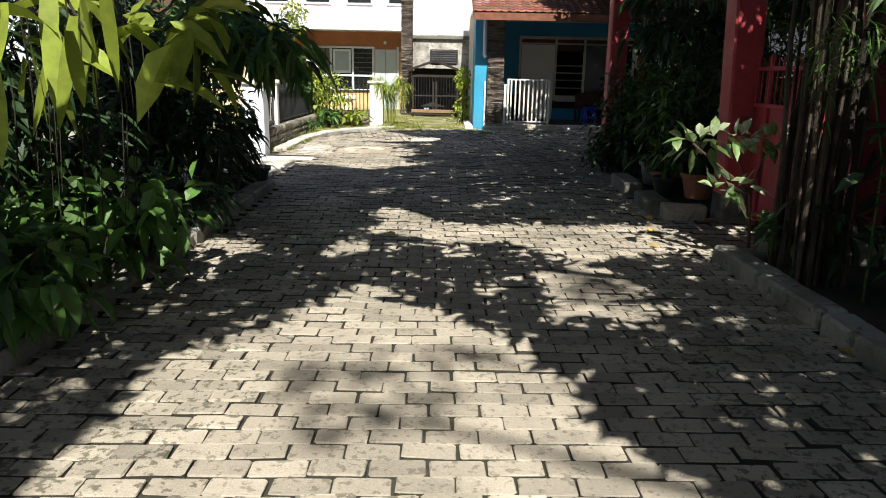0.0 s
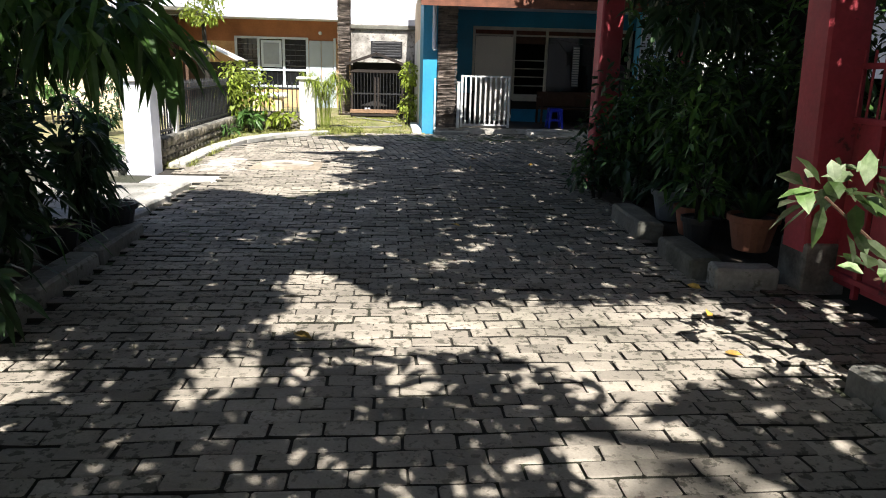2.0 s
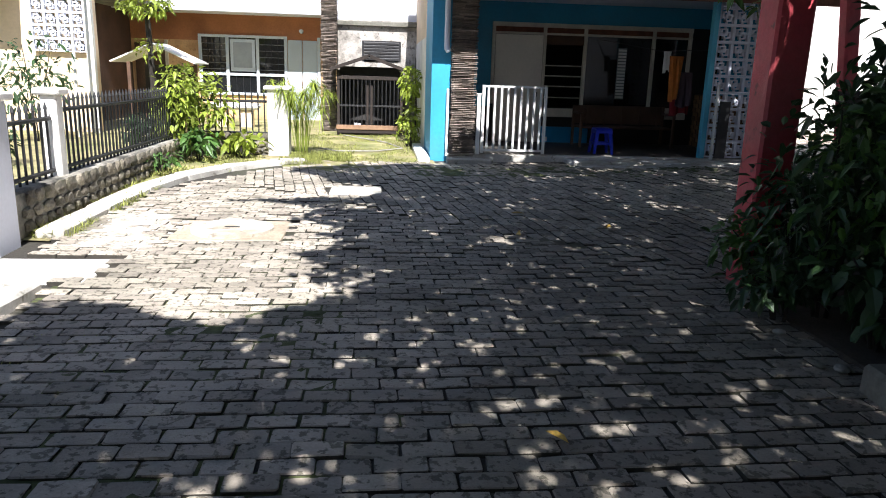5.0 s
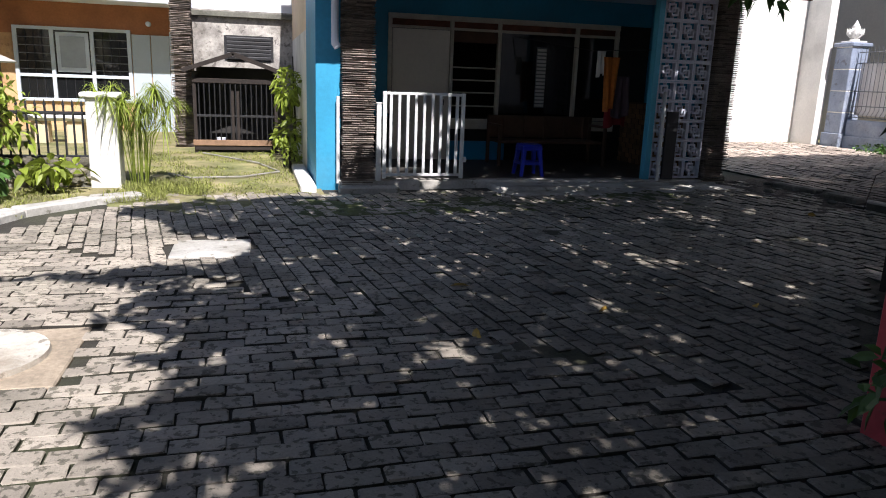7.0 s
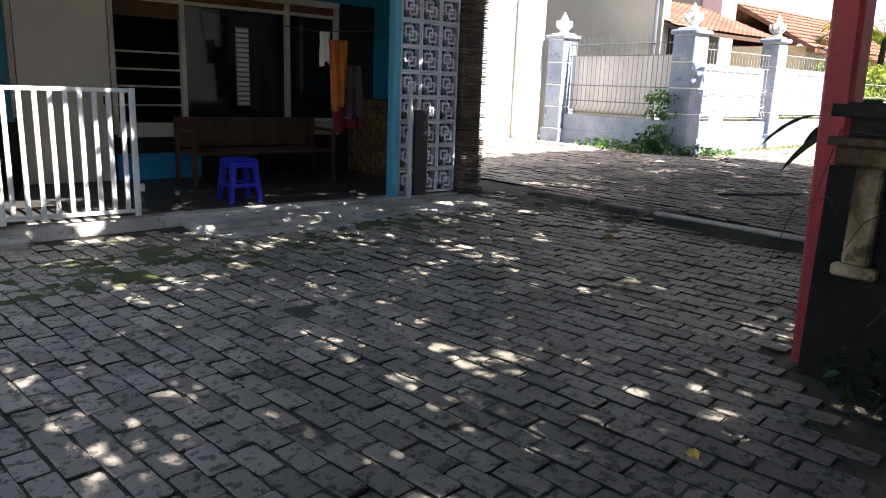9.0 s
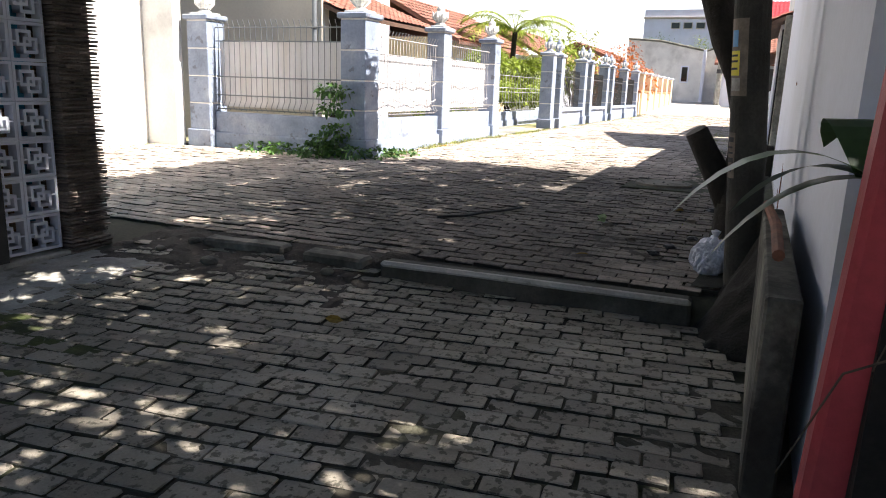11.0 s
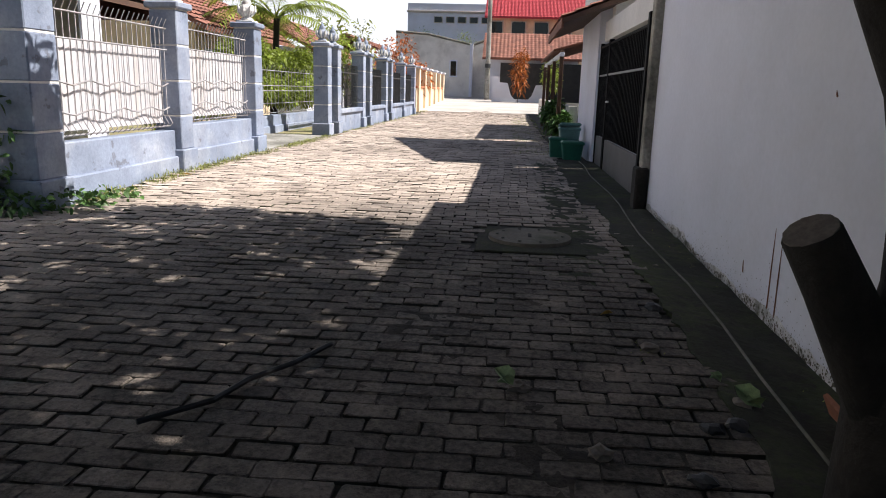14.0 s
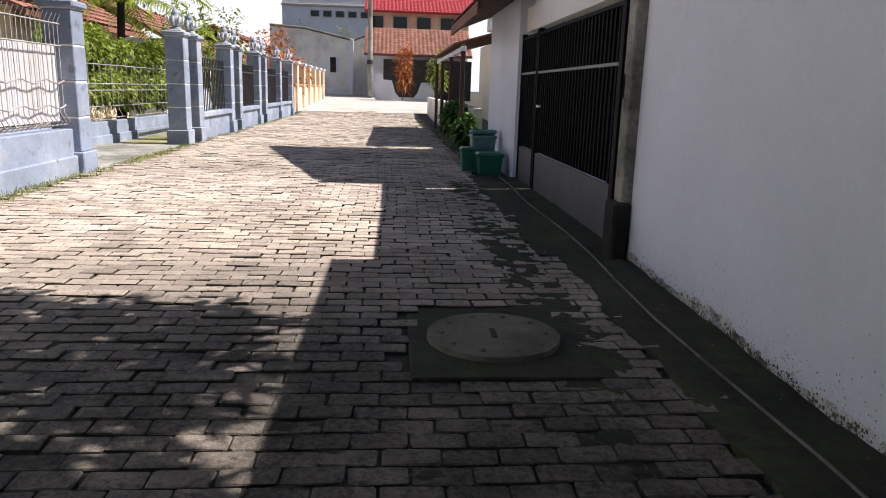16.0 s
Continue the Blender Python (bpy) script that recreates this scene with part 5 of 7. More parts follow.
for a, c in ((14.42, 18.05), (18.1, 19.2)):
    leaf = part("leaf", box(a, 13.40, zg + 0.5, c, 13.43, 2.55), M_BLACK, bg)
    part("kick_plate", box(a, 13.41, zg, c, 13.45, zg + 0.48, 0.004), M_KICK, leaf)
    n = int((c - a) / 0.12)
    for k in range(n):
        x = a + (k + 0.5) * (c - a) / n
        part("rib", box(x - 0.012, 13.43, zg + 0.5, x + 0.012, 13.45, 2.53), M_BLACK, leaf)
    for z in (2.02, 2.5):
        part("cross_rail", box(a, 13.43, z, c, 13.465, z + 0.03, 0.003), M_GREYPANEL if z < 2.2 else M_BLACK, leaf)
    for x in (a, c - 0.05):
        part("stile", box(x, 13.40, zg, x + 0.05, 13.47, 2.58, 0.004), M_BLACK, leaf)
part("handle", box(17.7, 13.47, 1.6, 17.85, 13.5, 1.63, 0.004), M_METALW, bg)
part("lock_box", box(14.36, 13.44, 1.75, 14.44, 13.52, 1.95, 0.006), M_IRON, bg)
wall("post_gate", 14.24, 13.3, 0.3, 14.42, 13.52, 2.8, M_DIRTYWALL, "grimy stained plaster gate post", "post", 0.012)
wall("post_gate_dark", 14.42, 13.38, 0.4, 14.52, 13.54, 2.62, M_BLACK, "black steel gate post", "post", 0.006)
wall("post_gate_foot", 14.20, 13.44, 0.3, 14.46, 13.58, 0.95, M_GRIME, "black grimy foot of the gate post", "post", 0.02)
dp = thing("gutter_pipe", (11.0, 13.72, 0.41), "thin pale conduit lying along the mossy gutter", "pipe")
part("conduit", tube([(7.9 + k * 0.8, 13.74 + 0.03 * math.sin(k * 1.3), gz(7.9 + k * 0.8, 14) + 0.052) for k in range(15)], [0.008] * 15, 6), M_CONC_DARK, dp)
rp = thing("rusty_pipe", (7.0, 13.66, 0.96), "rusty steel tube lying on the plinth", "pipe")
part("tube", tube([(5.6, 13.58, 1.02), (6.5, 13.57, 1.0), (7.42, 13.60, 0.98)], [0.024, 0.027, 0.024], 10), M_RUST, rp)


def bin_(x, y, z, w, h, m, label, lid):
    b3 = thing("waste_bin", (x, y, z), label, "bin")
    bm = bmesh.new()
    lo = [bm.verts.new((x + a * w * 0.4, y + c * w * 0.4, z)) for a, c in ((-1, -1), (1, -1), (1, 1), (-1, 1))]
    hi = [bm.verts.new((x + a * w * 0.5, y + c * w * 0.5, z + h)) for a, c in ((-1, -1), (1, -1), (1, 1), (-1, 1))]
    for k in range(4):
        bm.faces.new((lo[k], lo[(k + 1) % 4], hi[(k + 1) % 4], hi[k]))
    bm.faces.new(lo)
    bm.faces.new(hi)
    bmesh.ops.bevel(bm, geom=bm.edges[:], offset=0.02, segments=1, affect="EDGES")
    part("tub", bm, m, b3)
    part("rim", box(x - w * 0.53, y - w * 0.53, z + h - 0.06, x + w * 0.53, y + w * 0.53, z + h - 0.01, 0.012), m, b3)
    if lid:
        part("lid", box(x - w * 0.54, y - w * 0.54, z + h, x + w * 0.54, y + w * 0.54, z + h + 0.07, 0.03, None, Matrix.Rotation(radians(6), 4, "Y")), m, b3)


bin_(20.6, 13.8, 0.5, 0.4, 0.58, M_TEAL_P, "pale teal plastic wheeled bin with a closed lid", True)
bin_(19.75, 13.8, 0.5, 0.4, 0.36, M_GREEN_P, "green plastic crate bin full of rubbish", False)
bin_(20.15, 14.05, 0.5, 0.32, 0.4, M_GREEN_P, "small green plastic bin without a lid", False)

# low wall, awning and posts past the white house
wall("wall_low_right", 24.6, 13.3, 0.3, 44.0, 13.5, 1.4, M_WHITE_OLD, "low weathered white garden wall")
aw = thing("awning", (29.0, 13.5, 2.6), "lean-to awning of brown sheet on timber posts", "awning")
bm = bmesh.new()
v = [bm.verts.new(q) for q in ((25.0, 13.95, 2.75), (33.0, 13.95, 2.75), (33.0, 11.0, 3.6), (25.0, 11.0, 3.6))]
v2 = [bm.verts.new(q.co + Vector((0, 0, 0.05))) for q in v]
bm.faces.new(v)
bm.faces.new(v2)
for k in range(4):
    bm.faces.new((v[k], v[(k + 1) % 4], v2[(k + 1) % 4], v2[k]))
part("sheet", bm, M_RUST, aw)
for x in (25.2, 28.2, 31.2, 33.8):
    part("post", box(x - 0.4, 13.7, 0.4, x - 0.3, 13.8, 2.76, 0.006), M_WOOD, aw)
part("beam", box(24.7, 13.7, 2.62, 33.0, 13.8, 2.72, 0.006), M_WHITE, aw)
wall("wall_behind_awning", 24.6, 10.8, 0.3, 44.0, 11.0, 3.8, M_BEIGE, "beige house wall behind the awning")

# pole with stickers
M_POLE = material("dark_weathered_pole", (0.045, 0.042, 0.036), 0.9, 0.35, 3, 40, 0.6, second=(0.02, 0.019, 0.016), amount=0.7)
pl = thing("utility_pole", (7.62, 13.72, 0.3), "round dark weathered concrete utility pole with torn stickers", "pole")
part("shaft", rod((7.62, 13.67, 0.2), (7.62, 14.25, 7.5), 0.118, 0.085, 24), M_POLE, pl)
def sticker(z0, z1, a0, a1, m, name, off=0.1195):
    bm = bmesh.new()
    n = 6
    va = []
    for k in range(n + 1):
        a = radians(a0 + (a1 - a0) * k / n)
        ring = []
        for z in (z0, z1):
            r = off - 0.03 * (z - 0.2) / 7.3
            cy = 13.67 + 0.58 * (z - 0.2) / 7.3
            ring.append(bm.verts.new((7.62 + r * math.cos(a), cy + r * math.sin(a), z)))
        va.append(ring)
    for a, c in zip(va, va[1:]):
        bm.faces.new((a[0], c[0], c[1], a[1]))
    return part(name, bm, m, pl)
sticker(1.63, 2.1, 98, 172, M_PAPER, "sticker")
sticker(1.755, 1.905, 103, 146, M_YELLOW, "sticker", 0.1215)
sticker(1.11, 1.40, 104, 141, M_PAPER, "sticker")
for z, hh, a1 in ((1.34, 0.03, 136), (1.30, 0.012, 132), (1.265, 0.012, 134), (1.21, 0.03, 136), (1.15, 0.03, 130)):
    sticker(z, z + hh, 109, a1, M_INK, "print_bar", 0.1215)
for z in (1.87, 1.835, 1.79):
    sticker(z, z + 0.013, 108, 140, M_INK, "print_bar", 0.1235)
sticker(1.93, 2.03, 110, 138, material("blue_sticker", (0.08, 0.25, 0.5), 0.6, 0.1, 5, 40, 0.0), "sticker", 0.1215)
sticker(1.66, 1.74, 112, 150, material("torn_pale_paper", (0.30, 0.29, 0.27), 0.8, 0.3, 12, 60, 0.1), "sticker", 0.1215)

# lane tree and its sack
def trunk_mesh(pts, radii, seed, n=14):
    bm = tube(pts, radii, n, None, 0.06, seed)
    return bm


tr = thing("tree", (8.37, 13.78, 0.36), "dark curved street tree with a sawn-off side limb", "tree")
part("trunk", trunk_mesh([(8.38, 13.78, 0.25), (8.37, 13.79, 0.45), (8.35, 13.79, 0.9), (8.35, 13.76, 1.2), (8.35, 13.78, 1.5), (8.35, 13.87, 1.78), (8.35, 13.99, 2.03), (8.35, 14.12, 2.4), (8.45, 14.2, 3.0), (9.0, 13.7, 4.4)], [0.2, 0.155, 0.145, 0.135, 0.12, 0.11, 0.108, 0.105, 0.1, 0.08], 3), M_BARK, tr, smooth=True)
part("cut_limb", trunk_mesh([(8.35, 13.8, 0.75), (8.34, 13.92, 1.0), (8.33, 14.04, 1.2), (8.32, 14.13, 1.36)], [0.11, 0.1, 0.09, 0.085], 4), M_BARK, tr, smooth=True)
part("cut_face", rod((8.319, 14.131, 1.362), (8.317, 14.136, 1.37), 0.078, n=12), material("sawn_wood", (0.12, 0.10, 0.085), 0.9, 0.3, 20, 60, 0.3), tr)
for k, (a, c) in enumerate((((8.47, 14.18, 3.05), (7.2, 12.5, 4.6)), ((8.95, 13.75, 4.25), (11.3, 11.8, 5.2)), ((8.7, 13.97, 3.6), (9.8, 14.6, 4.8)))):
    a, c = Vector(a), Vector(c)
    part("limb", tube([a, a.lerp(c, 0.5) + Vector((0, 0, 0.2)), c], [0.08, 0.055, 0.02], 8), M_BARK, tr)
LANE_TREE = tr
sk = thing("plastic_sack", (7.86, 13.93, 0.36), "crumpled pale plastic sack tied full beside the pole", "sack")
bm = bmesh.new()
bmesh.ops.create_icosphere(bm, subdivisions=5, radius=1.0)
knot_way = Vector((-0.35, -0.25, 0.9)).normalized()
side_way = knot_way.orthogonal().normalized()
third_way = knot_way.cross(side_way)
for v in bm.verts:
    q = v.co.copy()
    up = q.dot(knot_way)
    ang = math.atan2(q.dot(side_way), q.dot(third_way))
    fold = abs(noise.noise(Vector((math.cos(ang) * 3.2, math.sin(ang) * 3.2, up * 0.8)))) * 0.26 + 0.12 * abs(noise.noise(q * 5.0)) + 0.03 * noise.noise(q * 14)
    f = 0.86 + 0.1 * noise.noise(q * 1.6) + fold
    v.co = Vector((7.9 + q.x * 0.13 * f, 13.915 + q.y * 0.135 * f, 0.36 + 0.125 + q.z * 0.165 * f * (1 if q.z > 0 else 0.85)))
part("bag", bm, M_BAG, sk, smooth=False)
part("knot", lathe([(0.04, 0.62), (0.015, 0.66), (0.035, 0.70), (0.01, 0.71)], 7.85, 13.89, 8), M_BAG, sk)

# heap of black soil and leaf litter against the plinth
v, f = [], []
for i in range(41):
    for j in range(13):
        x, u = 6.5 + 1.05 * i / 40, j / 12
        y = 13.6 + 0.42 * u
        hh = 0.62 * max(0.0, 1 - u) ** 1.3 * min(1.0, (x - 6.5) / 0.5, (7.62 - x) / 0.12)
        v.append((x, y, 0.14 + hh * (1 + 0.3 * noise.noise(Vector((x * 4, y * 4, 1)))) + 0.05 * noise.noise(Vector((x * 9, y * 9, 2)))))
for i in range(40):
    for j in range(12):
        a = i * 13 + j
        f.append((a, a + 13, a + 14, a + 1))
tagged(part("soil_heap", (v, f), material("black_litter_soil", (0.013, 0.011, 0.009), 0.98, 0.5, 6.0, 50, 1.0, second=(0.03, 0.026, 0.02), amount=0.7)), "heap of black soil and litter against the grimy plinth", "soil", kind="structure")

# ---- red posts and gate ----
def red_post(x, y, w, h, label, lean=(0, 0), foot=True):
    r2 = thing("red_post", (x, y, gz(x, y)), label, "post")
    bm = box(x - w / 2, y - w / 2, gz(x, y) - 0.1, x + w / 2, y + w / 2, h, 0.02)
    for v in bm.verts:
        if v.co.z > 1:
            v.co.x += lean[0]
            v.co.y += lean[1]
    part("shaft", bm, M_RED, r2)
    if foot:
        part("base", box(x - w / 2 - 0.014, y - w / 2 - 0.014, gz(x, y) - 0.1, x + w / 2 + 0.014, y + w / 2 + 0.014, 0.42, 0.012), M_DIRTYWALL, r2)
    return r2


red_post(3.05, 7.4, 0.3, 3.4, "thick faded red gate post with a bare cement foot", (-0.13, 0.0))
red_post(2.67, 11.54, 0.27, 3.4, "faded red painted post hung with creepers", (0.0, 0.0), False)
red_post(4.65, 13.44, 0.145, 3.2, "slim faded red post at the wall corner", (-0.42, -0.08), False)
red_post(3.3, 5.6, 0.3, 3.4, "faded red gate post half hidden by leaves")
rg = thing("red_gate", (3.1, 6.7, 0.1), "red steel sheet gate with upright rails, closed", "gate")
for k in range(3):
    y = 5.95 + k * 0.52
    part("panel", box(3.12, y, 0.15, 3.15, y + 0.48, 1.25, 0.004), M_RED, rg)
    part("stile", box(3.09, y - 0.03, 0.1, 3.13, y + 0.01, 1.75, 0.004), M_RED, rg)
for z in (0.2, 1.25, 1.6):
    part("rail", box(3.085, 5.92, z, 3.125, 7.44, z + 0.04, 0.004), M_RED, rg)
for k in range(14):
    y = 5.98 + k * 0.106
    part("bar", rod((3.1, y, 1.27), (3.1, y, 1.72), 0.009, n=5), M_RED, rg)

# ---- plants ----
def blades(base, way, length, width, droop, seed=0, segs=5):
    """Arching strap leaves."""
    rng = np.random.default_rng(seed)
    base, way = np.asarray(base, float), np.asarray(way, float)
    n = len(base)
    way = way / np.linalg.norm(way, axis=1)[:, None]
    length = np.broadcast_to(length, n) * rng.uniform(0.7, 1.2, n)
    side = np.cross(way, (0.01, 0.02, 1.0))
    side /= np.linalg.norm(side, axis=1)[:, None] + 1e-9
    vs = []
    for k in range(segs + 1):
        u = k / segs
        p = base + way * (length * u)[:, None]
        p[:, 2] -= droop * length * u ** 2.2
        w = width * (math.sin(math.pi * min(1, 0.15 + 0.85 * u)) ** 0.7) if k < segs else 0.002
        vs += [p + side * w / 2, p - side * w / 2]
    v = np.stack(vs, 1).reshape(-1, 3)
    m = 2 * (segs + 1)
    f = []
    for k in range(segs):
        f += [(2 * k, 2 * k + 1, 2 * k + 3), (2 * k, 2 * k + 3, 2 * k + 2)]
    f = (np.array(f)[None] + m * np.arange(n)[:, None, None]).reshape(-1, 3)
    return v, f


def shrub(x, y, h, r, n, ll, lw, m, label, seed, z=None, low=0.25, name="shrub", droop=0.35, stems=5):
    z = gz(x, y) + 0.05 if z is None else z
    s3 = thing(name, (x, y, z), label, "plant")
    rnd = random.Random(seed)
    sets = []
    for k in range(stems):
        a = rnd.uniform(0, 6.28)
        rr = r * rnd.uniform(0.2, 0.85)
        tip = Vector((x + rr * math.cos(a), y + rr * math.sin(a), z + h * rnd.uniform(0.55, 1.0)))
        part("stem", tube([(x + 0.05 * math.cos(a), y + 0.05 * math.sin(a), z - 0.05), Vector((x, y, z)).lerp(tip, 0.5) + Vector((0, 0, 0.08)), tip], [0.014, 0.011, 0.005], 5), M_BARK, s3)
        sets.append(clump(tip - Vector((0, 0, h * 0.12)), (r * 0.55, r * 0.55, h * 0.3), n // stems, ll, lw, seed * 31 + k, 1.0, droop=droop))
    sets.append(clump((x, y, z + h * (0.5 + low) / 1.3), (r, r, h * 0.5), n // 3, ll, lw, seed * 17 + 5, 0.9, droop=droop))
    v, f = merge(*sets)
    keep = v[:, 2] < z + 0.02
    v[keep, 2] = z + 0.02
    part("foliage", (v, f), m, s3)
    return s3


def strap_plant(x, y, z, n, length, width, m, label, seed, droop=0.7, up=0.9, name="strap_plant", spread=0.05):
    s3 = thing(name, (x, y, z), label, "plant")
    rng = np.random.default_rng(seed)
    a = rng.uniform(0, 6.283, n)
    w = np.stack([np.cos(a), np.sin(a), rng.uniform(up * 0.6, up * 1.8, n)], 1)
    b2 = np.stack([x + spread * np.cos(a), y + spread * np.sin(a), np.full(n, z)], 1)
    part("leaves", blades(b2, w, length, width, droop, seed), m, s3)
    return s3


def pot(x, y, z, r, h, m, label):
    p2 = thing("plant_pot", (x, y, z), label, "pot")
    part("body", lathe([(r * 0.68, z), (r * 0.72, z + 0.01), (r * 0.95, z + h * 0.8), (r * 0.98, z + h * 0.82)], x, y, 18), m, p2)
    part("rim", lathe([(r * 0.98, z + h * 0.82), (r * 1.06, z + h * 0.83), (r * 1.08, z + h), (r * 0.95, z + h), (r * 0.93, z + h * 0.93)], x, y, 18), m, p2)
    part("soil", lathe([(r * 0.92, z + h * 0.86), (r * 0.9, z + h * 0.93), (0.01, z + h * 0.94)], x, y, 14), M_SOIL, p2)


M_VARIEG = material("variegated_leaf", (0.10, 0.17, 0.05), 0.4, 0.3, 4, 25, 0.1, second=(0.55, 0.6, 0.42), amount=0.8, random_by=0.3, island=True, through_light=0.25, spots=0.54)
M_CROTON = material("orange_leaf", (0.42, 0.13, 0.02), 0.5, 0.3, 3, 20, 0.1, random_by=0.4, island=True, through_light=0.2)
# left bed
shrub(-2.3, 4.45, 0.78, 0.6, 170, 0.2, 0.11, M_LEAF, "broad-leaved green shrub spilling over the kerb", 11)
shrub(-2.45, 3.2, 0.9, 0.6, 150, 0.17, 0.075, M_LEAF_DARK, "dark broad-leaved shrub in the shaded bed", 12)
shrub(-2.9, 5.6, 1.2, 0.6, 260, 0.15, 0.05, M_LEAF_DARK, "dark leafy shrub in the shaded bed", 13)
shrub(-3.2, 4.2, 2.2, 0.8, 500, 0.2, 0.06, M_LEAF_DARK, "tall dark leafy shrub by the garden wall", 14)
shrub(-3.2, 2.2, 2.2, 0.8, 400, 0.2, 0.06, M_LEAF_DARK, "tall dark leafy shrub by the garden wall", 15)
shrub(-3.25, 7.6, 2.1, 0.65, 620, 0.25, 0.08, M_LEAF_DARK, "tall shrub with long drooping dark leaves", 16, droop=0.65)
shrub(-3.5, 8.3, 2.3, 0.6, 560, 0.25, 0.08, M_LEAF_DARK, "tall shrub with long drooping dark leaves", 17, droop=0.65)
shrub(-3.4, 6.4, 2.6, 0.9, 620, 0.2, 0.05, M_LEAF_DARK, "tall dark shrub filling the bed", 18)
shrub(-3.5, 8.2, 2.6, 0.8, 500, 0.2, 0.05, M_LEAF_DARK, "tall dark shrub filling the bed", 19)
shrub(-3.3, 8.5, 1.9, 0.5, 760, 0.23, 0.085, M_LEAF_DARK, "dense shrub with long drooping dark leaves", 33, droop=0.65)
shrub(-2.55, 7.0, 1.5, 0.5, 500, 0.18, 0.06, M_LEAF_DARK, "dense dark shrub at the kerb", 34)
shrub(-2.8, 5.0, 1.7, 0.55, 520, 0.18, 0.06, M_LEAF_DARK, "dense dark shrub behind the broad-leaved one", 35)
bough = thing("leafy_bough_shrub", (-2.75, 7.9, 0.1), "tall shrub with broad drooping green leaves over the kerb", "plant")
part("stem", tube([(-2.75, 7.9, 0.0), (-2.6, 7.9, 1.4), (-2.1, 7.9, 2.05), (-1.55, 7.9, 1.7)], [0.03, 0.024, 0.016, 0.006], 6), M_BARK, bough)
part("foliage", merge(clump((-2.45, 7.9, 2.05), (0.5, 0.35, 0.3), 120, 0.3, 0.13, 401, droop=0.7), clump((-2.0, 7.85, 1.85), (0.35, 0.3, 0.25), 80, 0.3, 0.13, 402, droop=0.7), clump((-1.62, 7.88, 1.65), (0.2, 0.2, 0.16), 30, 0.3, 0.12, 403, droop=0.8)), M_LEAF, bough)
shrub(-2.3, 3.6, 0.6, 0.42, 170, 0.17, 0.11, M_LEAF, "broad-leaved green plant hanging over the kerb", 36, droop=0.6)
shrub(-2.35, 5.3, 0.5, 0.4, 170, 0.15, 0.08, M_LEAF_DARK, "dark low plant hanging over the kerb", 37, droop=0.6)
shrub(-2.35, 6.2, 0.55, 0.38, 170, 0.16, 0.06, M_LEAF_DARK, "dark low plant hanging over the kerb", 38, droop=0.6)
shrub(-2.5, 8.55, 1.15, 0.3, 260, 0.18, 0.06, M_LEAF_DARK, "dark drooping shrub at the end of the kerb", 39, droop=0.7)
strap_plant(-2.5, 7.2, 0.2, 40, 0.45, 0.028, M_LEAF_DARK, "tuft of dark strap leaves by the kerb", 20)
strap_plant(-2.55, 8.0, 0.25, 50, 0.5, 0.025, M_LEAF, "tuft of narrow strap leaves by the kerb", 21)
strap_plant(-2.35, 3.6, 0.1, 14, 0.7, 0.06, M_LEAF_DARK, "tuft of broad upright strap leaves", 22, 0.4, 1.6)
pot(-2.5, 8.05, 0.08, 0.17, 0.26, M_IRON, "black plastic plant pot on the kerb")
pot(-2.42, 8.95, 0.05, 0.2, 0.28, M_IRON, "black plastic plant pot at the end of the bed")
strap_plant(-2.42, 8.95, 0.3, 26, 0.4, 0.03, M_LEAF_DARK, "strap-leaved plant in the black pot", 24)
wall("step_left", -3.6, 6.0, 0.0, -2.4, 6.9, 0.2, M_CONC, "worn concrete step behind the kerb", "step", 0.015)

# hanging bough with big pale leaves
hb = thing("leafy_bough", (-1.9, 4.1, 1.9), "hanging bough with large lime green leaves in the sun", "branch")
rng = np.random.default_rng(41)
part("branch", tube([(-3.2, 3.9, 2.9), (-2.4, 4.0, 2.3), (-1.7, 4.05, 1.95), (-1.25, 4.1, 1.85)], [0.03, 0.022, 0.015, 0.006], 6), M_BARK, hb)
part("branch", tube([(-2.4, 4.0, 2.3), (-2.0, 3.8, 1.95), (-1.85, 3.75, 1.7)], [0.018, 0.012, 0.005], 6), M_BARK, hb)
bs = np.stack([rng.uniform(-2.4, -1.25, 34), rng.uniform(3.7, 4.3, 34), rng.uniform(1.4, 1.95, 34)], 1)
wy = np.stack([rng.uniform(-0.9, 1.3, 34), rng.uniform(-0.7, 0.5, 34), rng.uniform(-0.7, 0.5, 34)], 1)
part("leaves", leaves(bs, wy, 0.34, 0.17, 42, 0.3, 0.3), M_LEAF_LIME, hb)
bs = np.stack([rng.uniform(-2.4, -1.5, 16), rng.uniform(3.3, 4.0, 16), rng.uniform(1.5, 2.0, 16)], 1)
wy = np.stack([rng.uniform(-0.2, 0.3, 16), rng.uniform(-0.3, 0.1, 16), np.full(16, -1.0)], 1)
part("hanging_leaves", blades(bs, wy, 0.5, 0.10, 0.0, 43), M_LEAF_LIME, hb)
for k in range(16):
    x, y = rng.uniform(-2.6, -1.7), rng.uniform(3.6, 4.6)
    part("aerial_root", tube([(x, y, 2.0), (x + 0.03, y, 1.3), (x - 0.02, y + 0.02, rng.uniform(0.5, 0.9))], [0.005, 0.004, 0.003], 4), M_BARK, hb)
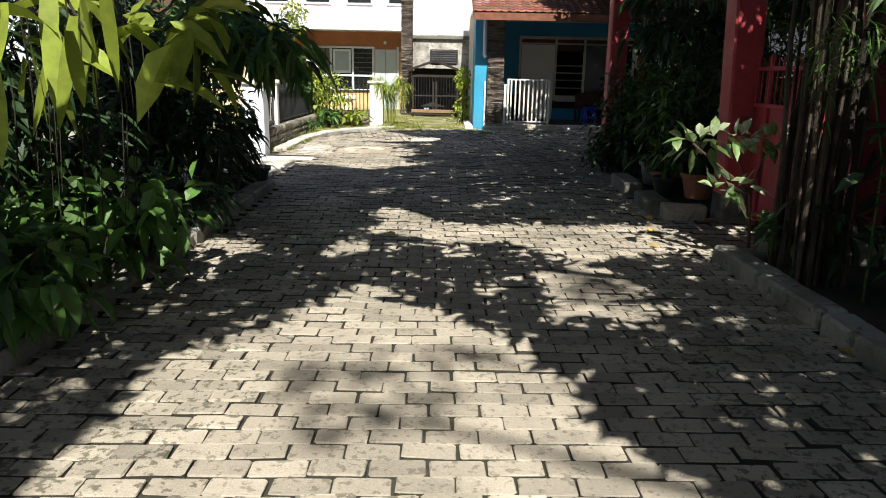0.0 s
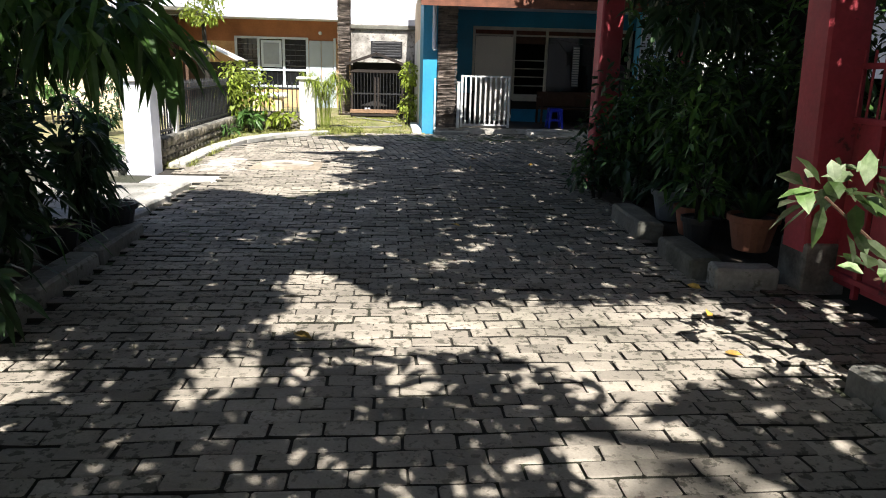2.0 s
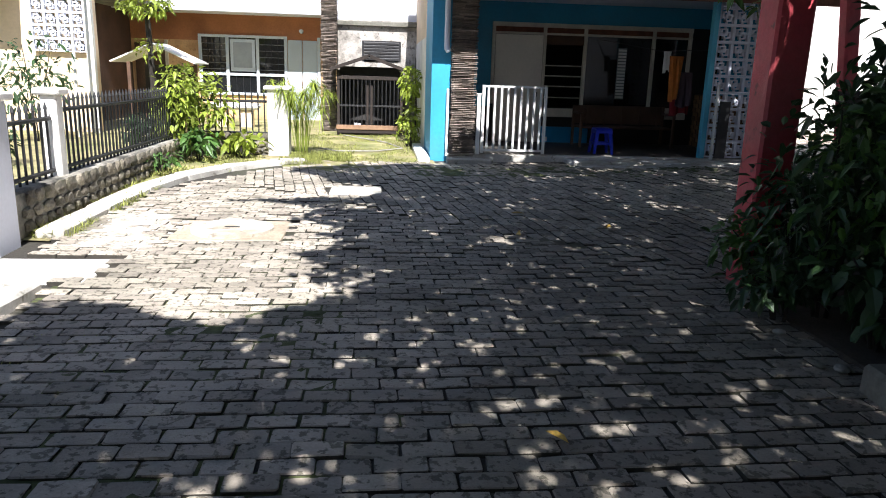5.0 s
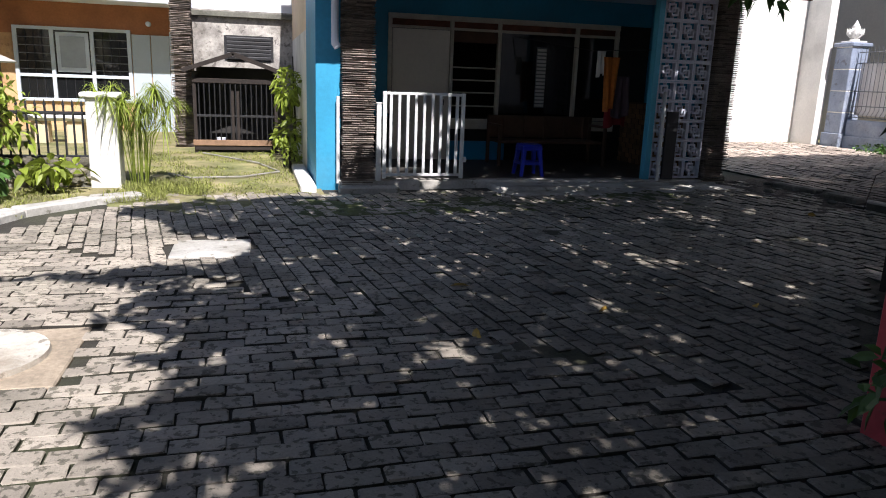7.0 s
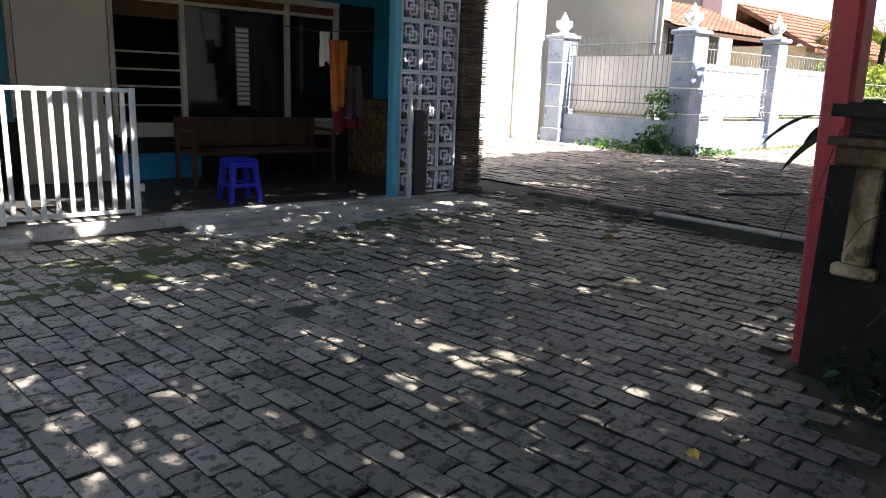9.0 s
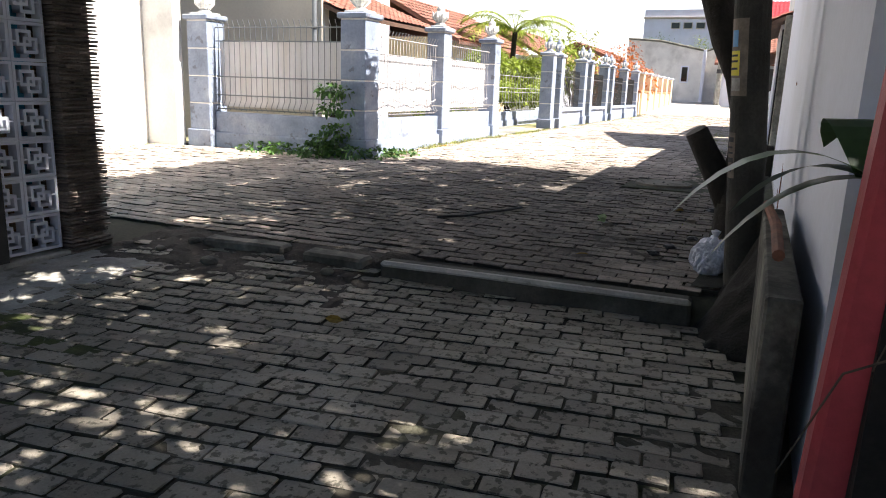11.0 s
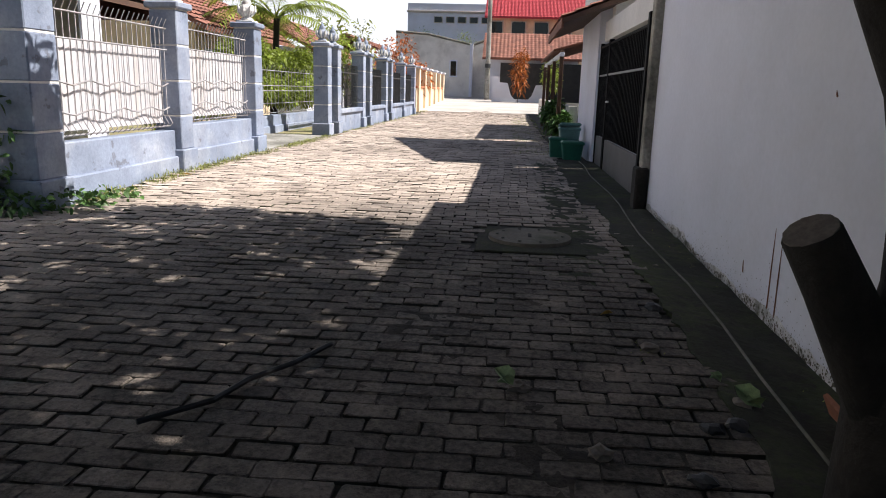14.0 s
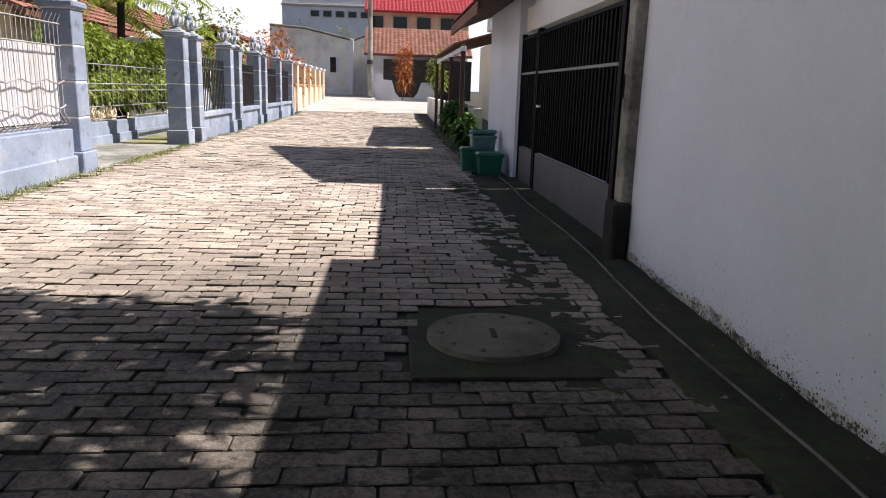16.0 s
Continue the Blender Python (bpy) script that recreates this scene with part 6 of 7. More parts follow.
# bough over the left path end
hb = thing("leafy_bough", (-2.2, 7.4, 1.9), "hanging bough of long dark leaves over the kerb", "branch")
part("branch", tube([(-3.3, 7.6, 2.7), (-2.6, 7.4, 2.3), (-1.45, 7.15, 1.85)], [0.03, 0.02, 0.006], 6), M_BARK, hb)
part("leaves", merge(clump((-1.75, 7.2, 1.8), (0.45, 0.4, 0.3), 75, 0.28, 0.07, 48, droop=0.6), clump((-2.3, 7.3, 2.05), (0.5, 0.5, 0.35), 90, 0.28, 0.07, 44, droop=0.8), clump((-2.6, 7.8, 1.8), (0.4, 0.5, 0.5), 80, 0.28, 0.07, 45, droop=0.8)), M_LEAF, hb)

hb = thing("leafy_bough", (4.9, 15.8, 2.6), "small hanging spray of green leaves from the shade tree", "branch")
part("branch", tube([(4.4, 13.6, 4.9), (4.7, 15.0, 3.6), (4.95, 15.8, 2.75)], [0.03, 0.02, 0.006], 6), M_BARK, hb)
part("leaves", merge(clump((4.95, 15.8, 2.6), (0.35, 0.3, 0.2), 40, 0.2, 0.08, 53), clump((4.4, 15.7, 2.75), (0.4, 0.3, 0.2), 30, 0.2, 0.08, 54)), M_LEAF, hb)
# right bed
M_ROOT = material("brown_aerial_root", (0.075, 0.055, 0.04), 0.9, 0.4, 6, 50, 0.6, second=(0.03, 0.022, 0.016), amount=0.7)
fg = thing("fig_trunk", (2.85, 5.0, 0.1), "bundle of brown aerial roots and stems of a fig tree", "tree")
rnd = random.Random(8)
for k in range(46):
    x, y = 2.66 + rnd.uniform(-0.17, 0.2), 5.05 + rnd.uniform(-0.25, 0.25)
    part("stem", tube([(x, y, 0.02), (x + rnd.uniform(-0.04, 0.04), y, 0.9), (x + rnd.uniform(-0.06, 0.05), y + rnd.uniform(-0.05, 0.05), 1.8), (x + rnd.uniform(-0.2, 0.05), y, 3.6)], [rnd.uniform(0.007, 0.024)] * 4, 6, None, 0.2, k), M_ROOT if k % 4 else M_BARK, fg)
part("foliage", merge(clump((2.75, 5.0, 0.5), (0.35, 0.35, 0.4), 70, 0.2, 0.09, 46), clump((2.9, 4.9, 2.4), (0.5, 0.5, 0.4), 110, 0.18, 0.06, 47)), M_LEAF_DARK, fg)
tf = thing("bamboo_tuft", (2.6, 4.4, 1.0), "tuft of thin feathery bamboo leaves", "plant")
part("stem", tube([(2.8, 4.5, 0.05), (2.75, 4.45, 1.0), (2.5, 4.4, 1.8)], [0.012, 0.01, 0.006], 5), M_LEAF, tf)
rng = np.random.default_rng(50)
cs = np.array([(2.35, 4.3, 1.8), (2.5, 4.4, 1.6), (2.6, 4.3, 1.9), (2.3, 4.4, 1.5), (2.7, 4.4, 1.6), (2.2, 4.35, 1.7)])
bs = cs[rng.integers(0, 6, 260)] + rng.normal(0, 0.08, (260, 3))
part("leaves", blades(bs, rng.normal(0, 1, (260, 3)) + (0, 0, 0.3), 0.13, 0.012, 0.5, 51, 3), M_LEAF, tf)
vp = thing("variegated_shrub", (2.55, 5.85, 0.1), "low shrub with pale variegated leaves on arching stems", "plant")
for a in ((2.0, 5.75, 1.0), (2.35, 5.9, 1.05), (2.65, 5.85, 1.0), (2.2, 5.6, 0.65)):
    part("stem", tube([(2.6, 5.85, 0.05), (2.55, 5.85, 0.6), a], [0.016, 0.012, 0.007], 6), M_WOOD, vp)
part("leaves", merge(*[clump(c, (0.22, 0.2, 0.1), 22, 0.17, 0.085, 60 + i, droop=0.2) for i, c in enumerate(((2.0, 5.75, 1.02), (2.35, 5.9, 1.05), (2.65, 5.85, 1.02), (2.25, 5.6, 0.68)))]), M_VARIEG, vp)
shrub(2.95, 3.9, 1.6, 0.55, 220, 0.2, 0.08, M_LEAF_DARK, "dark broad-leaved shrub by the kerb", 23)
shrub(2.9, 3.0, 1.8, 0.6, 260, 0.22, 0.09, M_LEAF_DARK, "dark broad-leaved shrub by the kerb", 25)
shrub(3.3, 4.4, 2.4, 0.7, 420, 0.2, 0.07, M_LEAF_DARK, "tall dark shrub before the garden wall", 26)
shrub(2.6, 5.2, 0.45, 0.3, 70, 0.14, 0.05, M_LEAF, "small green plant at the kerb corner", 27)
pot(2.87, 7.95, 0.2, 0.19, 0.28, M_TERRA, "terracotta plant pot on the kerb beside the red post")
strap_plant(2.87, 7.95, 0.44, 44, 0.62, 0.045, M_LEAF_DARK, "leafy cane plant in the terracotta pot", 29, 0.5, 1.7)
pot(2.75, 8.75, 0.14, 0.18, 0.26, M_TERRA, "weathered red plant pot behind the kerb")
strap_plant(2.75, 8.75, 0.38, 30, 0.4, 0.05, M_LEAF, "fern-like plant in the red pot", 30)
pot(2.62, 8.35, 0.14, 0.15, 0.24, M_IRON, "black plastic plant pot behind the kerb")
shrub(2.62, 8.35, 0.5, 0.22, 50, 0.14, 0.06, M_LEAF, "small leafy plant in the black pot", 31, 0.36)
pot(2.8, 9.4, 0.14, 0.2, 0.3, M_GREYPANEL, "grey plant pot behind the kerb")
strap_plant(2.8, 9.4, 0.42, 36, 0.5, 0.04, M_LEAF_DARK, "strap-leaved plant in the grey pot", 32)
for k, (x, y, hh, r, n, lab) in enumerate(((2.9, 9.0, 1.5, 0.5, 300, "dark leafy shrub among the pots"), (3.3, 8.4, 1.7, 0.7, 420, "tall dark shrub behind the pots"), (3.6, 10.7, 2.2, 0.7, 700, "tall dark shrub before the garden wall"), (4.0, 8.6, 2.5, 0.8, 700, "tall dark shrub before the garden wall"), (3.3, 9.4, 1.6, 0.6, 700, "dense dark shrub behind the pots"), (4.05, 11.7, 1.4, 0.35, 400, "tall dark shrub before the garden wall"), (3.1, 10.1, 1.7, 0.7, 800, "dense dark shrub of small leaves"), (2.75, 10.8, 1.4, 0.6, 520, "dense dark creeper mound by the road"), (3.3, 11.2, 1.5, 0.6, 420, "tall dark shrub beside the red post"), (3.7, 9.6, 2.4, 0.7, 420, "tall dark shrub before the garden wall"), (2.75, 11.1, 0.8, 0.35, 260, "low creeper at the foot of the red post"))):
    shrub(x, y, hh, r, n, 0.11 if "small" in lab or "creeper" in lab else 0.17, 0.05, M_LEAF_DARK if k % 3 else M_LEAF, lab, 70 + k)
shrub(2.45, 10.75, 0.42, 0.32, 190, 0.09, 0.055, M_LEAF_DARK, "low creeper spreading over the pavers", 95)
shrub(2.6, 11.25, 0.55, 0.32, 200, 0.1, 0.06, M_LEAF, "low creeper hiding the foot of the red post", 96)
shrub(2.75, 10.2, 0.55, 0.35, 170, 0.13, 0.09, M_LEAF_DARK, "low broad-leaved plant in front of the shrubs", 97)
ag = thing("serrated_leaf_plant", (4.75, 13.4, 0.4), "plant with long dark serrated leaves reaching over the wall", "plant")
part("leaves", blades([(4.78, 13.42, 1.42)] * 4, [(-0.1, 0.85, 0.5), (0.0, 0.9, 0.05), (0.25, 0.7, 0.3), (0.5, 0.2, 0.9)], 0.55, 0.15, 0.75, 80, 8), M_LEAF_DARK, ag)
part("stem", rod((4.8, 13.35, 0.1), (4.78, 13.42, 1.42), 0.02), M_BARK, ag)

# plants of the orange house
vn = thing("climbing_vine", (0.55, 21.5, 0.2), "sunlit green vine climbing the shop side wall", "plant")
part("stem", tube([(0.6, 21.4, 0.1), (0.62, 21.5, 0.9), (0.6, 21.6, 1.9)], [0.02, 0.015, 0.008], 6), M_BARK, vn)
part("foliage", merge(clump((0.5, 21.4, 0.7), (0.22, 0.4, 0.45), 160, 0.13, 0.07, 81), clump((0.5, 21.5, 1.4), (0.22, 0.45, 0.45), 190, 0.13, 0.07, 82)), M_LEAF_LIME, vn)
shrub(0.45, 20.5, 0.3, 0.25, 60, 0.08, 0.05, M_LEAF_LIME, "small lime plant at the edging", 83)
pp = thing("papyrus_plant", (-1.45, 18.9, 0.15), "tall papyrus clump with drooping green heads beside the pier", "plant")
rng = np.random.default_rng(90)
for k in range(24):
    a, r = rng.uniform(0, 6.28), rng.uniform(0.1, 0.5)
    tip = (-1.45 + r * math.cos(a), 18.9 + r * math.sin(a), rng.uniform(0.95, 1.4))
    part("stem", tube([(-1.45 + 0.08 * math.cos(a), 18.9 + 0.08 * math.sin(a), 0.1), (-1.45 + 0.4 * r * math.cos(a), 18.9 + 0.4 * r * math.sin(a), 0.8), tip], [0.008, 0.007, 0.004], 4), M_LEAF_LIME, pp)
    part("head", blades([tip] * 40, rng.normal(0, 1, (40, 3)) + (0, 0, 0.2), 0.26, 0.012, 0.8, 91 + k, 3), M_LEAF_LIME, pp)
shrub(-3.2, 18.3, 1.45, 0.55, 620, 0.14, 0.06, M_LEAF_LIME, "sunlit yellow-green shrub at the railing corner", 84)
shrub(-2.9, 17.9, 0.45, 0.35, 90, 0.17, 0.08, M_LEAF, "low broad-leaved plant in the flower strip", 85)
shrub(-2.35, 18.3, 0.35, 0.3, 60, 0.2, 0.1, M_LEAF_LIME, "low plant with large pale leaves in the flower strip", 86)
shrub(-3.1, 16.6, 0.25, 0.3, 70, 0.1, 0.04, M_LEAF, "low weeds along the stone wall", 87)
gt = thing("garden_tree", (-4.6, 21.3, 0.1), "slim garden tree with a trimmed lime crown", "tree")
part("trunk", tube([(-4.6, 21.3, 0.0), (-4.55, 21.3, 1.2), (-4.6, 21.35, 2.6)], [0.07, 0.06, 0.05], 8), M_BARK, gt)
part("crown", merge(clump((-4.6, 21.3, 2.75), (0.55, 0.55, 0.4), 420, 0.12, 0.06, 88), clump((-4.4, 21.2, 3.2), (0.4, 0.4, 0.35), 200, 0.12, 0.06, 89), clump((-4.55, 21.25, 1.9), (0.3, 0.3, 0.3), 70, 0.1, 0.05, 92)), M_LEAF_LIME, gt)
hut = thing("small_shelter", (-4.7, 22.6, 0.1), "small garden shelter with a pale sheet roof on dark posts", "shelter")
for sgn in (-1, 1):
    part("roof_sheet", box(-4.75 + sgn * 0.42 - 0.46, 22.0, 1.82, -4.75 + sgn * 0.42 + 0.46, 23.2, 1.85, 0, None, Matrix.Rotation(radians(sgn * 24), 4, "Y")), M_WHITE_OLD, hut)
for x in (-5.3, -4.2):
    for y in (22.1, 23.05):
        part("post", box(x, y, 0.05, x + 0.07, y + 0.07, 1.65, 0.004), M_WOOD, hut)
part("back_panel", box(-5.3, 23.05, 0.3, -4.15, 23.1, 1.6), M_DARK, hut)
bnc = thing("stone_bench", (-3.6, 24.2, 0.1), "cream stone garden seat with a rounded top", "bench")
part("top", box(-4.2, 24.0, 0.62, -3.0, 24.5, 0.78, 0.06), M_WHITE_OLD, bnc)
part("leg", box(-4.05, 24.1, 0.1, -3.75, 24.4, 0.62, 0.03), M_CREAM, bnc)
part("leg", box(-3.45, 24.1, 0.1, -3.15, 24.4, 0.62, 0.03), M_CREAM, bnc)
fp = thing("flag_pole", (-5.9, 21.0, 0.0), "thin white metal pole in the garden", "pole")
part("shaft", rod((-5.9, 21.0, 0.0), (-5.85, 21.0, 4.6), 0.03, n=8), M_METALW, fp)
part("base", rod((-5.9, 21.0, 0.0), (-5.9, 21.0, 0.12), 0.07, n=10), M_CONC, fp)
hose = thing("garden_hose", (-0.3, 20.3, 0.22), "pale garden hose lying in a loose curve on the grass", "hose")
part("hose", tube([(-0.9, 22.3, gz(0, 22) + 0.03), (0.0, 21.0, gz(0, 21) + 0.03), (0.3, 20.0, gz(0, 20) + 0.03), (-0.2, 19.5, gz(0, 19.5) + 0.03), (-0.9, 19.4, gz(0, 19.4) + 0.03), (-1.2, 19.8, gz(0, 19.8) + 0.03)], [0.014] * 6, 6), M_CONC, hose)
# house beyond the side road
wall("wall_west_house", -12.0, 22.0, 0.0, -5.9, 22.3, 4.2, M_CREAM, "cream house front beyond the garden")
block_screen(-7.0, 21.9, 1.8, 4, 8, 0.25, 0.25, "white pierced breeze-block panel in the cream house front")
wall("post_west", -5.98, 21.86, 0.0, -5.84, 22.0, 4.2, M_WHITE_OLD, "pale pillar at the corner of the cream house", "post", 0.01)
wall("eave_west", -12.0, 21.0, 3.9, -7.2, 22.0, 3.0, M_WOOD, "dark timber eave of the cream house", "eave")
for k, (x, y, hh, r) in enumerate(((-6.3, 20.2, 1.7, 0.7), (-7.3, 19.0, 1.0, 0.6), (-5.6, 17.0, 0.6, 0.4), (-8.2, 19.8, 1.3, 0.8), (-4.2, 19.3, 0.5, 0.4), (-9.3, 18.2, 1.2, 0.7), (-3.9, 12.4, 0.4, 0.3))):
    shrub(x, y, hh, r, 260, 0.15, 0.06, M_LEAF if k % 2 else M_LEAF_DARK, "leafy green garden shrub", 100 + k)
# lane plants
hg = thing("hedge", (21.8, 21.8, 0.5), "bright sunlit hedge behind the bars", "hedge")
part("foliage", merge(*[clump((x, 21.75, z), (0.85, 0.4, 0.65), 1000, 0.13, 0.075, 120 + i) for i, (x, z) in enumerate(((20.0, 1.3), (21.0, 1.6), (22.0, 1.4), (23.0, 1.7), (24.2, 1.6), (25.4, 1.7), (26.6, 1.6), (27.8, 1.5), (28.8, 1.7), (29.8, 1.5), (30.8, 1.7), (27.2, 2.3), (29.2, 2.4), (23.6, 2.4), (25.0, 2.5)))]), M_LEAF_LIME, hg)
part("stems", merge(*[clump((x, 21.9, 0.7), (0.5, 0.2, 0.3), 30, 0.25, 0.02, 140 + i) for i, x in enumerate((20.2, 21.6, 23.0, 24.4, 25.8))]), M_BARK, hg)
pm = thing("palm_tree", (28.3, 22.4, 0.5), "young palm with arching yellow-green fronds behind the fence", "tree")
part("trunk", tube([(28.3, 22.4, 0.3), (28.35, 22.3, 1.9), (28.3, 22.2, 3.7)], [0.14, 0.11, 0.09], 10), M_BARK, pm)
rng = np.random.default_rng(150)
for k in range(15):
    a = k * 2.4
    el = rng.uniform(0.2, 1.2)
    w = Vector((math.cos(a), math.sin(a), el)).normalized()
    pts = [Vector((28.3, 22.2, 3.7)) + w * (2.8 * u) - Vector((0, 0, 1.7 * u * u)) for u in (0, 0.25, 0.5, 0.75, 1.0)]
    fr = part("frond", tube(pts, [0.02, 0.016, 0.012, 0.008, 0.004], 5), M_LEAF_LIME, pm)
    side = w.cross(Vector((0, 0, 1))).normalized()
    bs, wy = [], []
    for j in range(26):
        u = 0.12 + 0.88 * j / 26
        p = Vector((28.3, 22.2, 3.7)) + w * (2.8 * u) - Vector((0, 0, 1.7 * u * u))
        for sg in (-1, 1):
            bs.append(p)
            wy.append(side * sg + w * 0.7 - Vector((0, 0, 0.25)))
    part("leaflet_fringe", blades(bs, wy, 0.55, 0.055, 0.5, 151 + k, 3), M_LEAF_LIME, fr)
for k, (x, y, hh, r, m, lab) in enumerate(((38.0, 21.2, 3.2, 1.0, M_CROTON, "orange-leaved ornamental shrub above the fence"), (42.5, 20.8, 3.3, 1.0, M_CROTON, "orange-leaved ornamental shrub above the fence"), (46.0, 20.4, 2.6, 0.9, M_CROTON, "orange-leaved ornamental shrub by the lane"), (31.8, 21.6, 3.6, 1.1, M_LEAF_LIME, "leafy yellow-green garden tree"), (34.6, 21.4, 3.8, 1.1, M_GRASS, "dry leafy garden shrub above the fence"), (24.6, 13.7, 0.6, 0.25, M_LEAF, "dark leafy plant by the white house"), (25.8, 13.75, 0.9, 0.35, M_LEAF, "green leafy plant by the low wall"), (57.4, 14.5, 3.6, 0.5, M_CROTON, "orange ornamental shrub at the end of the lane"), (57.4, 12.2, 3.0, 0.5, M_LEAF_LIME, "yellow-green shrub at the end of the lane"), (84.0, 20.0, 6.0, 2.2, M_LEAF_LIME, "leafy tree behind the white house"), (86.0, 24.0, 7.0, 2.6, M_LEAF, "leafy tree behind the white house"))):
    shrub(x, y, hh, r, 420, 0.2 if x < 50 else 0.35, 0.09, m, lab, 170 + k)
iv = thing("creeper", (12.6, 20.0, 0.4), "green creeper sprawling at the foot of the corner pillar", "plant")
part("foliage", merge(*[clump((x, y, gz(12, 20) + z), (0.4, 0.35, 0.16), 150, 0.09, 0.06, 190 + i) for i, (x, y, z) in enumerate(((12.55, 19.7, 0.12), (12.4, 20.3, 0.12), (12.5, 20.9, 0.1), (12.55, 21.5, 0.06), (12.7, 19.95, 0.45), (12.72, 20.0, 0.8), (12.95, 19.35, 0.08), (12.66, 20.15, 0.3), (12.7, 20.05, 1.1), (12.5, 20.1, 0.2), (13.5, 19.3, 0.05)))]), M_LEAF, iv)
part("stems", merge(clump((12.6, 20.2, 0.5), (0.2, 0.6, 0.2), 30, 0.3, 0.012, 199)), M_BARK, iv)

# grass and weeds
def patch(name, x0, x1, y0, y1, m, label, category, lift=0.004, ragged=0.25, step=0.2):
    """A thin layer that follows the ground, with a ragged edge."""
    nx, ny = max(2, int((x1 - x0) / step)), max(2, int((y1 - y0) / step))
    v, f = [], []
    for j in range(ny + 1):
        for i in range(nx + 1):
            x, y = x0 + (x1 - x0) * i / nx, y0 + (y1 - y0) * j / ny
            if i in (0, nx):
                x += ragged * noise.noise(Vector((y * 2.1, x0, 1.0)))
            if j in (0, ny):
                y += ragged * noise.noise(Vector((x * 2.1, y0, 2.0)))
            v.append((x, y, gz(x, y) + lift + (0.018 if step < 0.15 else 0.008) * noise.noise(Vector((x * 2.3, y * 2.3, 0)))))
    for j in range(ny):
        for i in range(nx):
            a = j * (nx + 1) + i
            f.append((a, a + 1, a + nx + 2, a + nx + 1))
    return tagged(part(name, (v, f), m, smooth=True), label, category, kind="structure")


M_LAWN = material("dry_lawn_soil", (0.30, 0.26, 0.13), 0.95, 0.35, 2.0, 30, 0.8, second=(0.13, 0.15, 0.045), amount=0.8, spots=0.5)
patch("ground_lawn", -1.75, 0.7, 18.0, 23.8, M_LAWN, "dry patchy grass over pale soil before the cage", "ground")
patch("ground_garden", -9.0, -1.1, 18.95, 27.3, M_LAWN, "patchy garden lawn before the orange house", "ground", ragged=0.0, step=0.5)
patch("ground_strip", -3.2, -2.95, 12.8, 16.5, M_LAWN, "weedy soil strip along the stone wall", "ground", ragged=0.05)
for k, (a, c, d, e) in enumerate(((-3.2, -2.7, 16.5, 17.1), (-3.2, -2.42, 17.1, 17.6), (-3.2, -2.05, 17.6, 18.7), (-2.05, -1.65, 18.05, 18.7))):
    patch("ground_strip_corner", a, c, d, e, M_LAWN, "weedy soil of the flower strip", "ground", 0.02, 0.0)
patch("ground_side", -14.0, -3.6, 15.4, 22.0, M_LAWN, "grassy ground beside the side road", "ground", ragged=0.0, step=0.5)


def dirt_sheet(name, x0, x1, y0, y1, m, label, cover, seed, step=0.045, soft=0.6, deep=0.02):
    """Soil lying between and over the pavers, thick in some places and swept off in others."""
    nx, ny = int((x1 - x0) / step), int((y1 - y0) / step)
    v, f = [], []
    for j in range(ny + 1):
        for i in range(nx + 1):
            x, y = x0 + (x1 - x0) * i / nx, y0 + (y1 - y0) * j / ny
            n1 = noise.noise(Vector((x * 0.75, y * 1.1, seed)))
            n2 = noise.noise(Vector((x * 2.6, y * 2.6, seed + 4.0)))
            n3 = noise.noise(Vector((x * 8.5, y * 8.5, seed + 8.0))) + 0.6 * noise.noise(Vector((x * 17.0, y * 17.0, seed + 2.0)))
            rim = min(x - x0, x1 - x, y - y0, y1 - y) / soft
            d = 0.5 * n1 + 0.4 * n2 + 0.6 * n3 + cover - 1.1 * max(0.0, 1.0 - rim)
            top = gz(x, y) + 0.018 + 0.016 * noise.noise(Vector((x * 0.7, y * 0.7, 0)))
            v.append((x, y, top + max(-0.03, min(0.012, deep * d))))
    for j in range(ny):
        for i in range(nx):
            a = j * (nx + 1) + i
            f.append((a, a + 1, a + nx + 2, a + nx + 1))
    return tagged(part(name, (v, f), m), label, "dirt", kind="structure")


# lane dirt, its colour kept extra dark to deepen the tree's shade
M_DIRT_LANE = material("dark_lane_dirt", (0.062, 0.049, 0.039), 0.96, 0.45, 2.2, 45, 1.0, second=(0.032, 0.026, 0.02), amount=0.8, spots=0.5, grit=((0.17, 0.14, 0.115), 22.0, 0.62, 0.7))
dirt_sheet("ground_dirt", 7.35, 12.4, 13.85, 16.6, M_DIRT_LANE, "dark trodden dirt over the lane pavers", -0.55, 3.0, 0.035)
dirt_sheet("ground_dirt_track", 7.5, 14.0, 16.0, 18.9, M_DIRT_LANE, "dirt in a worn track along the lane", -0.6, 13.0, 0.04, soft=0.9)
dirt_sheet("ground_dirt_mouth", 6.1, 7.6, 15.9, 18.4, M_DIRT_LANE, "dirt and rubble at the broken kerb", 0.15, 23.0, soft=0.35, deep=0.03)
dirt_sheet("ground_dirt_gutter", 11.0, 19.3, 13.9, 14.75, M_MOSSY, "mossy dirt washed along the gutter edge", 0.05, 33.0, soft=0.3)
M_MOSS = material("joint_moss", (0.07, 0.085, 0.025), 0.97, 0.4, 4, 40, 0.8, second=(0.045, 0.05, 0.03), amount=0.8)
dirt_sheet("ground_moss", -2.4, 0.2, 7.8, 11.6, M_MOSS, "green moss creeping over the paver joints", -0.55, 43.0)
dirt_sheet("ground_moss_porch", 0.0, 5.6, 16.3, 18.2, M_MOSS, "green moss over the pavers before the porch", -0.1, 53.0, soft=0.5)
M_DIRT_YARD = material("damp_yard_dirt", (0.10, 0.088, 0.066), 0.96, 0.4, 2.2, 45, 1.0, second=(0.06, 0.065, 0.03), amount=0.7, spots=0.5)
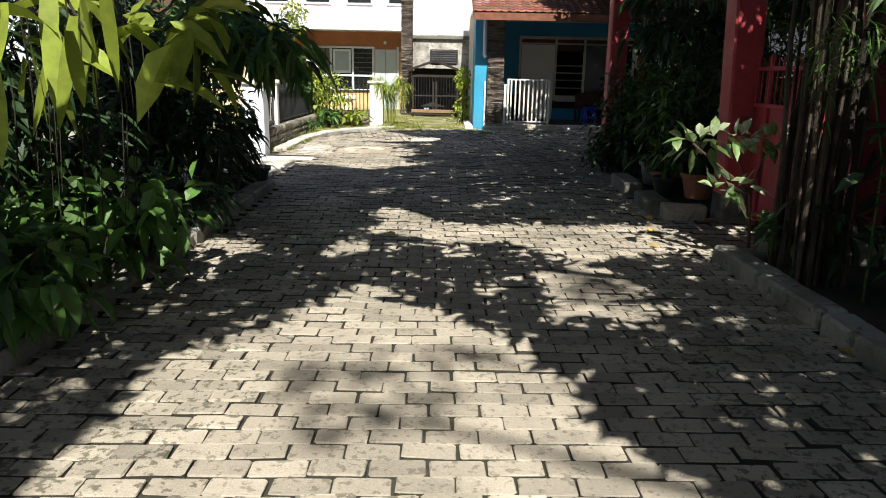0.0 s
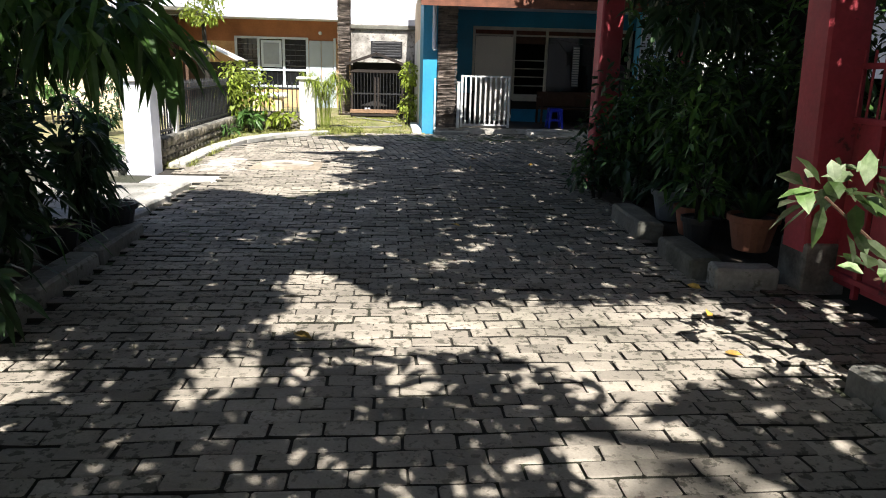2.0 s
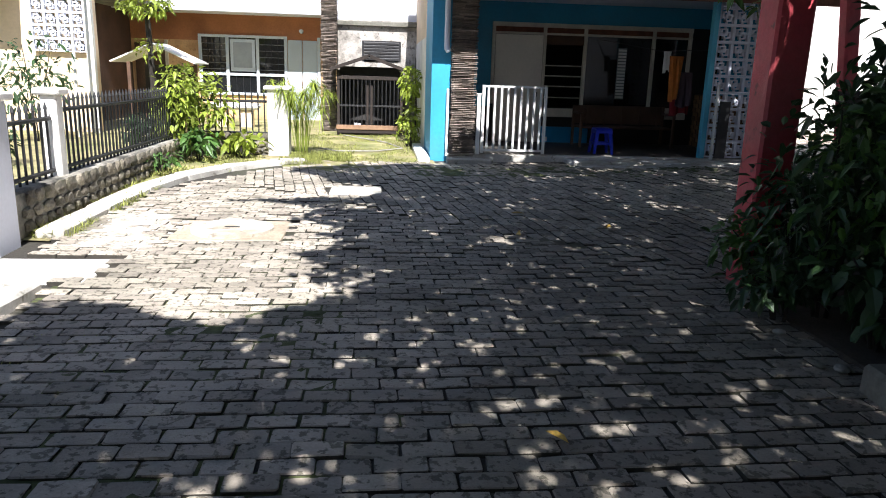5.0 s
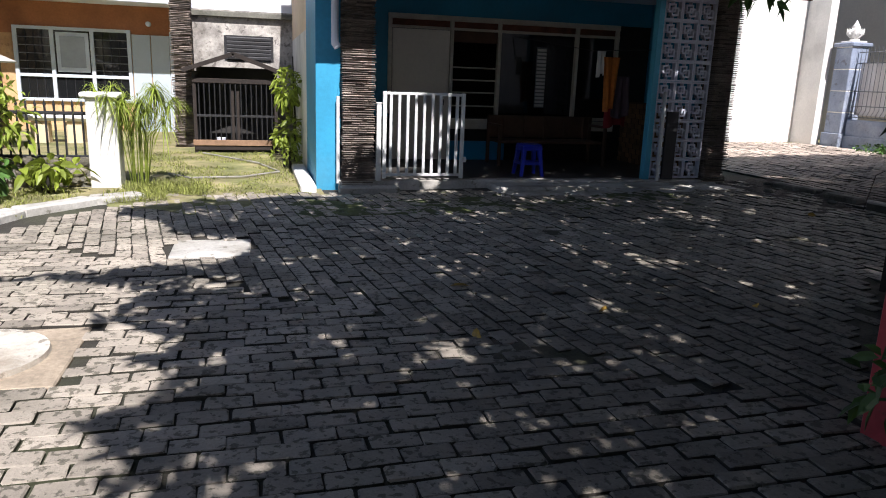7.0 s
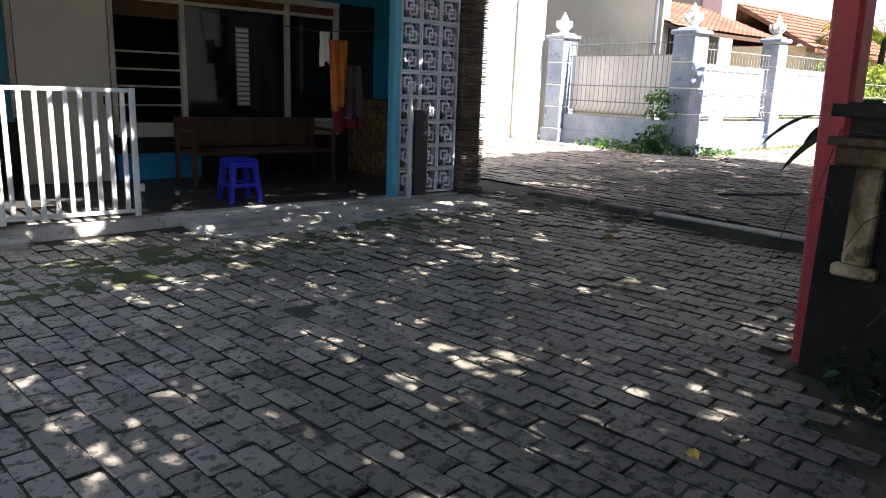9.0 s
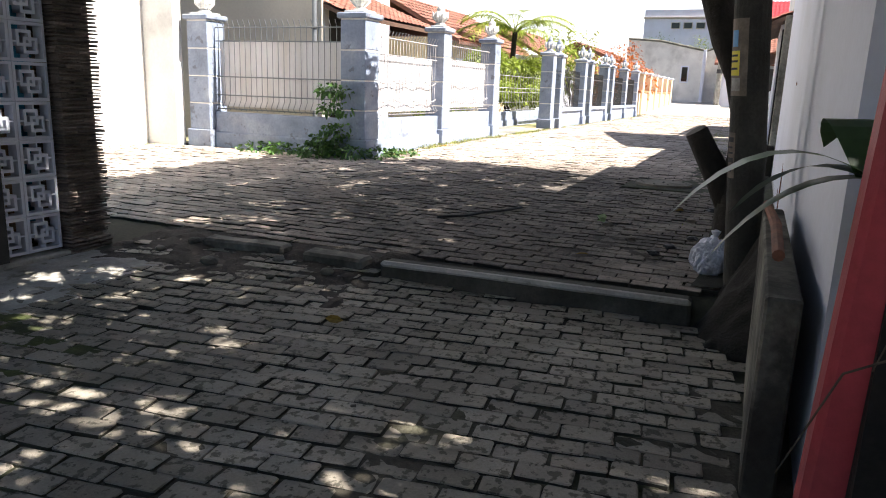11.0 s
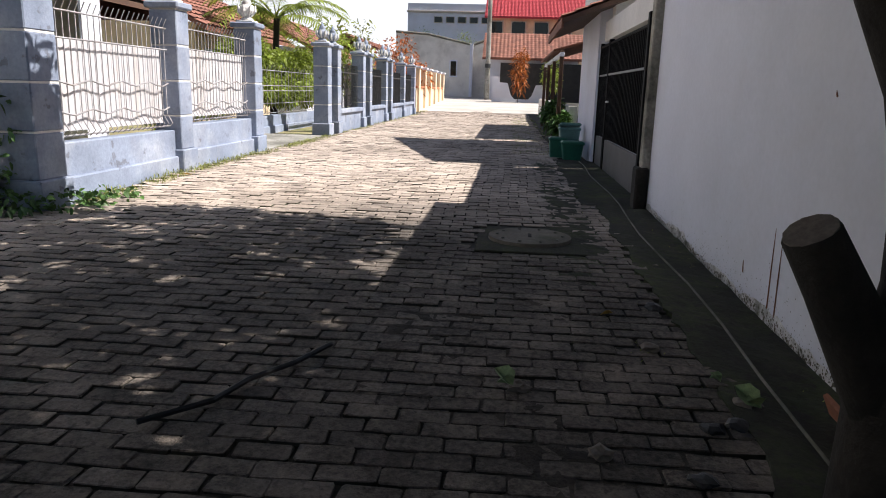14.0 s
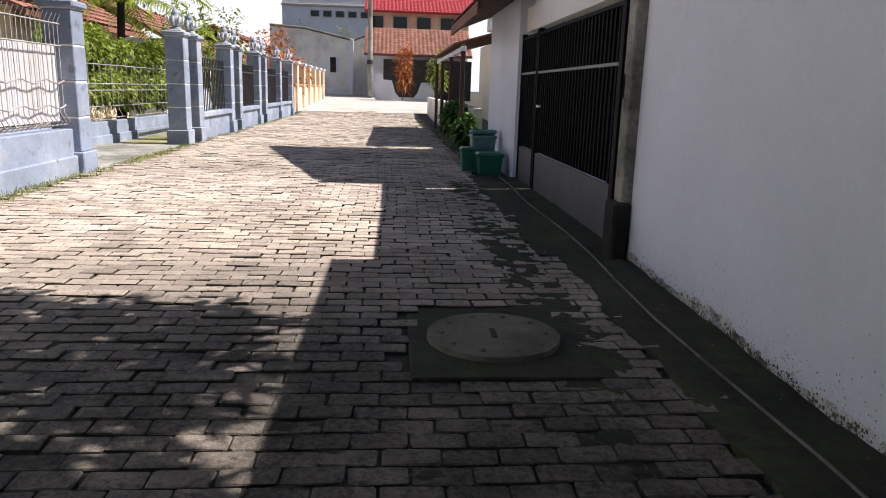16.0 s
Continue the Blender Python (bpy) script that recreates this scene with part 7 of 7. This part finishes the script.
dirt_sheet("ground_cement", 2.9, 6.5, 17.45, 18.15, M_CEMENT, "pale cement spilt over the pavers before the porch", 0.35, 83.0, 0.04, 0.25)
dirt_sheet("ground_cement_kerb", -2.9, -2.0, 12.4, 14.2, M_CEMENT, "pale cement smeared along the flower strip kerb", 0.2, 93.0, 0.04, 0.3)
dirt_sheet("ground_dirt_yard", 0.2, 7.0, 11.4, 16.6, M_DIRT_YARD, "damp dirt and moss in the worn yard paving", -0.6, 63.0, 0.05, 0.9)
patch("ground_moss_grass", -1.6, 0.8, 17.2, 18.2, M_LAWN, "grassy soil over the pavers at the lawn edge", "moss", 0.010, 0.3, 0.1)
patch("road_far", 43.5, 76.0, 12.6, 23.0, M_FAR, "sunlit concrete end of the lane", "road", 0.025, 0.0, 0.5)
patch("ground_garden_lane", 13.3, 46.0, 20.0, 35.0, M_LAWN, "garden ground behind the lane fence", "ground", 0.0, 0.0, 1.0)
def grass(name, spots, m, label, seed):
    rng = np.random.default_rng(seed)
    bs, wy = [], []
    for x0, x1, y0, y1, n, hh in spots:
        k = int(n)
        x, y = rng.uniform(x0, x1, k), rng.uniform(y0, y1, k)
        keep = np.array([noise.noise(Vector((a * 1.7, c * 1.7, seed))) > -0.15 for a, c in zip(x, y)])
        x, y = x[keep], y[keep]
        z = np.array([gz(a, c) for a, c in zip(x, y)])
        bs.append(np.stack([x, y, z, rng.uniform(0.5, 1.2, len(x)) * hh], 1))
    b4 = np.concatenate(bs)
    w = rng.normal(0, 0.5, (len(b4), 3))
    w[:, 2] = rng.uniform(0.5, 1.2, len(b4))
    ob = part(name, blades(b4[:, :3], w, b4[:, 3], 0.008, 0.45, seed, 2), m)
    return tagged(ob, label, "grass", kind="stuff")


grass("grass", ((-1.7, 0.7, 18.0, 22.6, 11000, 0.09), (-1.7, -0.6, 17.7, 18.9, 2600, 0.22), (-3.25, -2.8, 12.9, 16.9, 4500, 0.17), (-3.1, -2.0, 16.9, 18.6, 2600, 0.14), (-3.3, -1.2, 19.2, 26.0, 3000, 0.05)), M_GRASS, "dry yellow-green grass and weeds before the house", 210)
grass("weeds", ((13.1, 24.0, 19.25, 19.6, 4200, 0.13), (25, 44, 19.2, 19.6, 1600, 0.14), (20.5, 40.0, 13.9, 14.9, 2600, 0.12), (7.6, 14.3, 13.52, 13.6, 700, 0.06), (8.5, 12.6, 23.5, 24.0, 500, 0.1), (-2.1, -1.5, 8.6, 10.6, 500, 0.04), (0.9, 6.0, 17.3, 18.1, 900, 0.02), (9.0, 14.3, 14.0, 14.3, 500, 0.04)), M_GRASS, "low green weeds along wall feet and joints", 211)


# fallen leaves
M_YLEAF = material("fallen_yellow_leaf", (0.45, 0.28, 0.05), 0.7, 0.3, 15, 60, 0.2, random_by=0.4)
rng = np.random.default_rng(220)
for k, (x, y, ll) in enumerate(((-0.55, 6.55, 0.16), (2.0, 6.75, 0.14), (2.2, 3.7, 0.11), (1.85, 6.2, 0.1), (2.2, 7.3, 0.12), (1.2, 13.2, 0.13), (2.2, 13.4, 0.12), (1.3, 14.1, 0.14), (0.6, 9.4, 0.12), (3.2, 13.2, 0.12), (8.0, 14.8, 0.1), (6.0, 15.8, 0.12), (10.4, 14.4, 0.12), (15.4, 19.2, 0.14))):
    a = rng.uniform(0, 6.28)
    z = gz(x, y) + 0.03
    lf = part("fallen_leaf", leaves([(x, y, z)], [(math.cos(a), math.sin(a), 0.05)], ll, ll * 0.45, 221 + k, 0.4, 0.05), M_YLEAF)
    tagged(lf, "dry yellow fallen leaf on the pavers", "leaf", "fallen leaves")
# rust streaks down the white wall, a tile leaning at its foot
for x, z0, z1 in ((10.42, 0.52, 1.0), (10.30, 0.5, 0.95), (10.9, 0.62, 0.7), (9.9, 1.75, 1.78)):
    st2 = part("wall_streak", tube([(x, 13.433, z0), (x + 0.01, 13.433, (z0 + z1) / 2), (x + 0.015, 13.433, z1)], [0.005, 0.004, 0.0015], 5), M_RUST)
    tagged(st2, "thin rusty streak down the white wall", "stain", kind="structure")
lt = part("roof_tile", box(-0.22, -0.012, 0, 0.22, 0.012, 0.11, 0.005), M_TERRA)
lt.matrix_basis = Matrix.Translation((8.95, 13.56, gz(9, 14) + 0.03)) @ Euler((radians(-28), radians(-8), radians(6))).to_matrix().to_4x4()
tagged(lt, "broken terracotta tile leaning at the wall foot", "tile")
for k, (x, y, r) in enumerate(((6.75, 16.4, 0.09), (6.85, 16.9, 0.07), (6.6, 17.3, 0.1), (6.95, 17.8, 0.08), (6.5, 16.7, 0.05), (6.7, 17.9, 0.06), (7.2, 16.6, 0.06), (2.3, 10.5, 0.06), (2.25, 10.0, 0.05), (2.35, 9.95, 0.07))):
    bm = bmesh.new()
    r *= 0.6
    bmesh.ops.create_icosphere(bm, subdivisions=2, radius=r)
    for v in bm.verts:
        v.co *= 1 + 0.75 * noise.noise(v.co * 9 + Vector((k * 3, 0, 0)))
        v.co.z *= 0.55
    bmesh.ops.translate(bm, verts=bm.verts, vec=(x, y, gz(x, y) + 0.02 + r * 0.35))
    tagged(part("rubble_stone", bm, M_DIRTYWALL if k % 2 else M_CONC_DARK), "broken lump of concrete lying on the paving", "stone", "broken concrete lumps")
# litter by the lane tree
for k, (x, y) in enumerate(((8.6, 14.25), (9.3, 14.9), (8.3, 14.35), (9.9, 14.2), (9.05, 14.0), (9.25, 13.92), (9.0, 14.12), (8.75, 14.6), (10.6, 14.05))):
    bm = bmesh.new()
    bmesh.ops.create_icosphere(bm, subdivisions=2, radius=0.05)
    for v in bm.verts:
        q = v.co * 20
        v.co *= 1 + 0.6 * noise.noise(q * 1.3 + Vector((k, 0, 0)))
        v.co.z *= 0.5
    bmesh.ops.translate(bm, verts=bm.verts, vec=(x, y, gz(x, y) + 0.03))
    tagged(part("litter", bm, M_PAPER if k % 2 else M_IRON), "crumpled scrap of litter on the dirty pavers", "litter", "litter scraps")

# a cable, green leaves and dry stems lying about
CABLE = ((8.72, 16.42), (8.95, 16.2), (9.18, 16.13), (9.4, 15.98), (9.66, 15.87))
GREEN_LEAVES = ((9.27, 14.93, 0.13), (9.22, 13.85, 0.14), (9.48, 13.95, 0.08))
M_WILT = material("wilted_green_leaf", (0.22, 0.30, 0.14), 0.7, 0.35, 12, 60, 0.4)
cb = thing("old_cable", (9.2, 16.0, gz(9.2, 16.0)), "black rubber cable lying half buried on the lane", "cable")
part("cable", tube([(x, y, gz(x, y) + 0.035) for x, y in CABLE], [0.014] * len(CABLE), 6), M_IRON, cb)
for k, (x, y, ll) in enumerate(GREEN_LEAVES):
    z = gz(x, y) + 0.035
    lf = part("fallen_leaf", merge(leaves([(x, y, z)], [(0.7, 0.7, 0.35)], ll, ll * 0.7, 231 + k, 0.9, -0.1), leaves([(x + 0.02, y, z)], [(-0.2, 1.0, 0.6)], ll * 0.8, ll * 0.6, 241 + k, 0.9, 0.3)), M_WILT)
    tagged(lf, "crumpled pale green leaf fallen on the pavers", "leaf", "fallen leaves")
ds = thing("dry_creeper", (4.3, 13.0, 0.2), "dry brown creeper stems clinging to the grimy wall", "plant")
rnd = random.Random(61)
for k in range(9):
    y, z = 12.0 + k * 0.16, rnd.uniform(0.5, 1.3)
    part("stem", tube([(4.37, y, z), (4.3, y + rnd.uniform(-0.1, 0.1), z + 0.12), (4.29, y + 0.2, z + rnd.uniform(-0.15, 0.15)), (4.33, y + 0.3, z - 0.25)], [0.004, 0.0035, 0.003, 0.002], 5), M_ROOT, ds)
part("leaves", merge(*[clump((4.32, 12.1 + 0.3 * k, 0.3 + 0.1 * (k % 3)), (0.12, 0.25, 0.2), 45, 0.07, 0.045, 620 + k) for k in range(4)]), M_LEAF_DARK, ds)

# ---- unseen crowns placed to shade the road ----
SUNNY = (
    ((-1.5, -2.0), (-1.5, 2.3), (-1.46, 3.56), (-1.12, 3.87), (-0.84, 4.53), (-0.58, 4.9), (-0.31, 4.45), (0.24, 4.15), (0.45, 3.7), (0.67, 3.19), (0.7, 2.85), (0.83, 2.49), (1.05, 2.3), (1.1, -2.0)),
    ((-0.75, 6.65), (-0.66, 7.7), (-0.42, 7.8), (-0.2, 7.2), (0.3, 7.0), (1.7, 7.1), (3.0, 7.0), (3.0, 6.5), (2.4, 6.35), (1.8, 6.1), (1.45, 5.75), (1.2, 5.5), (1.05, 5.75), (0.76, 6.12), (0.5, 6.29), (0.0, 6.35)),
    ((0.75, 5.3), (1.2, 5.55), (1.45, 5.2), (1.35, 4.15), (0.95, 4.2)),
    ((-1.05, 5.75), (-0.9, 6.2), (-0.65, 6.15), (-0.55, 5.9), (-0.8, 5.7)),
    ((-2.9, 4.55), (-1.85, 4.55), (-1.6, 5.2), (-1.6, 6.1), (-2.9, 6.1)),
    ((-9.0, 9.3), (-2.5, 9.4), (-2.35, 11.2), (-9.0, 11.3)),
    ((-9.0, 11.25), (-2.28, 11.2), (-1.7, 11.1), (-1.43, 10.75), (-1.0, 10.85), (-0.43, 11.3), (-0.86, 11.5), (-0.64, 12.03), (-0.82, 12.42), (-0.48, 12.63), (-0.68, 13.15), (-0.45, 13.45), (-1.06, 13.77), (-0.78, 14.2), (-1.0, 14.6), (-2.0, 14.75), (-1.1, 14.95), (-0.2, 15.1), (-0.05, 15.85), (-0.8, 16.1), (-0.9, 16.6), (-1.5, 17.3), (-0.7, 17.9), (0.95, 18.0), (0.95, 27.0), (-9.0, 27.0)),
)


def in_sun(x, y):
    """Whether a place of the ground lies in one of the openings between the crowns."""
    x += 0.10 * noise.noise(Vector((x * 2.6, y * 2.6, 3.0))) + 0.07 * noise.noise(Vector((x * 7.0, y * 7.0, 9.0)))
    y += 0.10 * noise.noise(Vector((x * 2.6, y * 2.6, 13.0))) + 0.07 * noise.noise(Vector((x * 7.0, y * 7.0, 19.0)))
    for area in SUNNY:
        inside = False
        for (xa, ya), (xb, yb) in zip(area, area[1:] + area[:1]):
            if (ya > y) != (yb > y) and x < xa + (y - ya) * (xb - xa) / (yb - ya):
                inside = not inside
        if inside:
            return True
    return False


def crown(tree, boxes, per, hmin, hmax, seed, hole, scale=1.1, ll=0.24, lw=0.075, edge=0.35, m=None, gaps=True):
    """Sprays of leaves, thick enough to shade those stretches of ground, with gaps."""
    rng = np.random.default_rng(seed)
    bs, wy = [], []
    for a, b, c, d in boxes:
        n = int((c - a + 2 * edge) * (d - b + 2 * edge) * per / 8)
        for x, y in zip(rng.uniform(a - edge, c + edge, n), rng.uniform(b - edge, d + edge, n)):
            wob = edge * (noise.noise(Vector((x * 1.1, y * 1.1, seed))) + 0.6 * noise.noise(Vector((x * 3.1, y * 3.1, seed + 5))))
            if not (a - wob < x < c + wob and b - wob < y < d + wob):
                continue
            if gaps and in_sun(x, y):
                continue
            g2 = noise.noise(Vector((x * scale * 2.2, y * scale * 2.2, seed + 9.0))) + 0.7 * noise.noise(Vector((x * scale * 5.5, y * scale * 5.5, seed + 3.0)))
            if g2 > hole:
                continue
            t = 0.5 + 0.5 * noise.noise(Vector((x * 0.5, y * 0.5, seed + 20.0)))
            hgt = hmin + (hmax - hmin) * t
            p = np.array((x, y, 0.1)) + np.array(TO_SUN) * hgt + rng.normal(0, 0.03, 3)
            ax = rng.normal(0, 1, 3) * (1, 1, 0.4)
            ax /= np.linalg.norm(ax)
            for j in range(8):
                w = ax + rng.normal(0, 0.8, 3) * (1, 1, 0.45)
                mid = p + ax * 0.04 * j - ax * 0.15 + w * (0.5 * ll / np.linalg.norm(w))
                foot = mid - np.array(TO_SUN) * (mid[2] - 0.1)
                if gaps and in_sun(foot[0], foot[1]):
                    continue
                bs.append(p + ax * 0.04 * j - ax * 0.15)
                wy.append(w)
    part("crown", leaves(bs, wy, ll, lw, seed, 0.2, 0.25), m or M_LEAF_DARK, tree)


t1 = thing("shade_tree", (3.9, 9.0, 0.1), "tall broad shade tree over the yard", "tree")
part("trunk", trunk_mesh([(3.9, 9.0, -0.1), (3.9, 9.0, 0.4), (3.8, 9.05, 1.6), (3.6, 9.1, 2.8), (3.3, 9.2, 3.6)], [0.3, 0.22, 0.19, 0.17, 0.14], 31), M_BARK, t1, smooth=True)
for c in ((0.5, 7.5, 4.6), (0.3, 10.5, 4.8), (3.0, 13.0, 5.2), (5.5, 12.5, 5.0), (2.0, 5.5, 4.6)):
    a = Vector((3.4, 9.15, 3.3))
    c = Vector(c)
    part("limb", tube([a, a.lerp(c, 0.5) + Vector((0, 0, 0.25)), c], [0.11, 0.07, 0.025], 8), M_BARK, t1)
crown(t1, ((-2.3, 6.9, 4.8, 11.5), (0.95, 18.05, 2.25, 18.75), (-1.4, 11.5, 5.2, 14.5), (-2.2, 14.5, 7.0, 18.2), (2.25, 18.2, 7.2, 20.3), (2.25, 20.3, 7.2, 24.5)), 640, 3.6, 4.8, 301, 0.86, 0.85)
part("low_bough", merge(*[clump(c, (0.7, 0.6, 0.35), 230, 0.2, 0.08, 500 + i, droop=0.6) for i, c in enumerate(((3.7, 10.4, 2.55), (4.3, 9.3, 2.6), (3.2, 11.2, 2.7), (4.6, 10.4, 2.5), (3.2, 9.3, 2.75), (2.95, 9.5, 2.1), (3.35, 10.1, 2.15)))]), M_LEAF_DARK, t1)
t2 = thing("shade_tree", (-3.6, 0.6, 0.1), "broad shade tree rooted in the planting bed", "tree")
part("trunk", trunk_mesh([(-3.6, 0.6, -0.1), (-3.6, 0.6, 1.5), (-3.4, 0.9, 2.8), (-3.2, 1.2, 3.6)], [0.28, 0.2, 0.17, 0.13], 32), M_BARK, t2, smooth=True)
for c in ((-2.6, 3.5, 4.5), (-3.6, 6.0, 4.7), (-2.2, 0.0, 4.4)):
    a, c = Vector((-3.2, 1.2, 3.5)), Vector(c)
    part("limb", tube([a, a.lerp(c, 0.5) + Vector((0, 0, 0.25)), c], [0.1, 0.06, 0.02], 8), M_BARK, t2)
crown(t2, ((-5.0, -2.0, -1.3, 5.2), (-1.7, 3.4, -0.4, 7.6), (-5.0, 5.2, -1.6, 11.1)), 500, 3.0, 4.6, 302, 0.8)
t3 = thing("shade_tree", (3.4, 1.0, 0.1), "leafy shade tree beside the red gate", "tree")
part("trunk", trunk_mesh([(3.4, 1.0, -0.1), (3.4, 1.0, 1.5), (3.2, 1.2, 2.8), (2.9, 1.4, 3.6)], [0.24, 0.18, 0.15, 0.12], 33), M_BARK, t3, smooth=True)
for c in ((1.4, 1.0, 4.3), (0.6, 1.8, 4.5), (2.6, 3.2, 4.4)):
    a, c = Vector((2.9, 1.4, 3.5)), Vector(c)
    part("limb", tube([a, a.lerp(c, 0.5) + Vector((0, 0, 0.25)), c], [0.09, 0.055, 0.02], 8), M_BARK, t3)
crown(t3, ((0.5, -2.0, 5.0, 4.2), (1.2, 4.2, 5.0, 5.6), (2.9, 5.6, 5.0, 7.6)), 620, 3.0, 4.4, 303, 0.85)
crown(t3, ((-0.5, 4.1, 1.3, 6.4),), 420, 2.7, 3.4, 304, 0.32, 1.5)
# unseen tree added to cast soft half-shade on the near paving
t4 = thing("shade_tree", (4.0, -7.4, 0.1), "unseen tall thin-crowned tree that softly shades the drive", "tree")
part("trunk", trunk_mesh([(4.0, -7.4, -0.1), (4.0, -7.4, 4.0), (3.6, -7.3, 9.0), (2.4, -7.1, 12.0)], [0.3, 0.24, 0.17, 0.08], 35), M_BARK, t4, smooth=True)
for c in ((0.6, -7.2, 12.0), (1.9, -5.6, 12.2), (2.4, -8.2, 12.4)):
    a, c = Vector((3.4, -7.25, 9.8)), Vector(c)
    part("limb", tube([a, a.lerp(c, 0.5) + Vector((0, 0, 0.3)), c], [0.1, 0.06, 0.02], 8), M_BARK, t4)
crown(t4, ((-0.6, 2.75, 0.15, 3.55), (0.95, 4.3, 1.5, 5.2)), 110, 11.5, 13.5, 305, 0.45, 1.0, edge=0.25, gaps=False)
crown(LANE_TREE, ((6.8, 13.6, 10.4, 18.5), (10.4, 16.35, 12.95, 18.5), (6.8, 18.5, 13.0, 21.2)), 620, 3.6, 4.8, 306, 0.92, 0.8)


# ---- pavers ----
def paver_at(x, y):
    """Whether pavers lie at a place, and whether their length runs along y."""
    if x < 7.0:
        if y < 9.0:
            ok = -2.14 < x < 2.26 or (5.82 < y < 7.36 and 0 < x < 3.0)
        elif y < 11.7:
            ok = -2.42 < x < 2.4 + 0.1 * (y - 9)
        elif y < 13.65:
            ok = (-2.15 if y < 12.3 else -2.86) < x < 2.6 + (y - 11.7) * 1.0
        else:
            left = -2.86 if y < 15.2 else -2.86 + 0.55 * (y - 15.2) ** 1.1
            ok = y < 18.18 and left < x
        if 3.0 < x < 6.55 and y > 17.92 or -0.76 < x < -0.08 and 15.18 < y < 15.82 or abs(x + 1.5) < 0.51 and abs(y - 13.25) < 0.43 or 0.95 < x < 1.8 and y > 18.15:
            ok = False
        return ok, y + 0.9 * x > 14.2
    ok = x > 7.28 and (13.9 if x < 14.3 else 14.05) < y < (19.45 if x > 12.6 else 23.9)
    if abs(x - 12.47) < 0.57 and abs(y - 14.77) < 0.49:
        ok = False
    if x < 7.9 and y > 18.3:
        ok = ok and x > 7.1
    return ok, True


def paver_shape(w, d):
    """A worn block with cut corners and chamfered upper edges."""
    c, t, k2 = 0.0035, 0.026, 0.009
    v = []
    for k, z in ((c, t), (0, t - 0.005), (0, -0.01)):
        a, b2, q = w / 2 - k, d / 2 - k, k2
        v += [(-a + q, -b2, z), (a - q, -b2, z), (a, -b2 + q, z), (a, b2 - q, z), (a - q, b2, z), (-a + q, b2, z), (-a, b2 - q, z), (-a, -b2 + q, z)]
    f = [tuple(range(8))]
    for r in (0, 8):
        f += [(r + (k + 1) % 8, r + k, r + 8 + k, r + 8 + (k + 1) % 8) for k in range(8)]
    return np.array(v), f


LP, WP = 0.228, 0.1245
PV, PF = paver_shape(0.2185, 0.1138)
pave = thing("pavement", (0, 0, 0), "grey concrete block paving with dark mossy joints", "pavement", kind="structure")
rng = np.random.default_rng(7)
shared = []
for k in range(6):
    me = bpy.data.meshes.new("paver")
    jit = rng.normal(0, 0.002, PV.shape)
    jit[:, 2] *= 0.6
    me.from_pydata((PV + jit).tolist(), [], PF)
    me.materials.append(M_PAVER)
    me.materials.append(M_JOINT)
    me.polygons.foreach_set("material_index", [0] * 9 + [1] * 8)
    shared.append(me)
fields = {"paver_field": [], "lane_paver_field": []}
count = 0


def lay(x0, x1, y0, y1, turned, lean, where):
    """Rows of blocks in running bond; turned: their length runs along y; lean: degrees by which the rows are skewed."""
    global count
    mid = Vector(((x0 + x1) / 2, (y0 + y1) / 2))
    c0, s0 = math.cos(radians(lean)), math.sin(radians(lean))
    wide, deep = ((x1 - x0), (y1 - y0)) if not turned else ((y1 - y0), (x1 - x0))
    for row in range(int(deep / WP)):
        drift = 0.025 * math.sin(row * 0.13) + rng.normal(0, 0.008)
        for i in range(int(wide / LP)):
            u = i * LP + (LP / 2 if row % 2 else 0.0) + drift - wide / 2
            w = row * WP - deep / 2 + 0.012 * math.sin(u * 1.3 + row * 0.05)
            a, b2 = (u, w) if not turned else (w, u)
            x = mid.x + c0 * a - s0 * b2 + rng.normal(0, 0.003)
            y = mid.y + s0 * a + c0 * b2 + rng.normal(0, 0.003)
            ok, long_y = paver_at(x, y)
            if not ok or not where(x, y, long_y):
                continue
            z = gz(x, y) - 0.008 + rng.normal(0, 0.0032) + 0.016 * noise.noise(Vector((x * 0.7, y * 0.7, 0)))
            yaw = (math.pi / 2 if turned else 0.0) + radians(lean) + rng.normal(0, 0.02)
            tilt, roll2 = rng.normal(0, 0.014), rng.normal(0, 0.010)
            if -0.95 < x < 1.2 and 2.3 < y < 6.2 and count < 298:
                ob = new("paver", shared[int(rng.integers(0, 6))])
                ob.matrix_basis = Matrix.Translation((x, y, z)) @ Euler((tilt, roll2, yaw)).to_matrix().to_4x4()
                ob.parent = pave
                count += 1
                continue
            c, s4 = math.cos(yaw), math.sin(yaw)
            p = PV * (1 + rng.normal(0, 0.013, 3) * (1, 1, 0)) + rng.normal(0, 0.002, PV.shape)
            fields["lane_paver_field" if x > 7.0 else "paver_field"].append(np.stack([x + c * p[:, 0] - s4 * p[:, 1], y + s4 * p[:, 0] + c * p[:, 1], z + p[:, 2] + tilt * p[:, 1] + roll2 * p[:, 0]], 1))


lay(-3.2, 6.0, -2.5, 18.4, False, 1.0, lambda x, y, t: x < 7.0 and not t)
lay(-5.0, 9.0, 9.0, 21.0, True, 8.0, lambda x, y, t: x < 7.0 and t)
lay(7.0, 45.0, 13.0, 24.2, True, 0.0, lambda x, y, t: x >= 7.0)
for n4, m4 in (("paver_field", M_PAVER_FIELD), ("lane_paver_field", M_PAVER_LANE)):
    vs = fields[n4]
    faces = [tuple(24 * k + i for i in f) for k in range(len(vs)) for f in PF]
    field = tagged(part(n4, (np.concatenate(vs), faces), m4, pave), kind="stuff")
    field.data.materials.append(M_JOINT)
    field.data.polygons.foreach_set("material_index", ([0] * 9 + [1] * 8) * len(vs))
